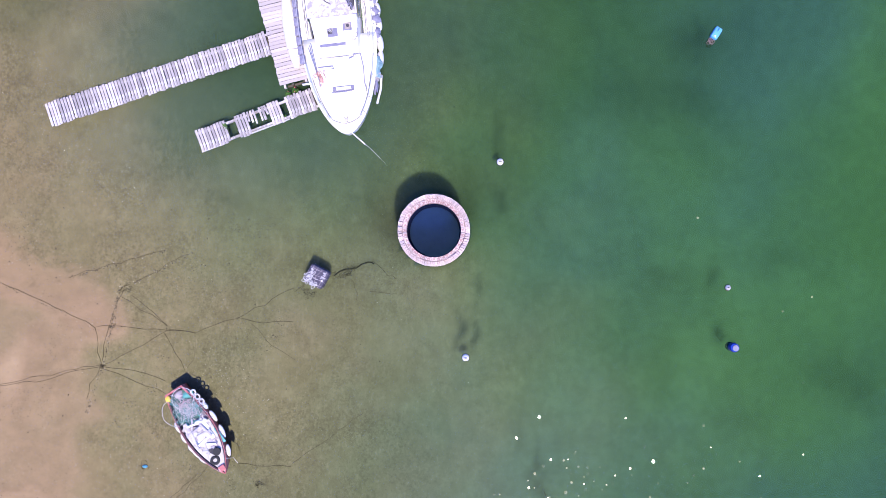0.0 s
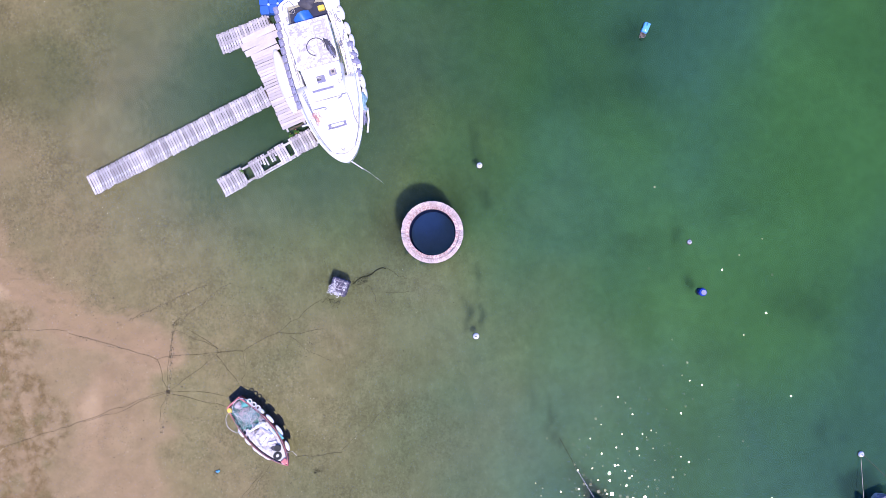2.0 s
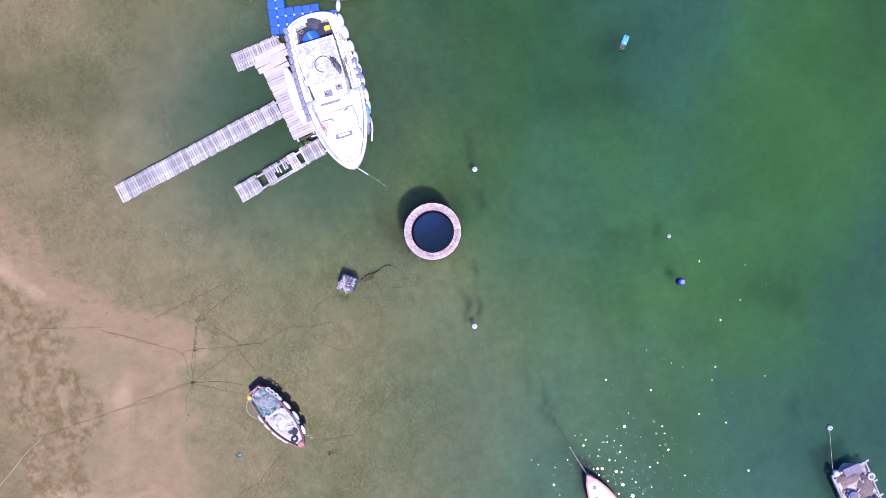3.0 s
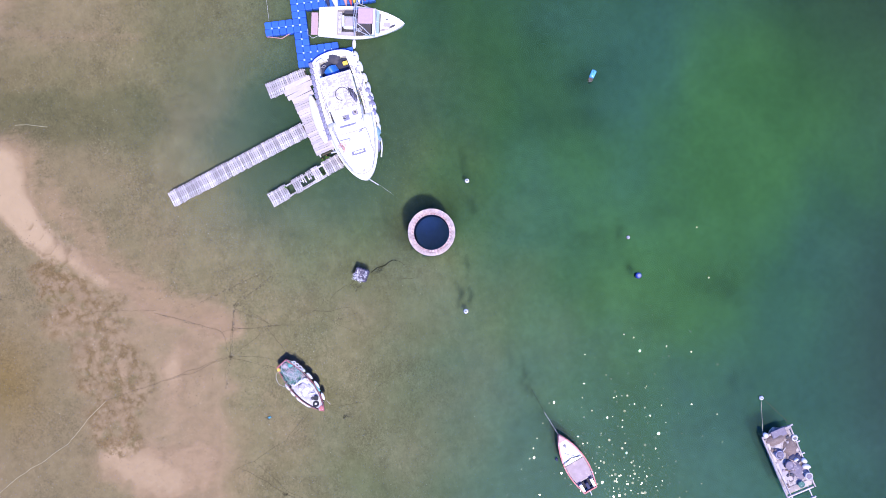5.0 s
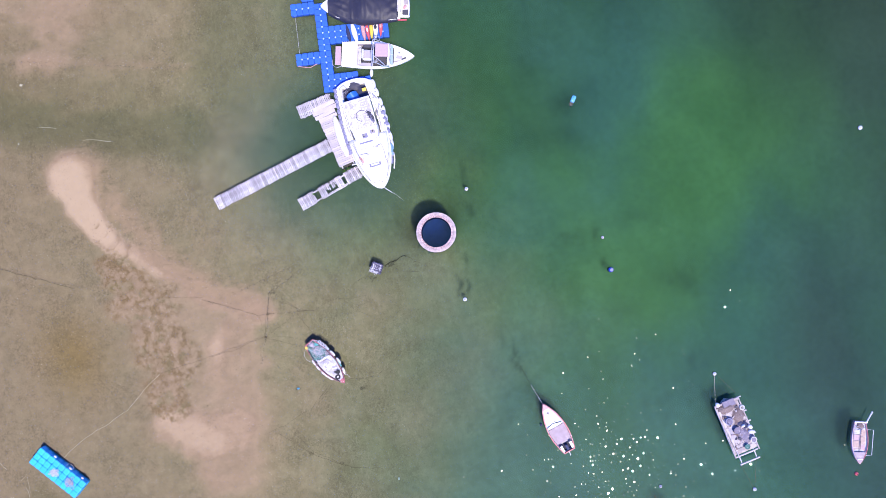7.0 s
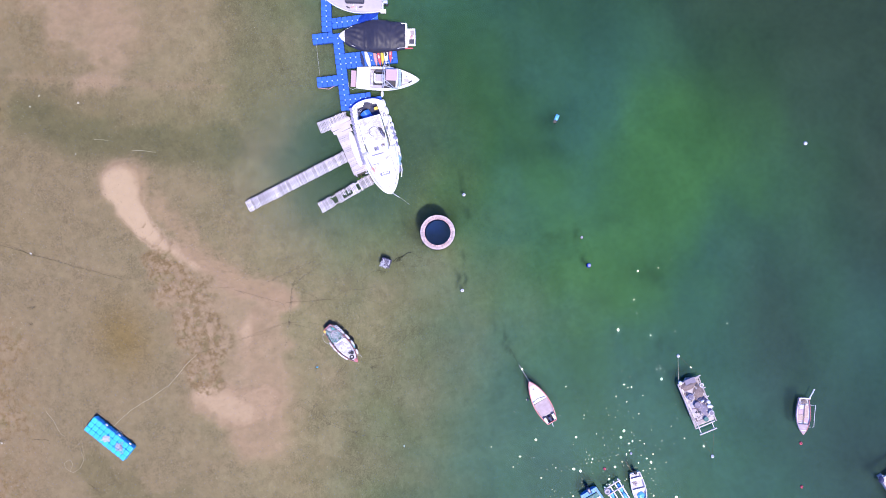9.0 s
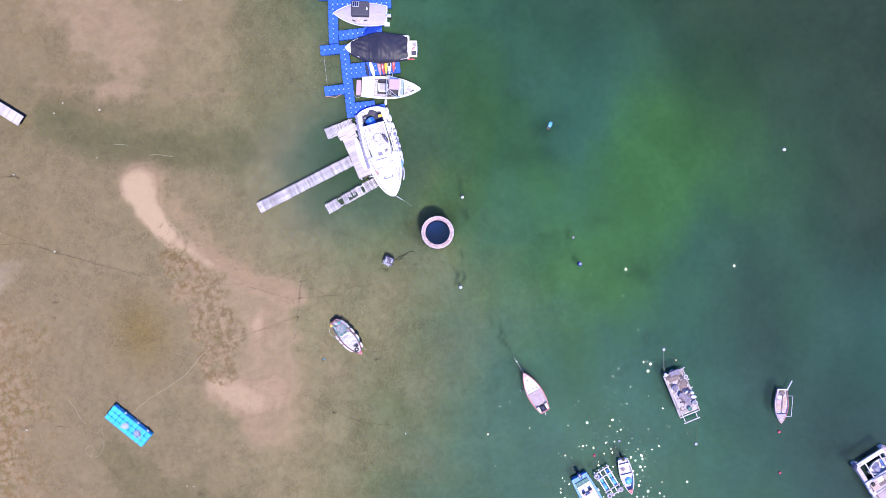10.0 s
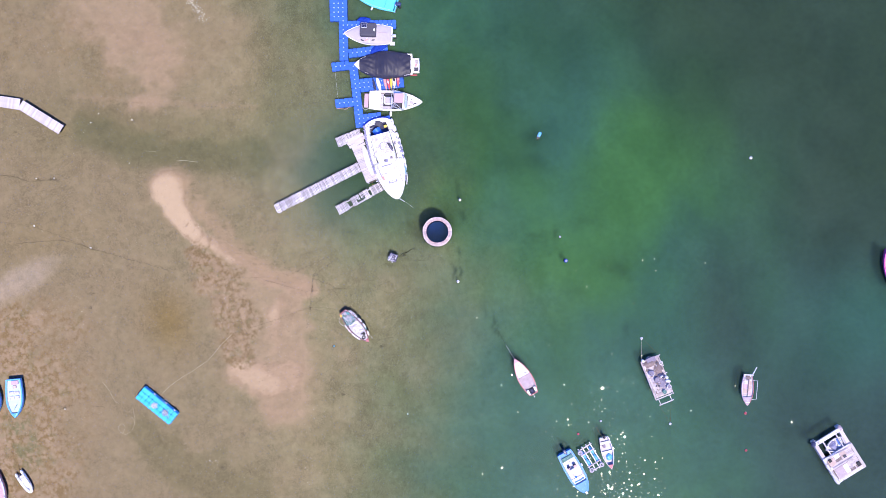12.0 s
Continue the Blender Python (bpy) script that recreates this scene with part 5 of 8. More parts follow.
for x, y, q, seed, mt in ((5.75, -1.12, 0.3, 5, LAVENDER), (4.75, 0.78, 0.24, 6, LAVENDER), (1.2, 1.42, 0.25, 7, LAVENDER), (0.55, -1.2, 0.24, 8, OFFWHITE), (2.6, 1.45, 0.2, 9, LAVENDER), (5.0, 1.3, 0.24, 10, LAVENDER)):
    part("rope_tangle", tube([(x + p[0], y + p[1], (1.66 if seed == 6 else 1.06) + p[2]) for p in scribble(q, 130, seed, 0, 0.06, 1.6)], 0.012, 4), mt, mb)
for i, s in enumerate(np.linspace(0.02, 0.60, 13)):
    part("side_cushion", slab(-0.2, 0.2, -0.13, 0.13, 0, 0.16, 0.05), LAVENDER, mb, "", False, pose(s * MB.L, -MB.w(s) - 0.02, MB.top(s) - 0.05, 0, 0, 6 - 14 * s))
r = random.Random(5)
for i, s in enumerate((0.035, 0.12, 0.21, 0.30, 0.37, 0.455, 0.54, 0.62)):
    f = fender(mb, s * MB.L, MB.w(s) + 0.12, 0.62 + r.uniform(-0.1, 0.1), r.uniform(0.62, 0.9), 0.17, -3 + r.uniform(-8, 8))
    part("lanyard", tube([(0, 0, 0.1), (0.05, -0.2, 0.5)], 0.014), LAVENDER, f)
for i, s in enumerate((0.33, 0.385, 0.43, 0.50)):
    part("side_cover", heap(s * MB.L, MB.w(s) + 0.0, 0.26, 0.2, 0.92, 0.16, 20 + i, 9, 40 * i, 0.5), LAVENDER, mb)
def rag(cx, cy, z, length, width, seed, turn, sag=0.25):
    """A torn, folded sheet hanging over an edge."""
    rows = []
    for i in range(13):
        u, row = i / 12, []
        e = 0.55 + 0.9 * noise.noise(Vector((u * 3.1, seed, 0)))
        for k in range(9):
            v = k / 8
            q = Vector(((u - 0.5) * length, (v - 0.3) * width * (0.6 + e), -sag * v * v + 0.07 * noise.noise(Vector((u * 6, v * 4, seed + 3)))))
            row.append(pose(cx, cy, z, 0, 0, turn) @ q)
        rows.append(row)
    return loft(rows, False)


part("torn_tarpaulin", rag(6.10, MB.w(0.69) + 0.02, 1.08, 0.75, 0.26, 4, -16), RAG, mb, "torn pale blue tarpaulin hanging on the side")
part("torn_strip", rag(5.75, MB.w(0.66) + 0.10, 1.05, 0.42, 0.16, 9, 10), RAG, mb)
part("torn_strip", rag(6.45, MB.w(0.73) + 0.10, 0.95, 0.4, 0.12, 13, -40), GREYCANVAS, mb)
part("side_net", heap(6.75, MB.w(0.76) + 0.05, 0.5, 0.09, 0.7, 0.25, 27, 10, -14, 0.5), LAVENDER, mb)
part("boarding_pole", tube([(6.3, MB.w(0.70) + 0.2, 0.6), (6.9, MB.w(0.77) + 0.24, 0.55), (7.55, MB.w(0.845) + 0.22, 0.5)], 0.055), FOAM, mb)
for x, y in ((5.2, -1.62), (6.45, -1.38)):
    part("mooring_line", tube([(x, y + 0.35, 1.1), (x - 0.1, y - 0.5, 0.72)], 0.05), FOAM, mb)
line("bow_line", [(-3.70, 5.35, 1.25), (-2.85, 4.70, 0.5), (-2.2, 4.05, -0.1)], 0.008, ROPE, "pale mooring rope running from the bow into water", rest=False)
line("bow_boom", [(-3.72, 5.40, 1.38), (-3.05, 4.80, 1.30)], 0.03, FOAM, "white boom pointing forward from the boat's bow", "boom", rest=False)


# ---- floating dock of blue cubes ----
def cube_mesh():
    """A float cube with cut corners and rounded shoulders."""
    bm, rings = bmesh.new(), []
    for z, k, c in ((-0.12, 1.0, 0.80), (0.20, 1.0, 0.80), (0.25, 0.97, 0.78), (0.27, 0.86, 0.76)):
        rings.append([bm.verts.new((k * 0.246 * x, k * 0.246 * y, z)) for x, y in ((1, c), (c, 1), (-c, 1), (-1, c), (-1, -c), (-c, -1), (c, -1), (1, -c))])
    for A_, B_ in zip(rings[:-1], rings[1:]):
        for k in range(8):
            bm.faces.new((A_[k], A_[(k + 1) % 8], B_[(k + 1) % 8], B_[k]))
    bm.faces.new(rings[-1])
    return bm


def octagon_mesh():
    """A float cube with cut corners and a slightly domed top."""
    bm, rings = bmesh.new(), []
    for z, k in ((-0.34, 1.0), (0.2, 1.0), (0.26, 0.95), (0.275, 0.75)):
        rings.append([bm.verts.new((k * 0.246 * x, k * 0.246 * y, z)) for x, y in ((1, 0.76), (0.76, 1), (-0.76, 1), (-1, 0.76), (-1, -0.76), (-0.76, -1), (0.76, -1), (1, -0.76))])
    for A_, B_ in zip(rings[:-1], rings[1:]):
        for k in range(8):
            bm.faces.new((A_[k], A_[(k + 1) % 8], B_[(k + 1) % 8], B_[k]))
    bm.faces.new(rings[-1])
    return bm


def dock(name, x, y, turn, cells, label, mat, size=0.5, pins=True, z=0.0, group=""):
    t = thing(name, x, y, z, turn, label, "floating dock", group)
    first = pin = None
    r = random.Random(len(cells))
    have = set(cells)
    for c, q in cells:
        m = pose((c + 0.5) * size, (q + 0.5) * size, r.uniform(-0.012, 0.012), r.uniform(-1, 1), r.uniform(-1, 1), r.uniform(-1, 1)) @ Matrix.Scale(size / 0.5, 4)
        if first is None:
            first = part("float_cube", cube_mesh() if pins else octagon_mesh(), mat, t, at=m)
        else:
            twin(first, t, m)
        if pins and all(k in have for k in ((c + 1, q), (c, q + 1), (c + 1, q + 1))):
            m = pose((c + 1) * size, (q + 1) * size, 0.255)
            if pin is None:
                pin = part("pin", drum(0, 0, 0, 0.035, 0.075, 10, None, 0.8), PIN, t, at=m)
            else:
                twin(pin, t, m)
    return t


def block(c0, c1, q0, q1):
    return [(c, q) for c in range(c0, c1) for q in range(q0, q1)]


lower = block(0, 2, 0, 15) + block(2, 6, 2, 3) + block(2, 8, 1, 2) + block(2, 6, 0, 1) + block(-4, 0, 5, 7) + block(2, 12, 8, 11)
dock("floating_dock", -7.36, 14.02, -2.2, lower, "blue plastic cube dock with side fingers between moored boats", CUBE)
dock("floating_dock", -9.05, 20.78, -2.0, block(0, 4, 0, 2), "short blue plastic cube finger of the dock", CUBE)
upper = block(0, 2, 0, 18) + block(2, 13, 7, 9) + block(-2, 0, 9, 18)
dock("floating_dock", -8.03, 21.86, -7.4, upper, "blue plastic cube dock leading away from the shore", CUBE)
dock("floating_dock", -6.94, 22.02, -1.8, block(0, 9, 0, 2), "blue cube finger between two covered boats", CUBE)
line("dock_line", [(-8.72, 20.75, 0.25), (-8.86, 17.55, 0.25)], 0.012, ROPE, "pale rope tied between two dock fingers", rest=False)
line("dock_line", [(-9.2, 16.6, 0.16), (-8.2, 16.35, 0.05), (-7.4, 16.6, 0.2)], 0.03, PINK, "pink rope along the end of a dock finger", rest=False)
dfend = thing("dock_fender", -3.2, 15.05, 0.1, 80, "white fender hanging at the dock corner", "fender")
part("body", ball(0, 0, 0.1, 0.36, 0.15, 0.15, 12), FOAM, dfend, smooth=True)

# ---- open bowrider at the dock ----
BR = Hull(6.0, 2.26, 0.62, transom=0.88, full=0.42, power=1.9, rise=0.22, floor=0.20, rim=0.20, n=26, blunt=0.84)
br = boat("bowrider_boat", (-5.33, 16.85), (0.58, 15.66), "white open sports boat with faded pink canopy at dock", "motor boat", BR, WHITE, GREYCANVAS, WHITE)
part("swim_platform", slab(-0.62, -0.14, -0.80, 0.78, 0.22, 0.30, 0.03), PINKCANVAS, br)
for y in (-0.5, 0.5):
    part("platform_bracket", slab(-0.2, 0.05, y - 0.05, y + 0.05, 0.16, 0.24, 0.01), DARKGREY, br)
part("sun_pad", slab(0.08, 1.30, -0.90, 0.92, 0.40, 0.68, 0.10), CREAM, br, "cream padded rear deck")
part("cockpit_floor", slab(0.8, 4.1, -0.85, 0.85, 0.20, 0.235, 0.005), DARKGREY, br)
part("rear_bench", slab(1.30, 1.58, -0.72, 0.80, 0.30, 0.56, 0.06), OFFWHITE, br, "cream rear seat")
part("side_bench", slab(0.8, 2.6, -0.90, -0.58, 0.28, 0.50, 0.06), GREYCANVAS, br)
part("floor_mat", slab(1.5, 2.75, 0.52, 0.86, 0.236, 0.25, 0.004), DARK, br)
part("floor_mat", slab(1.48, 1.66, -0.5, 0.5, 0.236, 0.25, 0.004), DARK, br)
seat = part("seat", slab(1.68, 2.62, -0.42, 0.46, 0.30, 0.72, 0.18), WHITE, br, "white rounded helm seat", True)
part("seat_cushion", slab(1.84, 2.5, -0.3, 0.34, 0.70, 0.78, 0.05), GREYCANVAS, seat)
part("seat_back", slab(1.66, 1.82, -0.36, 0.40, 0.70, 1.0, 0.06), WHITE, seat)
part("side_pad", slab(1.75, 2.55, 0.62, 0.86, 0.40, 0.66, 0.06), DARKGREY, br)
part("dashboard", slab(3.75, 4.1, -0.9, 0.9, 0.6, 0.82, 0.06), WHITE, br)
screen = part("windscreen", slab(0, 0.26, -0.80, 0.80, 0, 0.02, 0.004, pose(4.06, 0, 1.00, 0, 48, 0)), SEAGLASS, br, "pale teal windscreen")
part("screen_frame", tube([(3.55, -0.98, 0.78), (3.98, -0.90, 1.02), (4.05, 0, 1.06), (3.98, 0.90, 1.02), (3.55, 0.98, 0.78)], 0.025), ALU, screen)
part("screen_post", tube([(4.05, 0.02, 1.04), (4.32, 0.02, 0.80)], 0.02), ALU, screen)
part("side_screen", slab(3.3, 4.0, -0.97, -0.94, 0.78, 1.0, 0.004), SEAGLASS, screen)
canopy = part("canopy", slab(2.86, 3.92, -0.44, 0.64, 1.62, 1.84, 0.10), PINKCANVAS, br, "faded pink canvas canopy")
for y in (-0.98, 1.06):
    part("tower_leg", tube([(2.55, y, 0.68), (2.66, y * 0.96, 1.55), (2.84, y * 0.9, 1.72), (3.6, y * 0.95, 0.75)], 0.035), ALU, canopy)
for x, z in ((2.62, 1.50), (2.80, 1.72)):
    part("tower_bar", tube([(x, -0.93, z), (x - 0.05, 0.1, z + 0.06), (x, 1.02, z)], 0.032), ALU, canopy)
part("tower_bar", tube([(2.8, -0.4, 1.74), (3.2, -0.62, 1.5), (3.65, -0.9, 0.9)], 0.03), ALU, canopy)
part("tower_rack", tube([(2.7, 1.02, 1.5), (2.72, 1.3, 1.45), (3.1, 1.32, 1.45), (3.15, 1.0, 1.5)], 0.028), ALU, canopy)
part("rope_tangle", tube([(3.1 + p[0], -0.7 + p[1], 1.0 + p[2]) for p in scribble(0.26, 120, 88, 0, 0.1, 1.4)], 0.014, 4), OFFWHITE, br)
part("bow_deck", BR.deck(0.72, 0.985, 0.05, 0.02, 0.16), WHITE, br)
part("bow_locker", slab(4.55, 5.0, 0.06, 0.34, 0.80, 0.86, 0.03, pose(0, 0, 0, 0, 0, -4)), GREYCANVAS, br)
part("bow_latch", slab(4.7, 4.86, 0.16, 0.24, 0.86, 0.88, 0.01), DARKGREY, br)
part("bow_gear", heap(5.2, -0.2, 0.34, 0.09, 0.80, 0.06, 31, 8, 28, 0.5), DARKGREY, br)
part("bow_gear", heap(4.6, -0.48, 0.28, 0.07, 0.80, 0.05, 32, 8, 12, 0.5), GREYDECK, br)
part("mooring_line", tube([(0.2, -0.9, 0.7), (-0.4, -1.15, 0.6), (-0.8, -0.85, 0.4), (-0.85, -0.4, 0.3)], 0.018), ROPE, br)

# ---- kayaks on the dock ----
def kayak(x, y, turn, length, width, mat, label, seat=None):
    k = thing("kayak", x, y, 0.29, turn, label, "kayak", "kayaks on the dock")
    rows = []
    for i in range(13):
        s = i / 12
        w = width / 2 * max(0.02, math.sin(math.pi * s)) ** 0.7
        rows.append([((s - 0.5) * length, w * math.cos(a), 0.12 + 0.12 * math.sin(a)) for a in np.linspace(0, 6.2832, 13)])
    part("hull", loft(rows), mat, k, smooth=True)
    if seat:
        part("cockpit", ball(0, 0, 0.2, length * 0.13, width * 0.3, 0.06, 12), seat, k, smooth=True)
    return k


kayak(-4.55, 18.50, 94, 1.6, 0.30, NAVY, "slim dark blue kayak lying on the dock")
kayak(-4.05, 18.55, 97, 1.95, 0.44, WHITE, "white kayak with yellow edge lying on the dock")
kayak(-3.30, 18.58, 92, 1.85, 0.34, PINK, "pale pink kayak lying on the dock")
kayak(-2.95, 18.55, 92, 1.8, 0.30, ORANGE, "orange red kayak lying on the dock", FOAM)
kayak(-2.62, 18.56, 86, 1.9, 0.32, YELLOW, "yellow kayak lying on the dock")
kayak(-2.24, 18.68, 83, 1.9, 0.42, WHITE, "white kayak with dark openings on the dock", DARK)
kayak(-1.80, 18.72, 82, 1.8, 0.34, ORANGE, "bright red kayak lying on the dock", PINK)

# ---- boat under a black cover ----
CB = Hull(6.5, 2.62, 0.85, transom=0.84, full=0.42, power=2.4, rise=0.1, floor=0.4, rim=0.15, n=26, blunt=0.8)
cb = boat("covered_boat", (0.05, 20.0), (-6.25, 20.93), "motor boat wrapped in a black canvas cover at dock", "motor boat", CB, WHITE, None, WHITE)
rows = []
for i in range(65):
    s = 0.03 + 0.88 * i / 64
    w, x = CB.w(s) + 0.13 + (0.12 * math.exp(-((s - 0.45) / 0.2) ** 2)), s * CB.L
    crest = 1.12 + 0.50 * math.exp(-((s - 0.42) / 0.16) ** 2) + 0.10 * math.exp(-((s - 0.75) / 0.12) ** 2)
    row = []
    for k in range(31):
        a = k / 30 * math.pi
        c = math.cos(a)
        pull = 0.10 * (abs(math.sin(7.5 * c + 2.4 * x)) - 0.5) * math.exp(-((s - 0.76) / 0.10) ** 2) + 0.07 * (abs(math.sin(6.0 * c - 2.8 * x)) - 0.5) * math.exp(-((s - 0.10) / 0.07) ** 2)
        seam = 0.05 * math.exp(-((x - 3.95) / 0.07) ** 2) + 0.04 * math.exp(-((x - 1.55 - 0.2 * c) / 0.07) ** 2) + 0.03 * math.exp(-((x - 2.7) / 0.09) ** 2)
        fold = pull + seam - 0.07 * abs(noise.noise(Vector((x * 1.6, k * 0.18, 8)))) + 0.04 * noise.noise(Vector((x * 1.6 + 2.0 * c, c * 2.2, 0.5))) + 0.025 * noise.noise(Vector((x * 6, k * 0.4, 2)))
        row.append((x, w * c * (1 + 0.03 * noise.noise(Vector((x * 1.5, k * 0.5, 4)))), 0.62 + (crest - 0.62) * math.sin(a) ** 0.75 + fold))
    rows.append(row)
part("cover", loft(rows), BLACK, cb, "wrinkled black canvas cover", True)
part("cover_peak", heap(3.3, 1.15, 0.55, 0.3, 0.9, 0.42, 66, 12, 0, 0.3), BLACK, cb)
part("bow_deck", CB.deck(0.82, 0.99, 0.05), WHITE, cb)
plat = part("swim_platform", slab(-0.80, 0.15, -0.82, 0.86, 0.34, 0.46, 0.10), WHITE, cb)
part("platform_mat", slab(-0.68, -0.2, 0.22, 0.66, 0.462, 0.475, 0.02), DARKGREY, plat)
part("platform_mat", slab(-0.68, -0.3, -0.62, -0.2, 0.462, 0.475, 0.02), GREYDECK, plat)
part("platform_gear", heap(-0.4, 0.0, 0.22, 0.14, 0.46, 0.12, 58, 8, 40, 0.5), PINK, plat)
part("platform_rail", tube([(-0.78, -0.7, 0.5), (-0.84, 0, 0.52), (-0.78, 0.74, 0.5)], 0.02), STEEL, plat)
part("stern_pod", slab(-0.1, 0.3, -0.5, 0.5, 0.6, 0.9, 0.08), OFFWHITE, cb)
part("red_stripe", slab(-0.55, 0.35, 1.06, 1.16, 0.45, 0.6, 0.02), ORANGE, cb)
part("side_deck", slab(0.05, 1.4, -1.2, -0.98, 0.8, 0.92, 0.04), WHITE, cb)

# ---- boat with a pale grey cover ----
GB = Hull(5.45, 2.35, 0.75, transom=0.78, full=0.40, power=2.0, rise=0.15, floor=0.3, rim=0.15, n=24)
gb = boat("grey_covered_boat", (-1.68, 23.62), (-7.05, 24.62), "boat under pale grey canvas with dark console cover", "motor boat", GB, WHITE, None, WHITE)
rows = []
for i in range(25):
    s = 0.02 + 0.96 * i / 24
    w, x = max(0.02, GB.w(s) - 0.02), s * GB.L
    crest = 0.90 + 0.10 * s + 0.25 * math.exp(-((s - 0.45) / 0.2) ** 2)
    rows.append([(x, w * math.cos(a), 0.76 + (crest - 0.76) * math.sin(a) ** 0.8 + 0.02 * noise.noise(Vector((x * 4, math.cos(a) * 3, 7)))) for a in np.linspace(0, math.pi, 13)])
part("cover", loft(rows), GREYCANVAS, gb, "pale grey canvas cover", True)
con = part("console_cover", slab(1.75, 3.55, -1.05, 0.45, 1.0, 1.62, 0.16), DARKGREY, gb, "dark grey cover over the console")
panel = part("solar_panel", slab(2.75, 3.4, -0.98, -0.42, 1.64, 1.68, 0.01), ALU, con)
for i in range(3):
    part("cell", slab(2.79 + 0.2 * i, 2.97 + 0.2 * i, -0.94, -0.46, 1.682, 1.688, 0.0), SOLAR, panel)
part("lamp", ball(0, 0, 0, 0.1, 0.16, 0.1, 10, None, pose(1.95, -0.25, 1.66)), WHITE, con, "", True)
for i, (x, y, q) in enumerate(((2.1, 0.72, 10), (2.5, 0.85, 80), (2.85, 0.74, 20), (3.3, 0.78, -20), (2.75, 0.5, 60))):
    part("rolled_gear", ball(0, 0, 0, 0.22, 0.07, 0.07, 10), (DARKGREY, FOAM, PINK, DARKGREY, FOAM)[i], gb, "", True, pose(x, y, 1.08, 0, 0, q))
part("spar", tube([(0.6, -0.15, 1.0), (1.7, -0.15, 1.12)], 0.03), PURPLEGREY, gb)
outboard(gb, -0.02, 0.1, 0.55, ALU)
part("stern_box", slab(-0.3, 0.25, 0.75, 1.1, 0.5, 0.85, 0.04), WHITE, gb)
bund = thing("blue_bundle", -4.6, 26.02, 0.28, -8, "dark blue folded tarpaulin lying on the dock finger", "tarpaulin")
part("folds", heap(0, 0, 0.75, 0.28, 0, 0.28, 15, 10, 0, 0.3), DEEPBLUE, bund)
bund = thing("blue_bundle", -3.3, 22.65, 0.28, 8, "dark blue tarpaulin spread over a dock finger", "tarpaulin")
part("folds", heap(0, 0, 1.15, 0.42, 0, 0.16, 16, 10, 10, 0.3), DEEPBLUE, bund)

# ---- turquoise skiff at the dock ----
TS = Hull(5.6, 2.0, 0.62, transom=0.80, full=0.4, power=1.9, rise=0.2, floor=0.15, rim=0.08)
ts = boat("turquoise_skiff", (-0.68, 26.95), (-5.7, 29.4), "open turquoise skiff with an outboard at the dock", "skiff", TS, WHITE, TURQ, TURQ)
part("foredeck", TS.deck(0.72), TURQ, ts)
for s in (0.2, 0.45):
    part("thwart", TS.thwart(s, 0.3), TURQ, ts)
part("grab_rail", tube([(s * TS.L, TS.w(s) - 0.12, 0.72) for s in np.linspace(0.1, 0.7, 12)], 0.02), GREYCANVAS, ts)
fender(ts, 2.6, 1.1, 0.4, 0.5, 0.12, 80)
outboard(ts, -0.02, 0.0, 0.6, ENGINE, 1.15, 10)

# ---- fishing boat on the flat ----
FB = Hull(4.48, 1.50, 0.78, transom=0.58, full=0.48, power=2.1, rise=0.22, floor=0.30, rim=0.06, draft=0.62)
fb = boat("fishing_boat", (-11.95, -6.36), (-9.50, -10.12), "small red fishing boat full of nets and rope, aground", "fishing boat", FB, RED, DARKGREY, RED)
fb.location.z, fb.scale = 0.03, (1, 1, 0.64)
part("net_pile", heap(0.98, 0.0, 1.02, 0.66, 0.42, 0.36, 2, 18, 0, 0.06), NET, fb, "heap of green and grey fishing net")
rc = part("rope_coil", tube(coil(0.14, 0.42, 12, 0.16, 0.78, 0.14, 4), 0.010, 4), OFFWHITE, fb, "tangled pale rope lying on the nets")
rc.location = (1.05, 0.02, 0)
for q, (x, y, size, n, mt) in enumerate(((1.15, -0.02, 0.40, 420, OFFWHITE), (0.9, 0.12, 0.46, 300, PALEVIOLET), (0.8, -0.15, 0.44, 320, NET), (1.2, 0.1, 0.45, 260, TEAL), (1.0, 0.0, 0.48, 200, PINKCANVAS))):
    part("rope_tangle", tube([(x + p[0], y + p[1], 0.79 + 0.012 * q + p[2]) for p in scribble(size, n, 44 + q, 0, 0.08, 1.2)], 0.009, 4), mt, fb)
part("net_fold", heap(0.45, -0.18, 0.4, 0.25, 0.6, 0.22, 61, 10, 30, 0.5), NET, fb)
part("net_fold", heap(0.5, 0.32, 0.36, 0.2, 0.58, 0.24, 62, 10, 80, 0.5), TEAL, fb)
part("net_fold", heap(0.3, 0.05, 0.28, 0.24, 0.6, 0.24, 63, 10, 10, 0.5), GREYCANVAS, fb)
part("net_fold", heap(1.35, -0.3, 0.36, 0.22, 0.6, 0.2, 64, 10, 110, 0.5), NET, fb)
clutter(fb, 1.7, 3.4, lambda x: 0.52 - 0.12 * (x - 1.7), 0.80, 34, 70, (PALEVIOLET, OFFWHITE, WHITE, GREYCANVAS, WHITE, OFFWHITE, PALEVIOLET, WHITE))
for i, (x, y, q, l) in enumerate(((1.85, 0.1, 78, 0.9), (2.1, -0.2, 96, 0.8), (2.4, 0.12, 84, 0.75), (2.7, 0.0, 100, 0.7), (2.3, 0.32, 14, 0.8), (2.5, -0.36, -8, 0.9), (3.0, 0.2, 60, 0.45))):
    part("deck_board", slab(-l / 2, l / 2, -0.045, 0.045, 0, 0.025, 0.004, pose(x, y, 0.93 + 0.012 * i, 0, 0, q)), (WHITE, PALEVIOLET, OFFWHITE)[i % 3], fb)
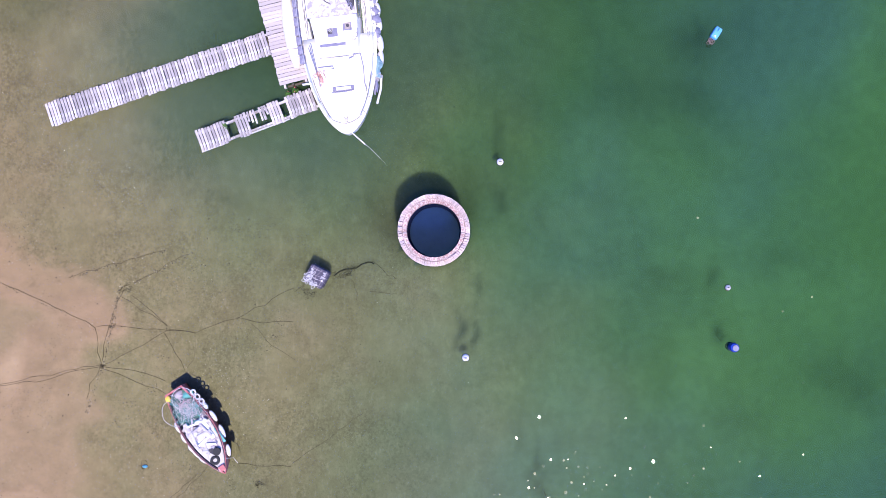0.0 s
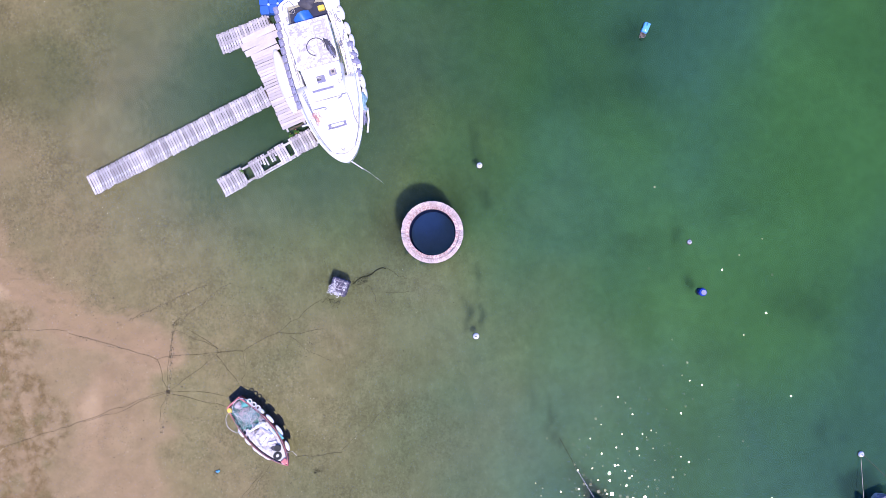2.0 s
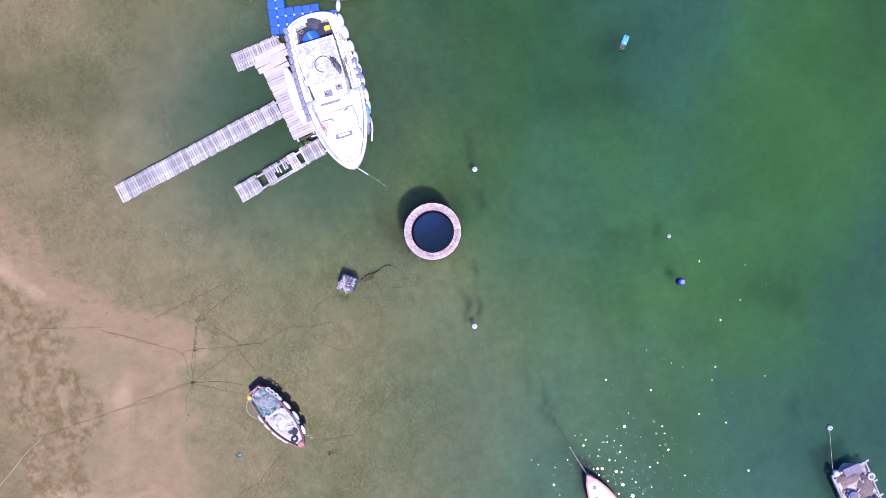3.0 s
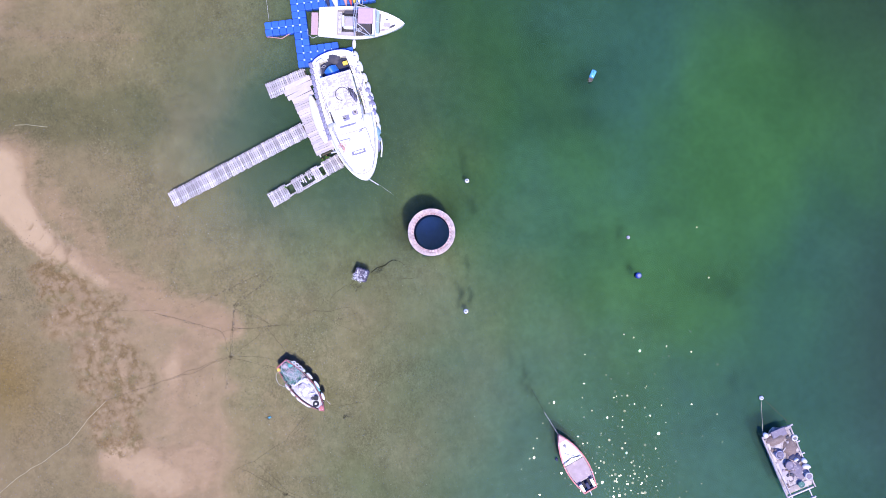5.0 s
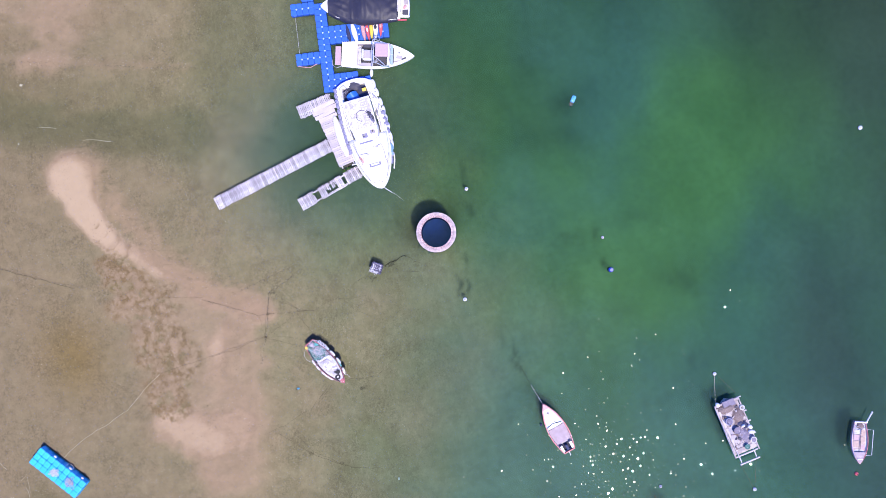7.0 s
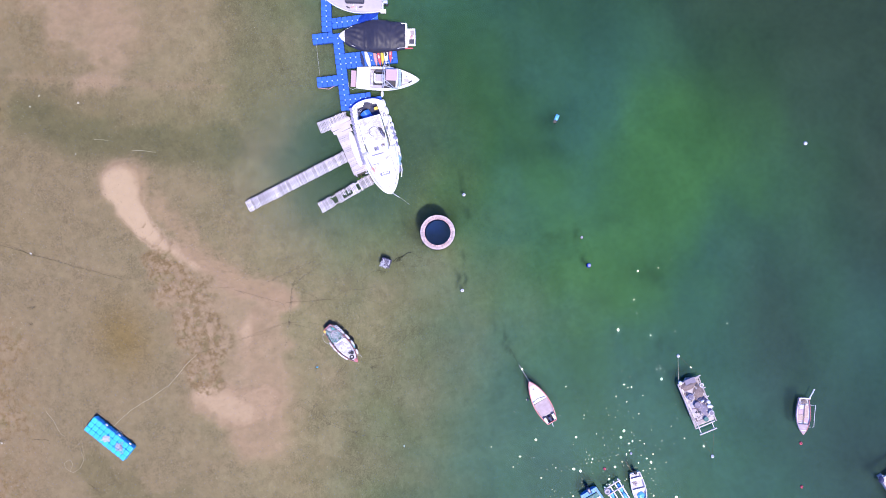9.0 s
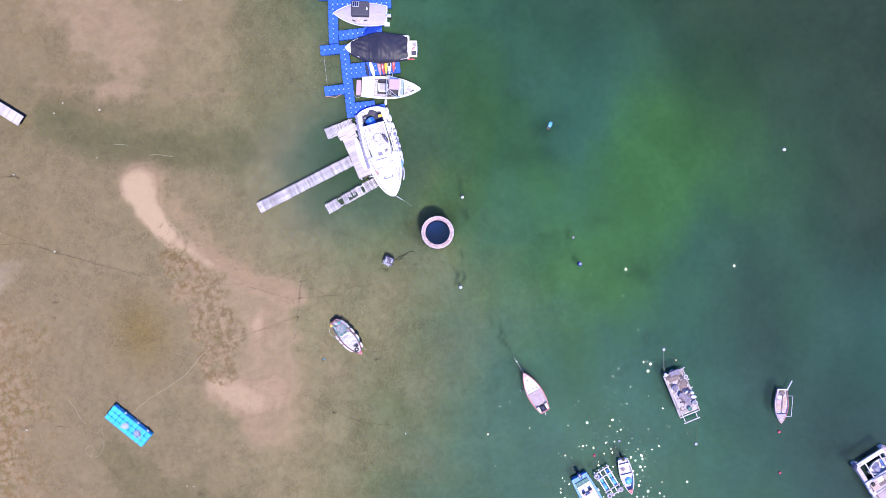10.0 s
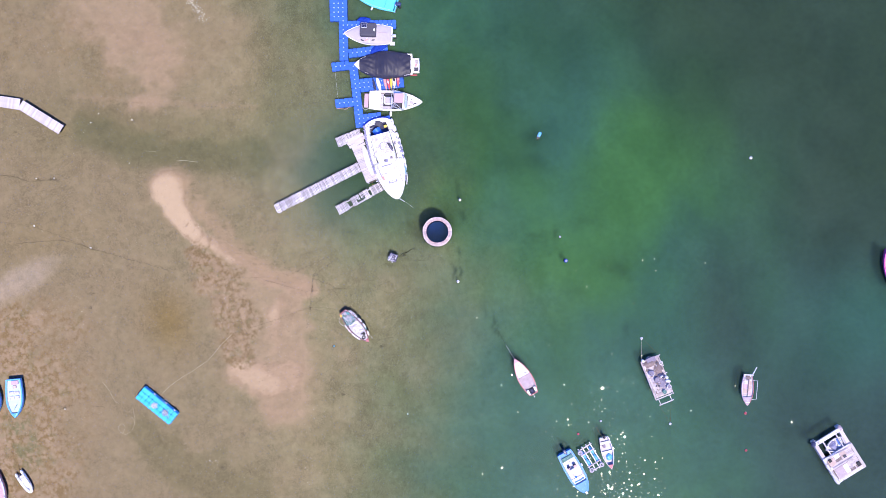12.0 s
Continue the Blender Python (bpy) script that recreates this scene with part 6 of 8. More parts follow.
part("rope_loop", tube([(0.9 + 0.62 * math.cos(a), -0.62 + 0.42 * math.sin(a), 0.92 - 0.25 * abs(math.cos(a))) for a in np.linspace(0, 6.1, 40)], 0.014, 5), ROPE, fb)
part("rope_loop", tube([(0.55 + 0.5 * math.cos(a), 0.2 + 0.5 * math.sin(a), 0.88) for a in np.linspace(0.4, 5.6, 30)], 0.012, 5), FOAM, fb)
part("buoy_bag", ball(0, 0, 0, 0.17, 0.14, 0.12, 12, None, pose(0.2, -0.42, 0.72)), YELLOW, fb, "yellow bag at the stern", True)
part("teal_box", slab(1.0, 1.25, 0.38, 0.58, 0.55, 0.80, 0.04), TEAL, fb)
part("teal_can", slab(1.62, 1.85, -0.55, -0.3, 0.5, 0.7, 0.04), TEAL, fb)
part("green_sheet", heap(0.42, 0.12, 0.34, 0.42, 0.45, 0.3, 9, 10), NET, fb)
part("tarpaulin", heap(1.75, 0.15, 0.42, 0.5, 0.42, 0.3, 12, 10, 20, 0.4), PURPLEGREY, fb, "crumpled violet-grey sheet")
part("foredeck", FB.deck(0.44, 0.985, 0.04, 0.12, 0.10), OFFWHITE, fb, "stained white foredeck")
part("gear_sheet", heap(2.95, 0.12, 0.34, 0.3, 0.78, 0.14, 29, 9, 50, 0.5), GREYCANVAS, fb)
part("white_crate", slab(2.25, 2.85, -0.28, 0.3, 0.66, 0.86, 0.03, pose(0, 0, 0, 0, 0, 4)), WHITE, fb)
part("white_sheet", heap(2.55, -0.25, 0.42, 0.32, 0.7, 0.16, 22, 9, 20, 0.5), WHITE, fb)
part("deck_plank", slab(-0.5, 0.5, -0.07, 0.07, 0, 0.03, 0.005, pose(1.95, -0.25, 0.74, 0, 0, 68)), GREYDECK, fb)
part("deck_plank", slab(-0.5, 0.5, -0.05, 0.05, 0, 0.03, 0.005, pose(2.85, 0.05, 0.8, 0, 0, 80)), GREYDECK, fb)
part("tyre", tube([(3.72 + 0.15 * math.cos(a), -0.1 + 0.17 * math.sin(a), 0.88) for a in np.linspace(0, 6.2832, 20, endpoint=False)], 0.07, 8, True), RUBBER, fb, "black tyre on the foredeck", True)
part("anchor_chain", tube(coil(0.08, 0.2, 6, 0.1, 0.86, 0.1, 8), 0.02, 5), DARKGREY, fb).location = (3.3, 0.1, 0)
part("dark_bucket", drum(3.42, 0.22, 0.8, 1.05, 0.15, 14, None, 1.2), RUBBER, fb)
part("bow_post", slab(4.05, 4.32, -0.16, 0.16, 0.9, 1.04, 0.04), RED, fb)
part("teal_strip", slab(2.5, 3.3, 0.42, 0.55, 0.74, 0.8, 0.02, pose(0, 0, 0, 0, 0, 4)), TEAL, fb)
for s, side, z, l in ((0.30, 1, 0.55, 0.42), (0.44, 1, 0.5, 0.62), (0.62, 1, 0.5, 0.68), (0.82, 1, 0.5, 0.6), (0.34, -1, 0.5, 0.55), (0.47, -1, 0.5, 0.5), (0.60, -1, 0.5, 0.45), (0.67, -1, 0.48, 0.55), (0.76, -1, 0.48, 0.5)):
    k = FB.w(s) + 0.10
    slope = math.degrees(math.atan2(FB.w(s + 0.03) - FB.w(s - 0.03), 0.06 * FB.L)) * side
    f = fender(fb, s * FB.L, side * k, z + 0.06, l, 0.11, slope)
    part("lanyard", tube([(0, 0, 0.1), (0, -side * 0.12, 0.36)], 0.012), ROPE, f)
for i in range(3):
    part("float_ring", tube([(0.55 + 0.28 * i + 0.11 * math.cos(a), 0.70 + 0.05 * i + 0.11 * math.sin(a), 0.7) for a in np.linspace(0, 6.2832, 14, endpoint=False)], 0.035, 6, True), FOAM, fb)
part("side_line", tube([(s * FB.L, FB.w(s) - 0.03, FB.top(s) + 0.03) for s in np.linspace(0.1, 0.95, 20)], 0.02), DARKGREY, fb)
part("side_line", tube([(s * FB.L, -FB.w(s) + 0.03, FB.top(s) + 0.03) for s in np.linspace(0.1, 0.95, 20)], 0.02), DARKGREY, fb)
part("bow_twine", tube([(3.9, 0.35, 0.9), (4.1, 0.55, 0.5), (4.45, 0.5, 0.2)], 0.012), ROPE, fb)

# ---- wrapped foam float ----
wf = thing("foam_float", -5.40, -1.12, 0.0, -28, "dark foam block float wrapped in white rope netting", "float")
part("block", slab(-0.46, 0.46, -0.44, 0.44, -0.2, 0.55, 0.10), DUSK, wf)
for k in range(4):
    y = -0.36 + 0.22 * k
    part("rope", tube([(-0.5, y + 0.02, 0.2), (-0.43, y, 0.555), (-0.05, y + 0.06 * math.sin(k * 2.1), 0.565), (0.43, y + 0.05, 0.555), (0.5, y - 0.02, 0.2)], 0.010, 5), GREYCANVAS, wf)
    part("rope", tube([(y, -0.48, 0.2), (y, -0.42, 0.555), (y + 0.08 * math.cos(k * 1.7), 0, 0.565), (y + 0.05, 0.42, 0.555), (y, 0.48, 0.2)], 0.010, 5), GREYCANVAS, wf)
for i, (x, y, s_) in enumerate(((-0.24, -0.16, 0.24), (-0.28, -0.30, 0.18), (-0.30, 0.10, 0.16), (0.1, -0.32, 0.18), (-0.05, -0.30, 0.16), (0.3, 0.1, 0.10))):
    part("rope_tangle", tube([(x + p[0], y + p[1], 0.57 + p[2]) for p in scribble(s_, 130, 19 + i, 0, 0.04)], 0.010, 4), FOAM, wf)
for x, y in ((0.28, 0.3), (0.33, -0.05), (0.2, -0.34), (-0.3, 0.22)):
    part("knot", ball(x, y, 0.57, 0.06, 0.045, 0.045, 8), FOAM, wf, smooth=True)


# ---- buoys ----
def buoy(x, y, r, mat, label, name="mooring_buoy"):
    b = thing(name, x, y, 0, 0, label, "buoy", "mooring buoys")
    part("ball", ball(0, 0, 0.35 * r, r, r, r * 0.95, 18), mat, b, smooth=True)
    part("eye", tube([(0.05 * math.cos(a), 0, r * 1.3 + 0.05 * math.sin(a)) for a in np.linspace(0, 6.2832, 10, endpoint=False)], 0.015, 5, True), RUBBER, b)
    part("collar", tube([(r * 0.97 * math.cos(a), r * 0.97 * math.sin(a), 0.05) for a in np.linspace(0, 6.2832, 16, endpoint=False)], 0.025, 5, True), WEED, b)
    return b


buoy(3.08, 4.20, 0.16, FOAM, "white ball buoy afloat on green water")
buoy(1.47, -4.92, 0.17, FOAM, "white ball buoy afloat on green water")
buoy(13.70, -1.66, 0.13, OFFWHITE, "small weedy white ball buoy in green water")
buoy(36.5, 3.94, 0.18, FOAM, "white ball buoy afloat far from the shore")
buoy(21.12, -14.46, 0.16, FOAM, "white ball buoy tied to the work barge")
buoy(22.88, -24.57, 0.16, FOAM, "white ball buoy tied to the work barge")
buoy(31.52, -24.66, 0.16, ORANGE, "red ball buoy afloat near the small rowing boat")
buoy(30.95, -28.84, 0.15, ORANGE, "red ball buoy afloat on deep green water")
buoy(12.37, -24.13, 0.14, ORANGE, "red ball buoy afloat near the moored skiffs")
buoy(15.13, -23.06, 0.13, OFFWHITE, "small white ball buoy near the moored skiffs")
brl = thing("barrel_float", 13.93, -4.44, 0.0, 20, "blue plastic barrel floating upright with a pale lid", "barrel")
part("body", drum(0, 0, -0.3, 0.28, 0.20, 20), DEEPBLUE, brl)
part("lid", drum(0.02, -0.02, 0.28, 0.315, 0.14, 18), LAVENDER, brl, "pale blue lid")
part("hoop", tube([(0.205 * math.cos(a), 0.205 * math.sin(a), 0.12) for a in np.linspace(0, 6.2832, 20, endpoint=False)], 0.02, 6, True), NAVY, brl)
can = thing("jerrycan_float", 13.13, 10.18, 0.0, 58, "sky blue plastic jerrycan afloat with weedy rope", "jerrycan")
part("body", slab(-0.28, 0.28, -0.17, 0.17, -0.05, 0.22, 0.07), SKYBLUE, can, smooth=True)
part("handle", tube([(0.05, 0, 0.21), (0.08, 0, 0.28), (0.2, 0, 0.28), (0.23, 0, 0.2)], 0.02), SKYBLUE, can)
part("cap", drum(-0.2, 0.0, 0.2, 0.26, 0.04, 10), FOAM, can)
part("weed_clump", heap(-0.42, -0.02, 0.24, 0.18, -0.1, 0.12, 41, 9, 0, 0.5), WEED, can)
part("rope_tangle", tube(coil(0.05, 0.16, 7, 0.1, -0.02, 0.08, 6), 0.014, 4), BROWNTARP, can).location = (-0.42, 0, 0)

# ---- faded red rowing boat ----
RB = Hull(4.62, 1.66, 0.45, transom=0.60, full=0.40, power=2.0, rise=0.16, floor=0.14, rim=0.07)
rb = boat("rowing_boat", (8.04, -18.78), (6.42, -14.48), "white and faded red rowing boat moored by its bow", "rowing boat", RB, RED, GREYCANVAS, RED)
part("foredeck", RB.deck(0.52, 0.985, 0.07, -0.005, 0.07), WHITE, rb, "white canvas foredeck", True)
part("bow_cap", RB.deck(0.88, 0.995, 0.03, -0.085, 0.02), PINK, rb)
part("deck_mat", RB.deck(0.20, 0.50, 0.02, 0.10, 0.10), PURPLEGREY, rb, "faded violet-grey mat over the middle")
part("stern_well", slab(0.12, 0.72, -0.32, 0.36, 0.15, 0.2, 0.01), DARK, rb)
for y in (-0.42, 0.44):
    part("stern_box", slab(0.12, 0.7, y - 0.11, y + 0.12, 0.2, 0.46, 0.03), WHITE, rb)
part("engine_cover", slab(0.15, 0.62, -0.1, 0.14, 0.2, 0.48, 0.06), NAVY, rb)
part("oar", tube([(2.55, -0.62, 0.62), (2.75, 0.1, 0.66), (2.6, 0.75, 0.6)], 0.025), DARKGREY, rb)
part("oar", tube([(2.75, -0.2, 0.64), (3.25, 0.3, 0.64)], 0.015), DARKGREY, rb)
part("deck_coil", tube(coil(0.05, 0.16, 5, 0.06, 0.66, 0.03, 33), 0.012, 4), GREYCANVAS, rb).location = (3.7, 0, 0)
part("seat_board", slab(1.55, 2.0, -0.28, 0.3, 0.36, 0.4, 0.01, pose(0, 0, 0, 0, 0, 5)), GREYDECK, rb)
part("side_float", ball(0, 0, 0, 0.13, 0.11, 0.11, 10), NAVY, rb, "", True, pose(3.0, 0.98, 0.12))
part("tiller", tube([(0.0, 0.05, 0.4), (-0.45, 0.1, 0.15)], 0.03), FOAM, rb)
for y in (-0.3, 0.36):
    part("deck_plank", slab(0.95, 2.25, y - 0.06, y + 0.06, 0.37, 0.385, 0.004), GREYDECK, rb)
line("bow_line", [(6.40, -14.45, 0.55), (5.78, -12.95, 0.02)], 0.014, ROPE, "pale mooring rope at the rowing boat's bow", rest=False)
line("sunken_line", [(5.78, -12.95, 0.0), (5.45, -12.0, -0.3), (5.2, -11.3, -0.6)], 0.012, WEEDROPE, "dark mooring rope running down under water", rest=False)

# ---- work barge with nets ----
BG = Hull(4.75, 2.15, 0.42, transom=0.92, full=0.5, power=4.5, rise=0.05, floor=0.3, rim=0.12)
bg_ = boat("work_barge", (22.55, -21.15), (21.45, -16.50), "weathered flat work barge with nets, baskets and floats", "barge", BG, OFFWHITE, None, None)
part("deck", BG.deck(0.0, 0.99, 0.02, 0.0, 0.02), GREYDECK, bg_, "weathered grey plank deck")
part("fore_locker", slab(4.05, 4.62, -0.62, 0.42, 0.5, 0.70, 0.03), VIOLETCLOTH, bg_, "violet-grey locker lid at the fore end")
part("cloth_heap", heap(2.95, 0.44, 0.36, 0.30, 0.62, 0.26, 91, 12, 20, 0.35), VIOLETCLOTH, bg_)
part("cloth_heap", heap(2.02, 0.10, 0.30, 0.26, 0.64, 0.20, 92, 12, 50, 0.35), VIOLETCLOTH, bg_)
part("loose_plank", slab(0.4, 2.4, 0.62, 0.78, 0.5, 0.53, 0.006, pose(0, 0, 0, 0, 0, 3)), WIDE, bg_)
part("loose_plank", slab(2.5, 3.9, 0.70, 0.84, 0.5, 0.53, 0.006, pose(0, 0, 0, 0, 0, 1)), WIDE, bg_)
part("loose_plank", slab(1.2, 1.36, -0.6, 0.9, 0.53, 0.56, 0.006), WIDE, bg_)
for i in range(13):
    part("deck_plank", slab(0.15 + 0.34 * i, 0.45 + 0.34 * i, -1.0, 1.0, 0.47, 0.5, 0.006, pose(0, 0, 0, 0, 0, (i % 3 - 1) * 0.8)), GREYDECK, bg_)
for y in (-1.05, 1.05):
    part("side_beam", slab(-0.2, 4.4, y - 0.05, y + 0.05, 0.42, 0.56, 0.02), GREYDECK, bg_)
for x in (1.2, 2.3, 3.2, 4.45):
    part("rail_stub", slab(x - 0.05, x + 0.05, -1.3, -1.0, 0.45, 0.55, 0.02), WIDE, bg_)
part("cross_beam", slab(4.35, 4.5, -1.1, 1.1, 0.5, 0.6, 0.02), GREYDECK, bg_)
part("heaped_net", heap(3.95, 0.1, 0.42, 0.92, 0.5, 0.26, 51, 12, 0, 0.35), BROWNTARP, bg_, "brown heaped net")
part("heaped_net", heap(3.05, -0.52, 0.68, 0.50, 0.5, 0.30, 52, 12, -10, 0.3), BROWNTARP, bg_, "brown heaped net")
part("heaped_net", heap(1.45, -0.25, 0.75, 0.42, 0.5, 0.26, 53, 12, 20, 0.35), VIOLETCLOTH, bg_, "dark grey heaped net")
part("heaped_net", heap(2.35, -0.35, 0.3, 0.35, 0.5, 0.22, 56, 10, 20, 0.35), NAVY, bg_)
part("white_cover", heap(1.5, 0.55, 0.75, 0.28, 0.5, 0.12, 54, 10, 0, 0.3), GREYCANVAS, bg_)


clutter(bg_, 0.4, 4.2, lambda x: 0.9, 0.52, 38, 300, (BROWNTARP, GREYDECK, TIMBER, DARKGREY, GREYDECK, TIMBER, PURPLEGREY, BROWNTARP))


def basket(parent, x, y, r_, h, mat, fill):
    b = part("basket", tube([(x + r_ * math.cos(a), y + r_ * math.sin(a), 0.5 + h) for a in np.linspace(0, 6.2832, 18, endpoint=False)], 0.035, 6, True, drum(x, y, 0.5, 0.5 + h, r_ * 0.85, 18, None, 1.1)), mat, parent)
    part("contents", drum(x, y, 0.5 + h * 0.9, 0.5 + h * 1.02, r_ * 0.8, 16), fill, b)


basket(bg_, 2.95, 0.48, 0.27, 0.26, LAVENDER, NAVY)
basket(bg_, 2.0, 0.12, 0.28, 0.28, VIOLETCLOTH, VIOLETCLOTH)
basket(bg_, 0.80, -0.82, 0.24, 0.3, OFFWHITE, VIOLETCLOTH)
basket(bg_, 0.42, -0.15, 0.20, 0.2, NET, NET)
part("tyre", tube([(3.55 + 0.17 * math.cos(a), -1.02 + 0.17 * math.sin(a), 0.58) for a in np.linspace(0, 6.2832, 18, endpoint=False)], 0.07, 8, True), OFFWHITE, bg_, smooth=True)
for x, y, q, l in ((1.42, -0.98, 60, 0.6), (1.85, -1.0, 30, 0.46), (4.55, 0.80, 20, 0.42), (2.15, -0.5, 0, 0.24)):
    fender(bg_, x, y, 0.62, l, 0.17, q)
part("blue_net", heap(2.15, -0.72, 0.36, 0.25, 0.5, 0.2, 55, 8), NAVY, bg_)
part("pole", tube([(0.3, 1.0, 0.6), (3.9, 1.10, 0.62)], 0.035), GREYDECK, bg_)
part("pole", tube([(-0.2, 0.78, 0.6), (1.9, 0.88, 0.62)], 0.03), WIDE, bg_)
for y in (-0.62, 0.72):
    part("stern_frame", slab(-0.85, 0.3, y - 0.04, y + 0.04, 0.40, 0.48, 0.015), OFFWHITE, bg_)
for x, w in ((-0.82, 0.92), (-0.12, 1.02)):
    part("stern_frame", slab(x - 0.05, x + 0.05, -w + 0.1, w, 0.50, 0.60, 0.015), WIDE, bg_)
for a, b in (((20.62, -16.75, 0.5), (21.08, -14.55, 0.1)), ((22.45, -16.25, 0.5), (21.2, -14.5, 0.1)), ((21.85, -22.0, 0.4), (22.85, -24.5, 0.05)), ((23.35, -21.6, 0.4), (22.92, -24.5, 0.05))):
    line("barge_line", [a, b], 0.014, OLDROPE if a[0] < 21 else WEEDROPE, "mooring rope between the barge and its buoy", rest=False)

# ---- small pink rowing boat with a pole frame ----
DR = Hull(3.45, 1.36, 0.42, transom=0.66, full=0.45, power=2.3, rise=0.15, floor=0.15, rim=0.06)
dr = boat("small_dinghy", (32.33, -20.30), (31.62, -23.72), "small pink and white dinghy with a pole outrigger", "dinghy", DR, PINK, OFFWHITE, PINK)
for s in (0.22, 0.5):
    part("thwart", DR.thwart(s, 0.3), OFFWHITE, dr)
part("foredeck", DR.deck(0.72, 0.98, 0.03), PURPLEGREY, dr)
for x0, x1, mt in ((0.55, 1.05, OFFWHITE), (1.08, 1.55, PINKCANVAS), (1.58, 2.15, TANDECK), (2.18, 2.6, PURPLEGREY)):
    part("deck_panel", slab(x0, x1, -0.48, 0.10, 0.34, 0.38, 0.01), mt, dr)
for x0, x1, mt in ((0.62, 1.2, TANDECK), (1.24, 1.9, TANDECK), (1.94, 2.5, PINKCANVAS)):
    part("deck_panel", slab(x0, x1, 0.14, 0.50, 0.34, 0.38, 0.01), mt, dr)
part("gear_heap", heap(0.32, 0.05, 0.26, 0.34, 0.34, 0.22, 43, 10, 20, 0.5), BROWNTARP, dr, "dark red-brown heap of gear at the stern")
part("gear_heap", heap(0.55, 0.32, 0.16, 0.14, 0.36, 0.16, 44, 8, 60, 0.5), OFFWHITE, dr)
part("ring", tube([(0.50 + 0.16 * math.cos(a), -0.18 + 0.16 * math.sin(a), 0.44) for a in np.linspace(0, 6.2832, 16, endpoint=False)], 0.03, 6, True), GREYCANVAS, dr)
part("side_board", tube([(s * DR.L, DR.w(s) - 0.02, DR.top(s) + 0.03) for s in np.linspace(0.05, 0.9, 16)], 0.035), RED, dr, "orange-red painted side rail")
part("side_board", tube([(s * DR.L, -DR.w(s) - 0.01, DR.top(s) + 0.02) for s in np.linspace(0.05, 0.85, 16)], 0.03), LAVENDER, dr, "violet-grey painted side rail")
part("stern_bar", slab(-0.06, 0.06, -0.52, 0.56, 0.44, 0.54, 0.02), FOAM, dr)
part("bow_bar", slab(3.02, 3.1, -0.24, 0.24, 0.56, 0.62, 0.015), FOAM, dr)
part("floor_deck", DR.deck(0.04, 0.74, 0.01, 0.13, 0.07), OFFWHITE, dr)
part("mast", tube([(0.5, 0.08, 0.45), (3.0, 0.0, 0.5)], 0.03), BROWNTARP, dr)
part("rope_coil", tube(coil(0.06, 0.2, 6, 0.08, 0.3, 0.06, 61), 0.015, 4), PURPLEGREY, dr).location = (0.42, 0.2, 0)
part("pole", tube([(0.05, 0.42, 0.5), (-0.95, 0.88, 0.55)], 0.06), FOAM, dr)
part("outrigger", tube([(0.62, 0.6, 0.45), (0.62, 1.12, 0.42), (2.72, 1.05, 0.42), (2.74, 0.35, 0.5)], 0.028), FOAM, dr)

# ---- big work raft ----
A, B, D = Vector((38.44, -28.99, 0)), Vector((41.72, -27.81, 0)), Vector((40.54, -33.89, 0))
rt = thing("work_raft", A.x, A.y, 0, math.degrees(math.atan2(D.y - A.y, D.x - A.x)), "white timber work raft with open bays and deck boards", "raft")
RL, RW = (D - A).length, (B - A).length
for y in (0.12, RW - 0.12):
    part("float_beam", slab(-0.1, RL, y - 0.22, y + 0.22, -0.12, 0.42, 0.05), RAFTWOOD, rt)
for x, w in ((0.25, 0.22), (2.35, 0.2), (3.55, 0.2), (RL - 0.15, 0.2)):
    part("cross_beam", slab(x - w, x + w, -0.15, RW + 0.12, 0.42, 0.56, 0.02), OFFWHITE, rt)
for y in (0.95, RW - 0.85):
    part("joist", slab(0.2, RL - 0.1, y - 0.06, y + 0.06, 0.42, 0.54, 0.01), WIDE, rt)
part("under_deck", slab(2.2, RL - 0.1, 0.2, RW - 0.15, 0.46, 0.53, 0.01), TIMBER, rt)
for i in range(16):
    x = 2.30 + 0.19 * i
    if x > RL - 0.2:
        break
    for y0, y1 in ((0.30, 0.98), (1.02, 1.72), (1.76, RW - 0.22)):
        if (2.4 < x < 2.75 and y0 < 0.5) or (2.75 < x < 3.2 and 1.0 < y0 < 1.2) or (4.3 < x < 4.9 and y0 > 1.7):
            continue
        part("deck_plank", slab(x, x + 0.165, y0, y1, 0.545, 0.572, 0.005), RAFTWOOD, rt)
part("deck_panel", slab(3.78, 4.95, 0.40, 1.38, 0.576, 0.61, 0.01), PURPLEGREY, rt)
part("deck_panel", slab(3.85, 4.9, 1.40, 1.92, 0.576, 0.61, 0.01), WHITE, rt)
part("deck_panel", slab(3.75, 4.6, 1.98, 2.80, 0.576, 0.61, 0.01), GREYDECK, rt)
part("deck_panel", slab(2.55, 3.35, 0.18, 0.95, 0.576, 0.61, 0.01), TANDECK, rt)
part("deck_panel", slab(2.40, 2.85, 1.06, 1.66, 0.576, 0.61, 0.01), WHITE, rt)
part("deck_panel", slab(2.45, 3.05, 1.80, 2.45, 0.576, 0.61, 0.01), TANDECK, rt)
part("crate", slab(2.45, 2.78, 0.28, 0.62, 0.5, 0.72, 0.02), RUBBER, rt)
part("bin", slab(4.35, 4.85, 2.86, 3.2, 0.45, 0.72, 0.03), RUBBER, rt)
part("crate", slab(2.88, 3.18, 1.95, 2.3, 0.612, 0.72, 0.02), DARKGREY, rt)
part("side_walk", slab(2.2, RL, RW - 0.18, RW + 0.12, 0.575, 0.62, 0.01), WIDE, rt)
part("pole", tube([(2.2, 0.6, 0.66), (2.45, 2.9, 0.66)], 0.04), WIDE, rt)
part("pole", tube([(3.55, 0.3, 0.66), (3.62, 2.9, 0.67)], 0.035), RAFTWOOD, rt)
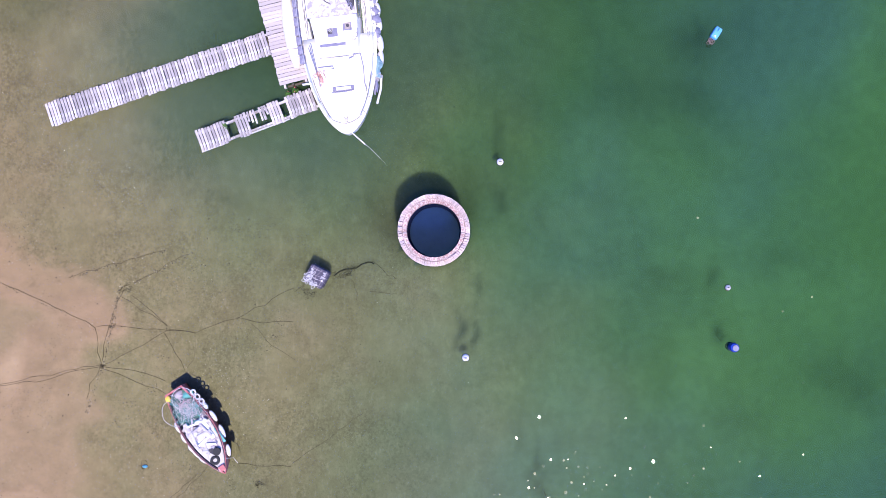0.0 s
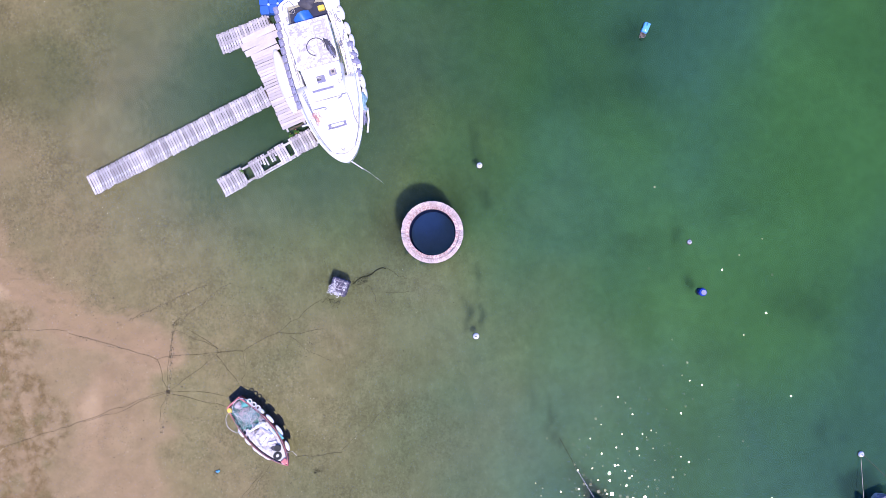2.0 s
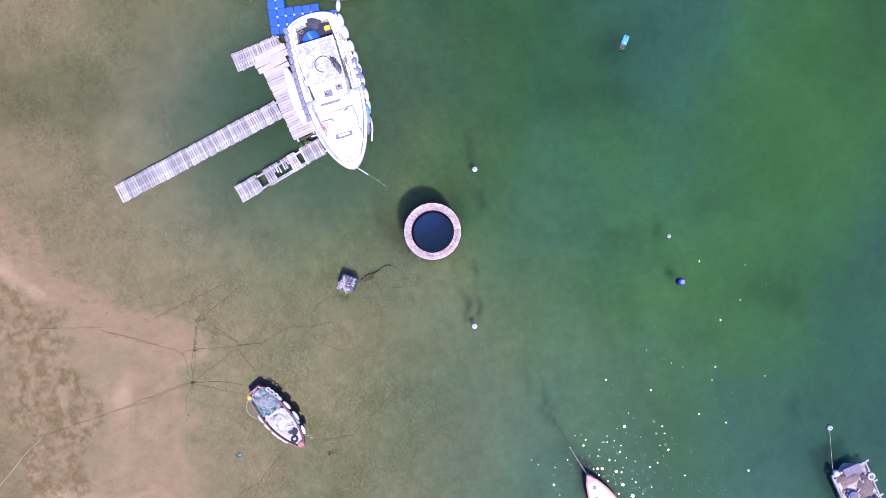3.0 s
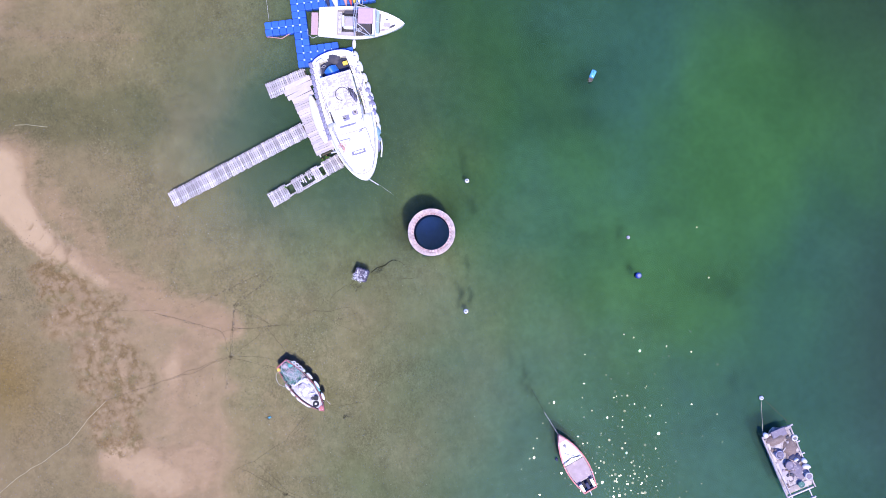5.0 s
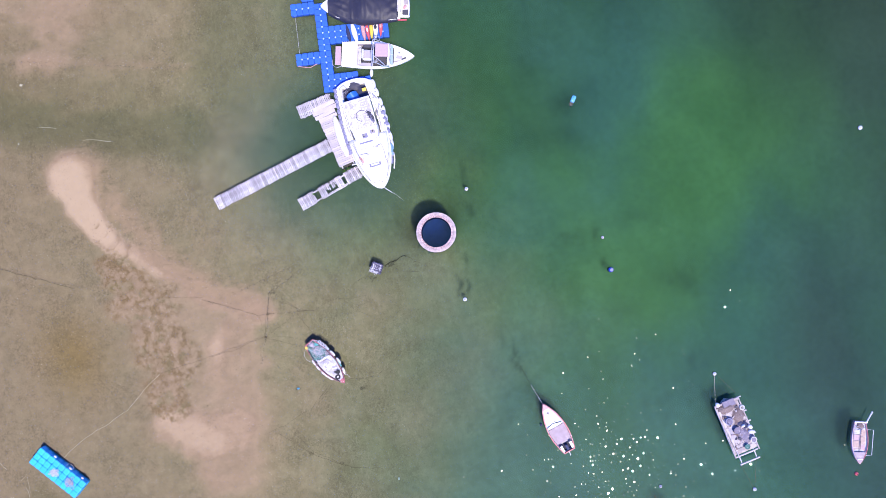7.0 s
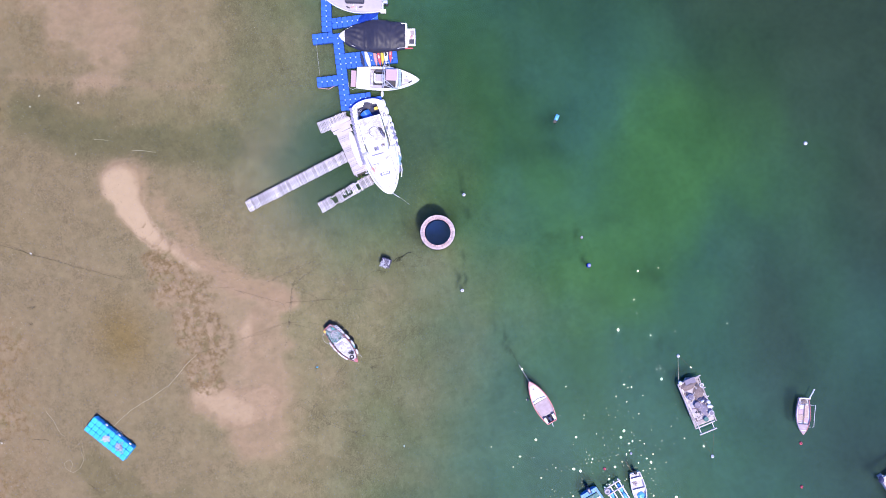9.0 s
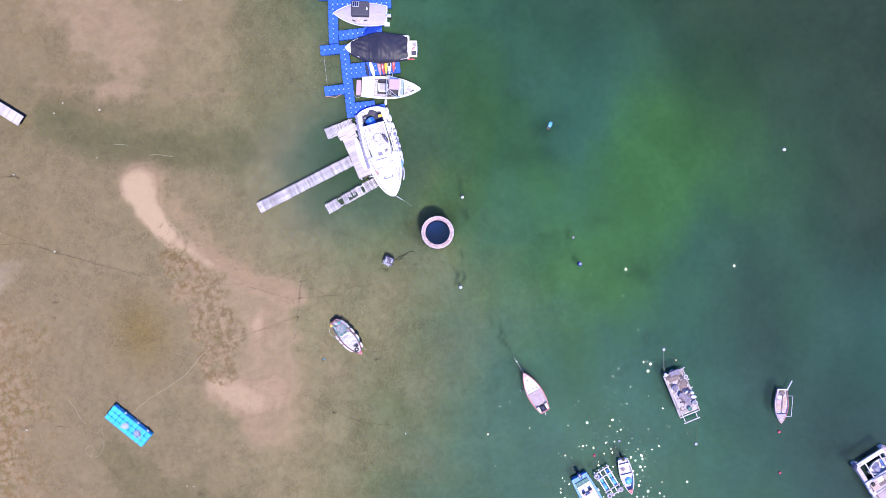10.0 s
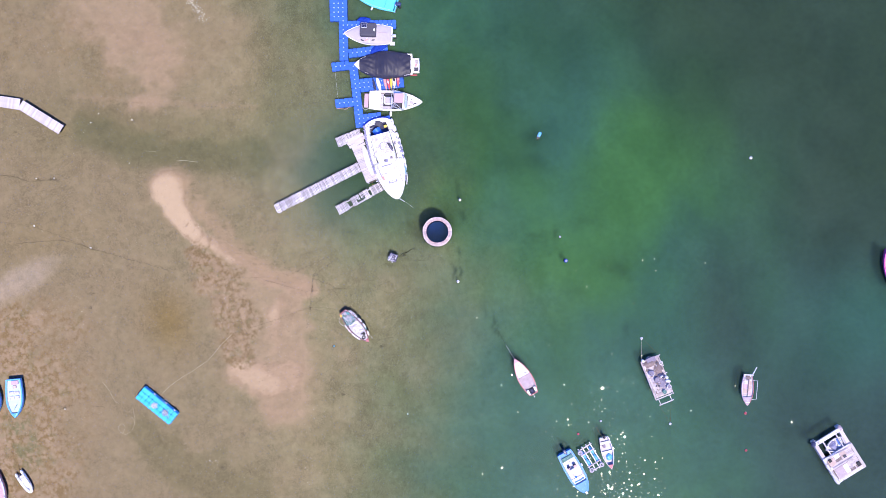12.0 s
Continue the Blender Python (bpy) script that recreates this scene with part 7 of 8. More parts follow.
for i in range(12):
    part("frayed_cover", heap(2.6 + 0.24 * i, -0.05 + 0.05 * math.sin(i * 2.0), 0.17, 0.14, 0.5, 0.12, 200 + i, 6, 50 * i, 0.6), OFFWHITE, rt)
part("cover", heap(4.9, -0.02, 0.6, 0.25, 0.45, 0.25, 71, 9, 0, 0.6), OFFWHITE, rt)
part("cover", heap(3.1, -0.05, 0.5, 0.2, 0.45, 0.2, 72, 9, 0, 0.6), OFFWHITE, rt)
part("corner_cover", heap(0.2, -0.1, 0.35, 0.3, 0.5, 0.25, 73, 9, 0, 0.5), NAVY, rt)
part("corner_cover", heap(0.15, RW - 0.1, 0.3, 0.28, 0.5, 0.25, 74, 9, 0, 0.5), PURPLEGREY, rt)
LD = Hull(2.35, 1.46, 0.35, transom=0.75, full=0.4, power=1.9, rise=0.08, floor=0.1, rim=0.08, n=14)
ld = boat("tender", (41.95, -29.35), (39.72, -30.10), "small tender with a grey bundle inside the raft", "dinghy", LD, WHITE, OFFWHITE, OFFWHITE)
part("bundle", heap(1.25, 0.0, 0.42, 0.62, 0.12, 0.38, 75, 10, 0, 0.3), LAVENDER, ld, "grey-violet bundle")
part("blue_bench", slab(0.30, 0.42, -0.58, 0.58, 0.28, 0.36, 0.02), BLUE, ld)
part("blue_bench", slab(0.55, 0.66, -0.60, 0.20, 0.26, 0.34, 0.02), BLUE, ld)
part("white_cover", heap(0.5, 0.35, 0.3, 0.26, 0.14, 0.22, 76, 8, 0, 0.4), WHITE, ld)

# ---- group of skiffs ----
BS = Hull(5.15, 1.98, 0.55, transom=0.86, full=0.48, power=2.5, rise=0.18, floor=0.36, rim=0.17, blunt=0.72)
bs = boat("blue_skiff", (10.40, -25.85), (12.27, -30.75), "sky blue and white open skiff with an outboard", "skiff", BS, SKIFFBLUE, OFFWHITE, SKIFFBLUE)
part("stern_bench", slab(0.50, 0.95, -0.7, 0.7, 0.25, 0.5, 0.03), NET, bs, "grey-green bench across the stern")
part("console", slab(1.95, 2.5, -0.35, 0.15, 0.22, 0.8, 0.06), WHITE, bs)
for y in (-0.4, 0.35):
    st = part("seat", slab(1.7, 2.05, y - 0.2, y + 0.2, 0.3, 0.55, 0.05), PINKCANVAS, bs)
    part("seat_back", slab(1.64, 1.71, y - 0.18, y + 0.18, 0.5, 0.80, 0.03), DARKGREY, st)
part("blue_gear", heap(3.25, -0.05, 0.5, 0.3, 0.2, 0.3, 81, 9, 30, 0.5), BLUE, bs)
part("foredeck", BS.deck(0.74, 0.98, 0.04), SKIFFBLUE, bs)
part("bow_mat", BS.deck(0.62, 0.90, 0.02, 0.20, 0.14), WHITE, bs)
part("splash_well", slab(0.1, 0.42, -0.62, 0.62, 0.42, 0.50, 0.03), SKIFFBLUE, bs)
part("side_locker", slab(0.95, 2.9, 0.50, 0.74, 0.36, 0.52, 0.03), WHITE, bs)
part("side_locker", slab(0.95, 2.9, -0.74, -0.52, 0.36, 0.52, 0.03), WHITE, bs)
part("blue_step", slab(3.5, 3.62, -0.6, 0.6, 0.52, 0.58, 0.02), SKIFFBLUE, bs)
part("bow_roller", slab(4.9, 5.2, -0.12, 0.12, 0.72, 0.84, 0.03), WHITE, bs)
fender(bs, 2.2, 1.08, 0.35, 0.4, 0.1, 0)
outboard(bs, -0.02, 0.1, 0.5, ENGINE, 1.1)
SA, SB, SC = Vector((11.97, -25.86, 0)), Vector((13.55, -25.26, 0)), Vector((13.11, -28.56, 0))
sr = thing("small_raft", SA.x, SA.y, 0, math.degrees(math.atan2(SC.y - SA.y, SC.x - SA.x)), "small white timber raft on blue barrels", "raft")
SL, SW = (SC - SA).length, (SB - SA).length
for y in (0.1, SW * 0.36, SW * 0.66, SW - 0.1):
    part("rail_beam", slab(-0.1, SL + 0.1, y - 0.06, y + 0.06, 0.28, 0.4, 0.015), FOAM, sr)
for x in (0.1, 0.75, SL - 0.7, SL - 0.1):
    part("cross_beam", slab(x - 0.06, x + 0.06, -0.05, SW + 0.05, 0.4, 0.48, 0.015), WIDE, sr)
for y in (SW * 0.2, SW * 0.8):
    for x in (0.9, 1.9):
        part("barrel", ball(0, 0, 0, 0.52, 0.18, 0.2, 14), SKYBLUE, sr, "", True, pose(x, y, 0.12))
for x, y in ((0.35, 0.1), (2.7, 0.2), (2.75, SW - 0.2)):
    part("tyre", tube([(x + 0.2 * math.cos(a), y + 0.2 * math.sin(a), 0.5) for a in np.linspace(0, 6.2832, 16, endpoint=False)], 0.09, 8, True), GREYCANVAS, sr, smooth=True)
SK = Hull(3.65, 1.36, 0.42, transom=0.72, full=0.42, power=2.0, rise=0.12, floor=0.15, rim=0.07)
sk = boat("pink_skiff", (15.12, -24.85), (15.45, -28.55), "small white skiff with a red bow beside raft", "skiff", SK, WHITE, PALEVIOLET, OFFWHITE)
for s in (0.18, 0.48):
    part("thwart", SK.thwart(s, 0.28), CREAM, sk)
part("rope_coil", tube(coil(0.1, 0.24, 6, 0.08, 0.28, 0.05, 91), 0.018, 4), PURPLEGREY, sk).location = (1.0, -0.2, 0)
part("blue_net", heap(2.35, 0.1, 0.42, 0.35, 0.18, 0.3, 92, 9, 0, 0.4), SKYBLUE, sk)
part("bow_cap", SK.deck(0.86, 0.99, 0.03, -0.01), RED, sk)
outboard(sk, -0.02, 0, 0.4, RUBBER, 0.8)
line("stern_line", [(14.95, -24.8, 0.4), (14.5, -23.7, 0.05)], 0.03, WEEDROPE, "dark rope from the small skiff's stern", rest=False)

# ---- magenta boat far out ----
PB = Hull(4.9, 1.9, 0.5, transom=0.7, full=0.45, power=2.0, rise=0.15, floor=0.15, rim=0.1)
pb = boat("magenta_boat", (50.55, -13.3), (49.95, -8.45), "magenta painted open boat far from the shore", "boat", PB, MAGENTA, PINK, MAGENTA)
for s in (0.25, 0.5):
    part("thwart", PB.thwart(s), OFFWHITE, pb)

# ---- boats drawn up on the flat ----
BBH = Hull(4.3, 1.85, 0.62, transom=0.86, full=0.45, power=2.2, rise=0.2, floor=0.2, rim=0.12)
bb = boat("beached_blue_boat", (-49.80, -8.25), (-50.08, -12.55), "sky blue open boat lying on the brown flat", "boat", BBH, SKYBLUE, OFFWHITE, SKYBLUE)
part("sole", BBH.deck(0.03, 0.86, 0.01, 0.14, 0.11), PALEBLUE, bb, "pale blue painted floor")
part("stern_box", slab(0.15, 0.62, -0.25, 0.55, 0.5, 0.66, 0.03), PINKCANVAS, bb)
part("stern_seat", slab(0.70, 1.05, -0.12, 0.3, 0.5, 0.62, 0.03), TANDECK, bb)
for s in (0.36, 0.48):
    for y in (-0.30, 0.30):
        part("bench", slab(s * BBH.L - 0.18, s * BBH.L + 0.18, y - 0.27, y + 0.27, 0.50, 0.64, 0.05), OFFWHITE, bb)
part("deck_mat", slab(2.45, 3.15, -0.32, 0.42, 0.52, 0.55, 0.01), PINKCANVAS, bb)
part("foredeck", BBH.deck(0.88), SKYBLUE, bb)
part("bow_well", BBH.deck(0.74, 0.87, 0.01, 0.16, 0.08), WHITE, bb)
part("oar", tube([(2.8, 0.25, 0.6), (3.4, -0.1, 0.62)], 0.03), DARKGREY, bb)
bb.location.z = floor_z(-49.9, -10.4) + 0.12
b2 = boat("beached_blue_boat", (-52.50, -8.75), (-52.35, -11.9), "pale blue boat lying on the brown flat", "boat", Hull(3.3, 1.75, 0.6, 0.8, rim=0.12), SKYBLUE, OFFWHITE, SKYBLUE)
b2.location.z = floor_z(-52.5, -10) + 0.12
wd = thing("inflatable_dinghy", -50.98, -19.02, floor_z(-50.5, -20.3) + 0.16, -64, "small white inflatable dinghy lying on the brown flat", "dinghy")
bend = [(1.35 + 1.05 * math.sin(a), 0.36 * math.cos(a) * (1 - 0.25 * math.sin(a)), 0.16 + 0.06 * math.sin(a)) for a in np.linspace(0, math.pi, 15)]
part("tube", tube([(0.12, 0.36, 0.14), (0.8, 0.37, 0.15)] + bend + [(0.8, -0.37, 0.15), (0.12, -0.36, 0.14)], 0.16, 14), WHITE, wd, smooth=True)
for y in (-0.36, 0.36):
    part("tube_end", ball(0, 0, 0, 0.42, 0.158, 0.158, 14), WHITE, wd, "", True, pose(0.10, y, 0.14))
part("floor", slab(0.25, 1.9, -0.28, 0.28, -0.02, 0.14, 0.04), WHITE, wd)
part("transom", slab(0.18, 0.25, -0.26, 0.26, 0.02, 0.27, 0.015), DARKGREY, wd)
part("seat", slab(0.85, 1.12, -0.32, 0.32, 0.24, 0.28, 0.02), WHITE, wd)
part("strap", slab(0.58, 0.62, -0.50, 0.50, 0.28, 0.315, 0.006), SEAM, wd)
part("engine_bracket", slab(0.02, 0.17, -0.12, 0.12, 0.05, 0.30, 0.02), DARKGREY, wd)
part("bow_cap", ball(2.42, 0, 0.24, 0.12, 0.10, 0.08, 10), DARKGREY, wd, "dark grey bow cap", True)
part("oar", tube([(0.35, 0.52, 0.33), (1.7, 0.50, 0.33)], 0.022), DARKWOOD, wd)
part("painter", tube([(-0.05, 0.2, 0.1), (-0.45, 0.1, -0.10), (-0.95, 0.25, -0.12)], 0.015), WEEDROPE, wd)
pk = boat("beached_pink_boat", (-53.75, -18.6), (-53.2, -22.9), "faded pink open boat drawn up on flat", "boat", Hull(4.3, 1.7, 0.55, 0.75, rim=0.14), PINK, PINKCANVAS, OFFWHITE)
pk.location.z = floor_z(-53.6, -20) + 0.12

# ---- cyan pontoon on the flat ----
pontoon = dock("pontoon", -36.58, -12.42, -47.6, block(0, 9, 0, 3), "cyan plastic cube pontoon with rope heaps on the flat", CYAN, 0.54, False, floor_z(-34.5, -13.3) + 0.36)
for x, y, q in ((2.25, 0.7, 1), (3.75, 0.75, 2)):
    part("rope_heap", tube(scribble(0.30, 620, 100 + q, 0.29, 0.10), 0.020, 4), FOAM if q == 1 else OFFWHITE, pontoon, "heap of white rope").location = (x, y, 0)
for x in (1.4, 3.0, 4.3):
    fender(pontoon, x, 1.66, 0.10, 0.30, 0.08, 0)
part("rope_loop", tube([(2.9 + 0.3 * math.cos(a), 1.75 + 0.22 * math.sin(a), 0.1) for a in np.linspace(0, 6.0, 26)], 0.015), ROPE, pontoon)

# ---- pale pier in the far corner ----
def pier(a, b, width, label):
    L, turn = math.dist(a, b), math.degrees(math.atan2(b[1] - a[1], b[0] - a[0]))
    t = thing("boardwalk_pier", a[0], a[1], 0, turn, label, "pier")
    rr = random.Random(int(L * 10))
    first = None
    for i in range(int(L / 0.2)):
        m = pose(0.1 + 0.2 * i, rr.uniform(-0.01, 0.01), 0.6 + rr.uniform(-0.003, 0.003), 0, 0, rr.uniform(-0.4, 0.4))
        if first is None:
            first = part("plank", slab(-0.094, 0.094, -width / 2, width / 2, -0.04, 0, 0.005), WIDE, t, at=m)
        else:
            twin(first, t, m)
    for y in (-width * 0.42, width * 0.42):
        part("stringer", slab(0.02, L - 0.22, y - 0.06, y + 0.06, 0.40, 0.555, 0.01), BEAM, t)
        for i in range(3):
            x = 0.4 + (L - 1.2) * i / 2
            part("post", drum(x, y * 0.5, -0.6, 0.41, 0.07, 10), DARKWOOD, t)
    return t


pier((-44.35, 22.28), (-40.12, 18.66), 1.12, "pale boardwalk pier standing in the shallows")
pier((-51.5, 24.5), (-44.30, 22.27), 1.24, "violet-grey plank pier leading ashore")

# ---- ropes and chains on the bottom ----
line("mooring_rope", [(-20.4, -1.4), (-18.8, -2.1), (-17.0, -3.0), (-15.9, -3.5), (-15.2, -3.5), (-14.1, -3.6), (-12.7, -3.7), (-11.3, -3.8)], 0.010, WEEDROPE, "dark weedy mooring rope lying on the bottom", wob=0.14, seed=0, group="ropes on the bottom")
line("mooring_rope", [(-20.4, -6.3), (-18.2, -6.0), (-16.8, -5.6), (-15.7, -5.4)], 0.010, WEEDROPE, "dark weedy mooring rope lying on the bottom", wob=0.14, seed=1, group="ropes on the bottom")
line("mooring_rope", [(-15.7, -5.4), (-14.7, -4.9), (-13.7, -4.4), (-12.8, -3.8), (-12.1, -3.7), (-11.3, -3.8), (-10.4, -3.5), (-9.3, -3.1), (-8.0, -2.5), (-6.6, -1.7)], 0.010, WEEDROPE, "dark weedy mooring rope lying on the bottom", wob=0.14, seed=2, group="ropes on the bottom")
line("mooring_rope", [(-14.7, -2.1), (-13.8, -2.7), (-12.8, -3.3), (-12.6, -3.5)], 0.010, WEEDROPE, "dark weedy mooring rope lying on the bottom", wob=0.14, seed=3, group="ropes on the bottom")
line("mooring_rope", [(-14.2, -2.0), (-13.2, -2.9), (-12.6, -3.5)], 0.010, WEEDROPE, "dark weedy mooring rope lying on the bottom", wob=0.14, seed=4, group="ropes on the bottom")
line("mooring_rope", [(-15.9, -3.5), (-15.8, -4.7), (-15.7, -5.4)], 0.010, WEEDROPE, "dark weedy mooring rope lying on the bottom", wob=0.14, seed=5, group="ropes on the bottom")
line("mooring_rope", [(-15.7, -5.4), (-14.2, -5.6), (-12.7, -6.1)], 0.010, WEEDROPE, "dark weedy mooring rope lying on the bottom", wob=0.14, seed=6, group="ropes on the bottom")
line("mooring_rope", [(-15.7, -5.4), (-14.1, -6.1), (-12.7, -6.7)], 0.010, WEEDROPE, "dark weedy mooring rope lying on the bottom", wob=0.14, seed=7, group="ropes on the bottom")
line("mooring_rope", [(-12.8, -3.8), (-12.2, -4.8), (-11.8, -5.6)], 0.010, WEEDROPE, "dark weedy mooring rope lying on the bottom", wob=0.14, seed=8, group="ropes on the bottom")
line("mooring_rope", [(-14.5, -1.5), (-14.9, -2.4), (-15.2, -3.4), (-15.5, -4.4), (-15.6, -5.3), (-16.2, -6.2), (-16.3, -6.9)], 0.010, WEEDROPE, "dark weedy mooring rope lying on the bottom", wob=0.14, seed=9, group="ropes on the bottom")
line("mooring_rope", [(-17.09, -1.19), (-15.9, -0.83), (-14.72, -0.5), (-12.65, 0.06)], 0.010, WEEDROPE, "dark weedy mooring rope lying on the bottom", wob=0.14, seed=10, group="ropes on the bottom")
line("mooring_rope", [(-14.09, -1.5), (-12.92, -0.89), (-12.2, -0.36), (-11.54, -0.1)], 0.009, WEEDROPE, "dark weedy mooring rope lying on the bottom", wob=0.14, seed=11, group="ropes on the bottom")
line("mooring_rope", [(-9.3, -3.1), (-8.1, -3.4), (-6.7, -3.3)], 0.010, WEEDROPE, "dark weedy mooring rope lying on the bottom", wob=0.14, seed=12, group="ropes on the bottom")
line("mooring_rope", [(-8.7, -3.4), (-7.7, -4.4), (-6.6, -5.1)], 0.008, WEEDROPE, "dark weedy mooring rope lying on the bottom", wob=0.14, seed=13, group="ropes on the bottom")
line("mooring_rope", [(-9.4, -10.1), (-8.0, -10.2), (-6.8, -10.2)], 0.010, WEEDROPE, "dark weedy mooring rope lying on the bottom", wob=0.14, seed=14, group="ropes on the bottom")
line("mooring_rope", [(-10.7, -10.2), (-11.5, -11.0), (-12.2, -11.6)], 0.010, WEEDROPE, "dark weedy mooring rope lying on the bottom", wob=0.14, seed=15, group="ropes on the bottom")
line("mooring_rope", [(-11.3, -3.8), (-11.4, -5.1), (-11.7, -5.5)], 0.008, WEEDROPE, "dark weedy mooring rope lying on the bottom", wob=0.14, seed=16, group="ropes on the bottom")
line("mooring_rope", [(-4.9, -1.2), (-4.3, -0.9), (-3.7, -0.7), (-3.1, -0.5), (-2.8, -0.6), (-2.2, -1.1), (-1.8, -1.3)], 0.010, WEEDROPE, "dark weedy mooring rope lying on the bottom", wob=0.14, seed=17, group="ropes on the bottom")
line("mooring_rope", [(-6.6, -1.9), (-6.1, -1.5), (-5.7, -1.3)], 0.010, WEEDROPE, "dark weedy mooring rope lying on the bottom", wob=0.14, seed=18, group="ropes on the bottom")
line("mooring_rope", [(-3.1, -1.9), (-2.4, -2.0), (-1.8, -2.0)], 0.010, WEEDROPE, "dark weedy mooring rope lying on the bottom", wob=0.14, seed=19, group="ropes on the bottom")
line("mooring_rope", [(-4.0, -1.3), (-3.8, -1.7), (-3.7, -2.3)], 0.008, WEEDROPE, "dark weedy mooring rope lying on the bottom", wob=0.14, seed=20, group="ropes on the bottom")
line("mooring_rope", [(-34.2, -12.8), (-32.2, -11.4), (-30.2, -10.6), (-28.1, -9.6), (-27.1, -8.7), (-24.9, -7.0)], 0.016, OLDROPE, "pale rope lying across the sandy flat", wob=0.10, seed=21, group="ropes on the bottom")
line("mooring_rope", [(-32.5, 2.1), (-30.1, 1.2), (-28.1, 0.3)], 0.008, WEEDROPE, "dark weedy mooring rope lying on the bottom", wob=0.14, seed=22, group="ropes on the bottom")
line("mooring_rope", [(-24.5, -0.6), (-20.3, -1.2)], 0.008, WEEDROPE, "dark weedy mooring rope lying on the bottom", wob=0.14, seed=23, group="ropes on the bottom")
line("mooring_rope", [(-24.9, -7.0), (-21.2, -6.4), (-17.6, -5.7), (-15.6, -5.3)], 0.010, WEEDROPE, "dark weedy mooring rope lying on the bottom", wob=0.14, seed=24, group="ropes on the bottom")
line("mooring_rope", [(-17.0, -13.5), (-15.2, -13.0), (-12.7, -11.9), (-11.2, -10.5)], 0.010, WEEDROPE, "dark weedy mooring rope lying on the bottom", wob=0.14, seed=25, group="ropes on the bottom")
line("mooring_rope", [(-15.2, -13.0), (-13.3, -15.5), (-11.0, -17.1)], 0.008, WEEDROPE, "dark weedy mooring rope lying on the bottom", wob=0.14, seed=26, group="ropes on the bottom")
line("mooring_rope", [(-6.8, -10.1), (-4.9, -8.8), (-3.4, -7.7)], 0.008, WEEDROPE, "dark weedy mooring rope lying on the bottom", wob=0.14, seed=27, group="ropes on the bottom")
line("mooring_rope", [(-47.9, 6.9), (-42.4, 6.5), (-39.2, 5.0), (-35.1, 3.1), (-30.9, 1.3)], 0.016, WEEDROPE, "dark weedy mooring rope lying on the bottom", wob=0.14, seed=29, group="ropes on the bottom")
line("mooring_rope", [(-48.3, 14.9), (-47.1, 14.6), (-45.3, 13.7), (-42.2, 13.4)], 0.024, WEEDROPE, "dark weedy mooring rope lying on the bottom", wob=0.14, seed=30, group="ropes on the bottom")
line("mooring_rope", [(-16.1, -13.4), (-13.3, -15.8), (-10.2, -17.5), (-7.7, -18.0)], 0.010, WEEDROPE, "dark weedy mooring rope lying on the bottom", wob=0.14, seed=32, group="ropes on the bottom")
line("mooring_rope", [(-37.3, -15.1), (-37.3, -13.5), (-37.9, -14.0)], 0.008, OLDROPE, "pale rope lying across the sandy flat", wob=0.10, seed=33, group="ropes on the bottom")
line("loose_rope", [(-37.6, -14.6), (-37.4, -15.4), (-37.9, -16.2), (-38.6, -16.5), (-39.2, -16.1), (-39.3, -15.5), (-38.8, -15.2), (-38.5, -15.7), (-38.9, -16.3)], 0.014, OLDROPE, "pale loose rope lying beside the cyan pontoon", wob=0.12, seed=9, group="ropes on the bottom")
line("loose_rope", [(-38.9, -12.9), (-39.4, -12.2), (-39.7, -11.2), (-40.3, -10.2)], 0.014, OLDROPE, "pale loose rope lying beside the cyan pontoon", wob=0.12, seed=9, group="ropes on the bottom")

# ---- shells, stones and weed on the flat ----
def scatter(name, n, region, size, mat, label, seed, flat=0.5):
    """Many small stones as one loose mesh."""
    rr = random.Random(seed)
    verts, faces = [], []
    base = [Vector(p) for p in ((1, 0, 0), (0.3, 0.9, 0), (-0.8, 0.6, 0), (-0.9, -0.5, 0), (0.2, -1, 0), (0, 0, 1))]
    k = 0
    while k < n:
        x, y = rr.uniform(region[0], region[1]), rr.uniform(region[2], region[3])
        if rr.random() > region[4](x, y):
            continue
        k += 1
        s, a, z = rr.uniform(*size) * rr.choice((0.6, 0.8, 1, 1.3)), rr.uniform(0, 6.28), floor_quick(x, y)
        o = len(verts)
        e = rr.uniform(0.5, 1)
        for p in base:
            verts.append((x + s * (p.x * math.cos(a) - e * p.y * math.sin(a)), y + s * (p.x * math.sin(a) + e * p.y * math.cos(a)), z + s * flat * p.z - 0.003))
        faces += [(o + i, o + (i + 1) % 5, o + 5) for i in range(5)]
    me = bpy.data.meshes.new(name)
    me.from_pydata(verts, [], faces)
    me.materials.append(mat)
    return tagged(new(name, me), label, "debris", kind="stuff")


def floor_quick(x, y):
    j, i = min(len(gx) - 2, max(0, int(np.searchsorted(gx, x)) - 1)), min(len(gy) - 2, max(0, int(np.searchsorted(gy, y)) - 1))
    u, v = (x - gx[j]) / (gx[j + 1] - gx[j]), (y - gy[i]) / (gy[i + 1] - gy[i])
    return float((GZ[i, j] * (1 - u) + GZ[i, j + 1] * u) * (1 - v) + (GZ[i + 1, j] * (1 - u) + GZ[i + 1, j + 1] * u) * v)


def shallow(x, y):
    k = noise.noise(Vector((x * 0.22, y * 0.22, 3.0))) + 0.6 * noise.noise(Vector((x * 0.7, y * 0.7, 9.0)))
    if k < 0.12:
        return 0.05
    return 1.0 if x < -17 - 0.15 * y else (0.3 if x < -11 - 0.15 * y else 0.02)


scatter("shells", 11000, (-55, 2, -26, 34, shallow), (0.011, 0.028), SHELL, "pale broken shells strewn over the muddy flat", 1)
scatter("stones", 10000, (-55, 2, -26, 34, shallow), (0.012, 0.034), PEBBLE, "dark pebbles and weed bits on the flat", 2)


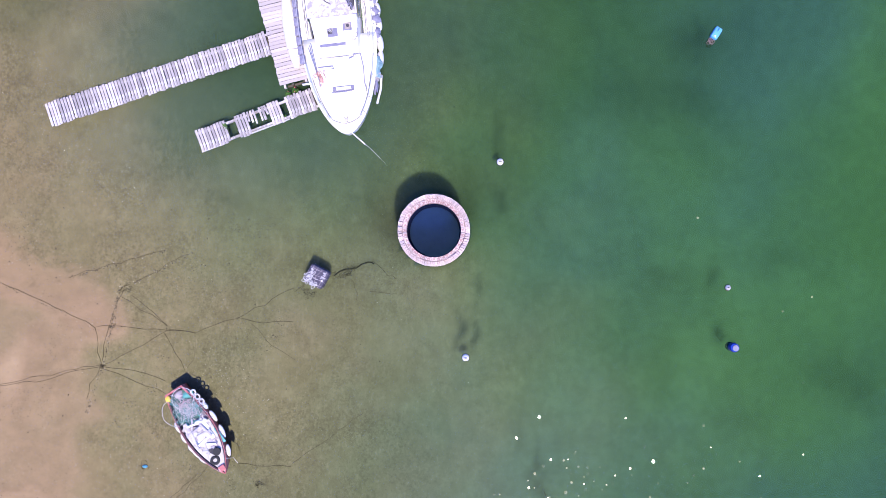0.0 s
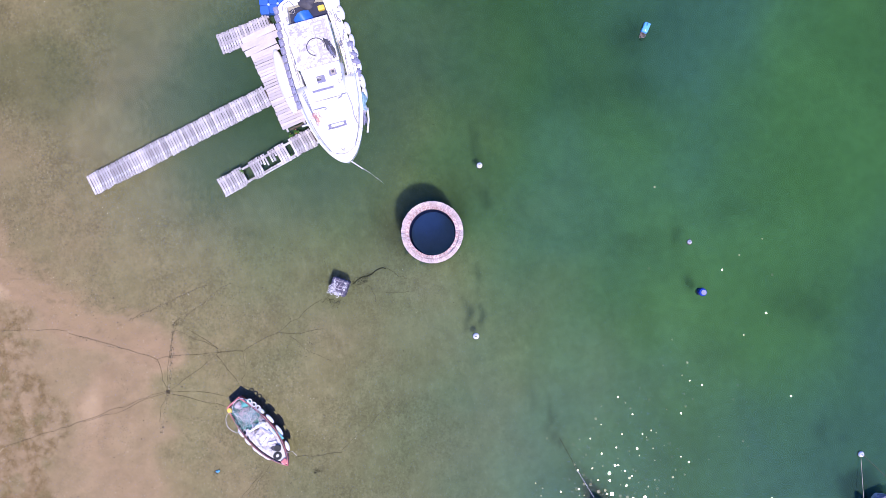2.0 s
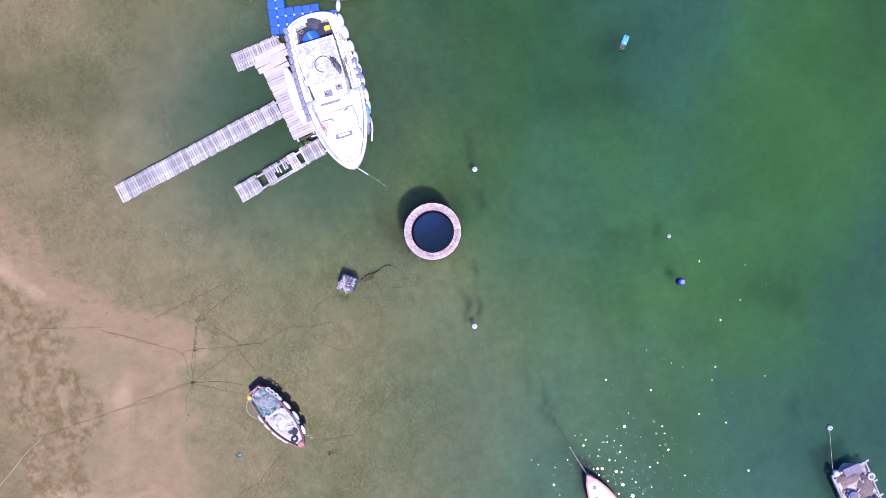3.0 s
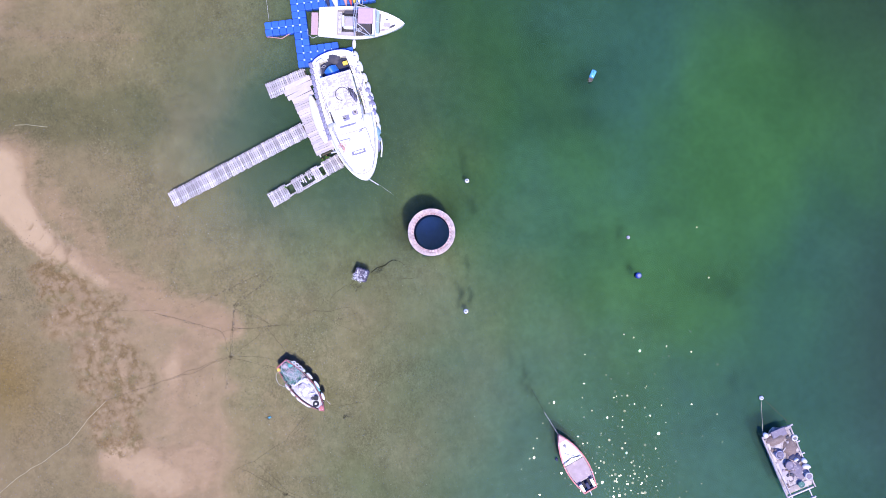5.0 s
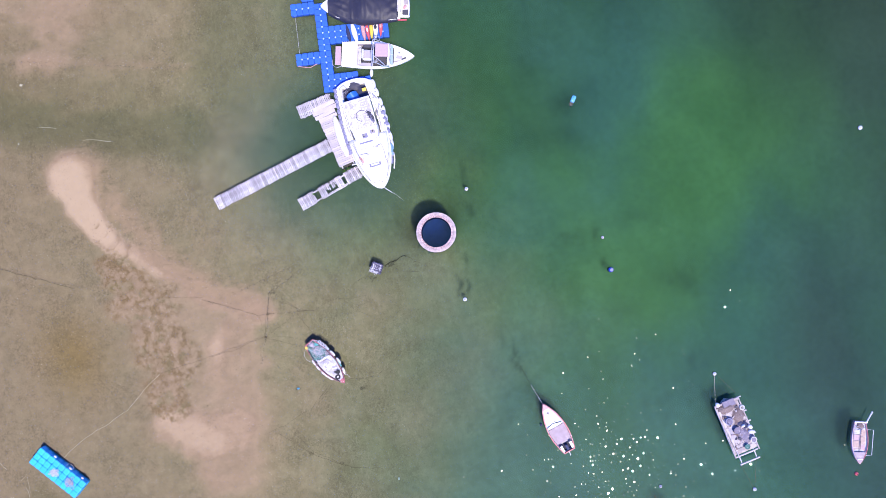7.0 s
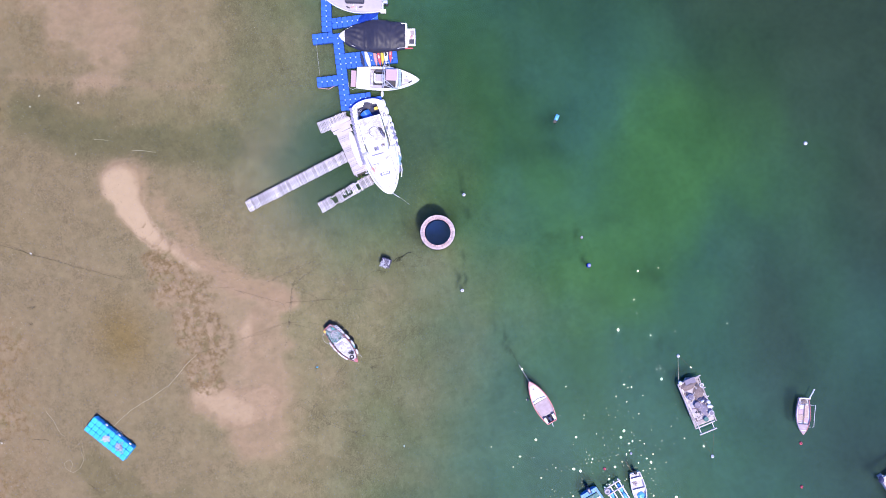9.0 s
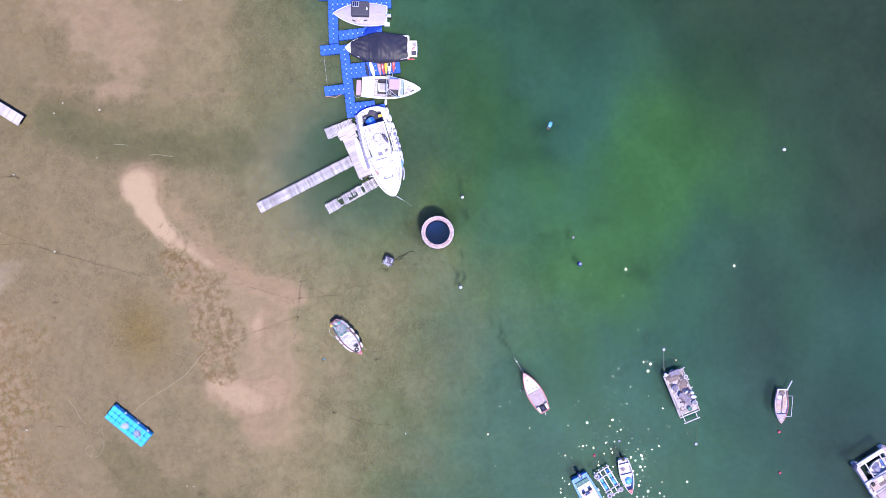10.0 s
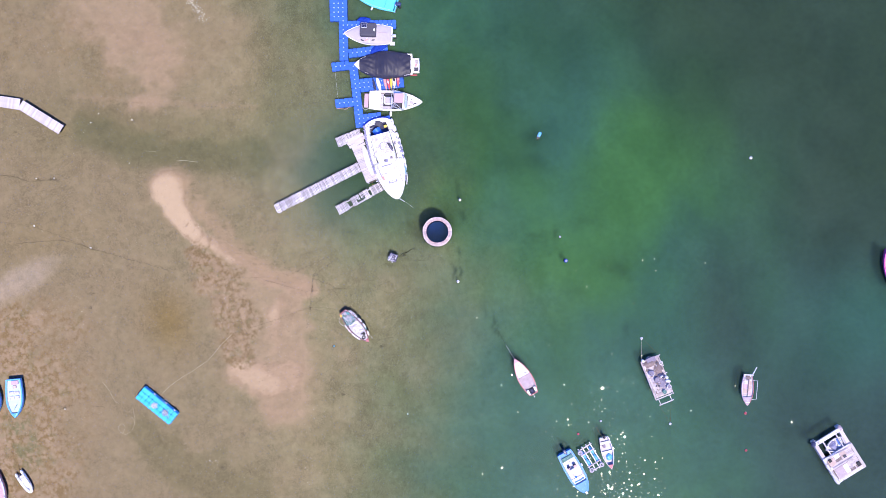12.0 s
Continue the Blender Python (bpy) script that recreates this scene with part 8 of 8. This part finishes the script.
def along(a, b, half):
    """A chance that is high near the line from a to b."""
    def chance(x, y):
        t = max(0.0, min(1.0, ((x - a[0]) * (b[0] - a[0]) + (y - a[1]) * (b[1] - a[1])) / ((b[0] - a[0]) ** 2 + (b[1] - a[1]) ** 2)))
        d = math.hypot(x - a[0] - t * (b[0] - a[0]), y - a[1] - t * (b[1] - a[1]))
        return math.exp(-(d / half) ** 2)
    return chance


scatter("shells", 260, (-39, -18, 18, 24, along((-38.5, 22.7), (-27.9, 20.4), 0.5)), (0.012, 0.03), SHELL, "line of pale shells across the tidal flat", 21)
scatter("shells", 200, (-29, -17, 17, 22, along((-27.9, 20.4), (-18.4, 18.6), 0.4)), (0.012, 0.03), SHELL, "line of pale shells across the tidal flat", 22)
scatter("shells", 160, (-26, -20, 28, 33, along((-24.2, 31.9), (-22.6, 29.0), 0.35)), (0.04, 0.10), SHELL, "scattered white debris on the northern sand bank", 23)
for q, (a, b) in enumerate((((-38.6, 22.2), (-28.0, 19.9)), ((-38.4, 21.8), (-27.9, 19.6)), ((-27.9, 19.8), (-18.0, 18.0)))):
    scatter("stones", 420, (-40, -17, 17, 23, along(a, b, 0.12)), (0.012, 0.035), PEBBLE, "thin dark drag line of weed bits across the flat", 31 + q)


for q, (a, b) in enumerate((((-14.75, -1.7), (-15.08, -3.4)), ((-15.08, -3.4), (-15.6, -5.4)), ((-15.6, -5.4), (-16.3, -7.5)), ((-17.1, -1.2), (-12.65, 0.06)), ((-14.1, -1.5), (-11.5, -0.1)), ((-20.4, -1.4), (-15.9, -3.5)), ((-31.0, 1.4), (-41.5, 6.3)))):
    scatter("stones", 70, (-42, -11, -8, 7, along(a, b, 0.07)), (0.02, 0.045), PEBBLE, "dark weed and shell bits grown on a sunken rope", 51 + q)
    scatter("shells", 40, (-42, -11, -8, 7, along(a, b, 0.08)), (0.014, 0.03), SHELL, "pale shell bits grown on a sunken rope", 61 + q)


def drift(x, y):
    """Bits gather in loose patches."""
    k = noise.noise(Vector((x * 0.35, y * 0.35, 1.0))) + 0.5 * noise.noise(Vector((x * 1.3, y * 1.3, 4.0)))
    return max(0.0, min(1.0, 3.0 * (k - 0.22)))


scatter("stones", 6500, (-24, -6, -13, 12, drift), (0.009, 0.028), PEBBLE, "dark pebbles and weed bits on the flat", 7)
scatter("shells", 4500, (-26, -7, -13, 12, drift), (0.007, 0.019), SHELL, "pale broken shells strewn over the muddy flat", 8)
for q, (a, b) in enumerate((((-17.6, 5.4), (-15.5, 10.5)), ((-14.6, -9.6), (-12.4, -11.8)), ((-10.2, -5.4), (-9.0, -7.2)), ((-17.0, 4.2), (-14.0, 3.4)))):
    scatter("shells", 260, (-22, -6, -14, 12, along(a, b, 0.8)), (0.010, 0.026), SHELL, "loose patch of pale shells and grit", 41 + q)
def weed(x, y, r_, seed, blue=False):
    """A patch of weed bits: many small flakes with a few strands."""
    rr = random.Random(seed)
    w = thing("weed_clump", x, y, floor_z(x, y), 0, "dark patch of weed and old rope bits on bottom", "weed", "weed clumps")
    bm = bmesh.new()
    for _ in range(46):
        px, py, q, s = rr.gauss(0, r_ * 0.42), rr.gauss(0, r_ * 0.34), rr.uniform(0, 6.28), rr.uniform(0.008, 0.026)
        e = rr.uniform(0.3, 0.9)
        rim = [bm.verts.new((px + s * (e * math.cos(q) * math.cos(b) - math.sin(q) * math.sin(b)), py + s * (e * math.sin(q) * math.cos(b) + math.cos(q) * math.sin(b)), 0.0)) for b in (0, 1.3, 2.6, 3.9, 5.1)]
        tip = bm.verts.new((px, py, s * 0.5))
        for k in range(5):
            bm.faces.new((rim[k], rim[(k + 1) % 5], tip))
    part("flakes", bm, WEED, w)
    part("tangle", tube(scribble(r_ * 0.6, 150, seed, 0.005, 0.02, 1.7), 0.006, 4), WEEDROPE, w)
    if blue:
        part("scrap", heap(0.0, 0.05, 0.13, 0.08, 0.03, 0.08, seed, 7), SKYBLUE, w, "scrap of blue plastic")


for i, (x, y, r_) in enumerate(((-14.6, -1.6, 0.42), (-15.1, -3.44, 0.2), (-15.65, -5.35, 0.16), (-4.45, -1.0, 0.40), (-3.9, -0.8, 0.3), (-5.95, -2.0, 0.36), (-6.2, -1.85, 0.3),
                                (-42.1, 13.4, 0.45), (-40.1, 0.0, 0.35), (-40.3, -1.6, 0.3), (-8.3, -11.0, 0.3), (-44.9, -12.3, 0.4), (-10.9, -17.0, 0.35), (-13.3, -15.7, 0.3))):
    weed(x, y, r_ * 0.85, i + 2)
weed(-13.63, -10.16, 0.34, 50, True)
for i, pts in enumerate((((-37.38, -17.78), (-36.88, -18.23), (-36.48, -18.73)),
                         ((-36.75, -17.93), (-36.78, -18.23), (-37.11, -18.4)),
                         ((-28.56, -21.78), (-27.86, -21.88), (-27.3, -21.99)),
                         ((-27.83, -21.46), (-27.76, -21.88), (-27.91, -22.12)),
                         ((-25.88, -23.1), (-25.33, -22.85), (-24.89, -22.58)),
                         ((-25.4, -22.52), (-25.23, -22.85), (-25.2, -23.04)),
                         ((-45.62, -12.5), (-44.72, -12.4), (-44.0, -12.29)),
                         ((-41.88, -12.74), (-41.08, -12.89), (-40.44, -13.06)),
                         ((-51.16, -18.76), (-51.01, -18.16), (-50.89, -17.5)))):
    line("twig", pts, 0.016, WEEDROPE, "dark bare twig lying on the brown flat", "twig", wob=0.12, seed=60 + i, group="twigs on the flat")


# ---- scraps and floats lying on the flat ----
def scrap(x, y, r_, seed, mat, label, weedy=False):
    """A small battered float or shell lump, some with a tuft of weed."""
    t = thing("float_scrap", x, y, floor_z(x, y), 0, label, "debris", "scraps on the flat")
    part("lump", heap(0, 0, r_, r_ * 0.75, -0.01, r_ * 0.9, seed, 7, 37 * seed, 0.5), mat, t)
    if weedy:
        part("weed_tuft", tube([(p[0] + r_, p[1], p[2]) for p in scribble(r_ * 1.7, 90, seed, 0.0, 0.03)], 0.011, 4), WEEDROPE, t)


for i, (x, y, r_) in enumerate(((-45.35, 8.61, 0.14), (-39.36, 5.16, 0.13), (-44.28, 13.92, 0.11), (-42.3, 13.65, 0.10), (-6.5, -19.1, 0.12))):
    scrap(x, y, r_, i + 3, FOAM, "white battered foam float lying in the shallows", i != 4)
for i, (x, y, r_) in enumerate(((-44.55, 7.9, 0.07), (-37.27, 19.3, 0.12), (-32.51, 18.9, 0.14), (-36.16, 20.17, 0.12), (-33.58, 14.05, 0.10), (-44.99, -12.55, 0.15), (-29.59, -20.89, 0.10), (-28.9, -21.0, 0.09))):
    scrap(x, y, r_, i + 13, SHELL, "pale shell lump lying on the muddy flat")
line("weed_strand", [(-4.75, -1.15), (-4.2, -0.88), (-3.7, -0.72), (-3.15, -0.52), (-2.85, -0.58)], 0.030, WEED, "thick strand of dark weed trailing from the foam float", "weed", wob=0.2, seed=71)
weed(-4.3, -0.95, 0.36, 84)
weed(-42.45, 13.51, 0.42, 81)
weed(-45.75, 19.22, 0.55, 82)
weed(-28.2, -21.95, 0.35, 83)
line("mooring_rope", [(-49.1, 9.6), (-45.3, 8.4), (-42.1, 6.7), (-39.36, 5.1)], 0.010, WEEDROPE, "dark weedy mooring rope lying on the bottom", wob=0.16, seed=41, group="ropes on the bottom")
line("loose_rope", [(-28.12, 13.54), (-27.2, 13.38), (-25.86, 13.0)], 0.020, OLDROPE, "pale old rope end lying in the channel", wob=0.1, seed=42, group="ropes on the bottom")
line("loose_rope", [(-31.65, 15.18), (-30.26, 14.84)], 0.016, OLDROPE, "pale old rope end lying in the channel", wob=0.1, seed=43, group="ropes on the bottom")
lumps = random.Random(91)
for i in range(34):
    x, y = lumps.uniform(-23, -8), lumps.uniform(-9, 3.5)
    ob = part("stone", heap(0, 0, lumps.uniform(0.035, 0.075), lumps.uniform(0.03, 0.05), -0.01, 0.04, i + 31, 4, 40 * i, 0.5), PEBBLE, None, at=pose(x, y, floor_z(x, y)))
    tagged(ob, "small dark stone lying on the muddy flat", "stone", "stones on the flat")


# ---- bricks of the well ----
r = random.Random(77)
for r0, r1, n, drop in ((R_MID + 0.004, R_OUT, 84, 0.0), (R_IN, R_MID, 36, 0.02)):
    width = 6.2832 * r1 / n - 0.004
    protos = [part("brick", wedge_brick(r0 + r.uniform(-0.012, 0.004), r1 + q, width * k, 0.085), BRICK, well) for q, k in ((0.0, 1.0), (-0.02, 0.95), (0.012, 0.88), (-0.045, 0.97), (0.006, 0.70))]
    used = [False] * len(protos)
    for i in range(n):
        a = 360 * i / n
        if any(lo < a < hi for lo, hi in (((30, 34), (196, 199), (225, 229), (318, 321)) if n == 84 else ((20, 31), (212, 222), (298, 312)))):
            continue
        k = i if i < len(protos) else r.choice((0, 0, 1, 1, 2, 3, 4))
        m = pose(0, 0, WELL_TOP - 0.085 - drop + r.uniform(-0.02, 0.012), r.uniform(-2.5, 2.5), r.uniform(-2, 2), a + r.uniform(-0.6, 0.6))
        if not used[k]:
            protos[k].matrix_basis, used[k] = m, True
        else:
            twin(protos[k], well, m)
course = wedge_brick(R_OUT - 0.2, R_OUT + 0.005, 6.2832 * R_OUT / 44 - 0.02, 0.068)
side = part("brick", course, BRICK, well, at=pose(0, 0, WELL_TOP - 0.15, 0, 0, 0))
for q in range(7):
    for i in range(44):
        if q or i:
            twin(side, well, pose(0, 0, WELL_TOP - 0.15 - 0.085 * q, 0, 0, 360 * (i + 0.5 * (q % 2)) / 44 + r.uniform(-0.3, 0.3)))
inner = part("brick", wedge_brick(R_IN - 0.004, R_IN + 0.12, 6.2832 * R_IN / 34 - 0.02, 0.068), BRICK, well, at=pose(0, 0, WELL_TOP - 0.16))
for q in range(3):
    for i in range(34):
        if q or i:
            twin(inner, well, pose(0, 0, WELL_TOP - 0.16 - 0.085 * q, 0, 0, 360 * (i + 0.5 * (q % 2)) / 34))
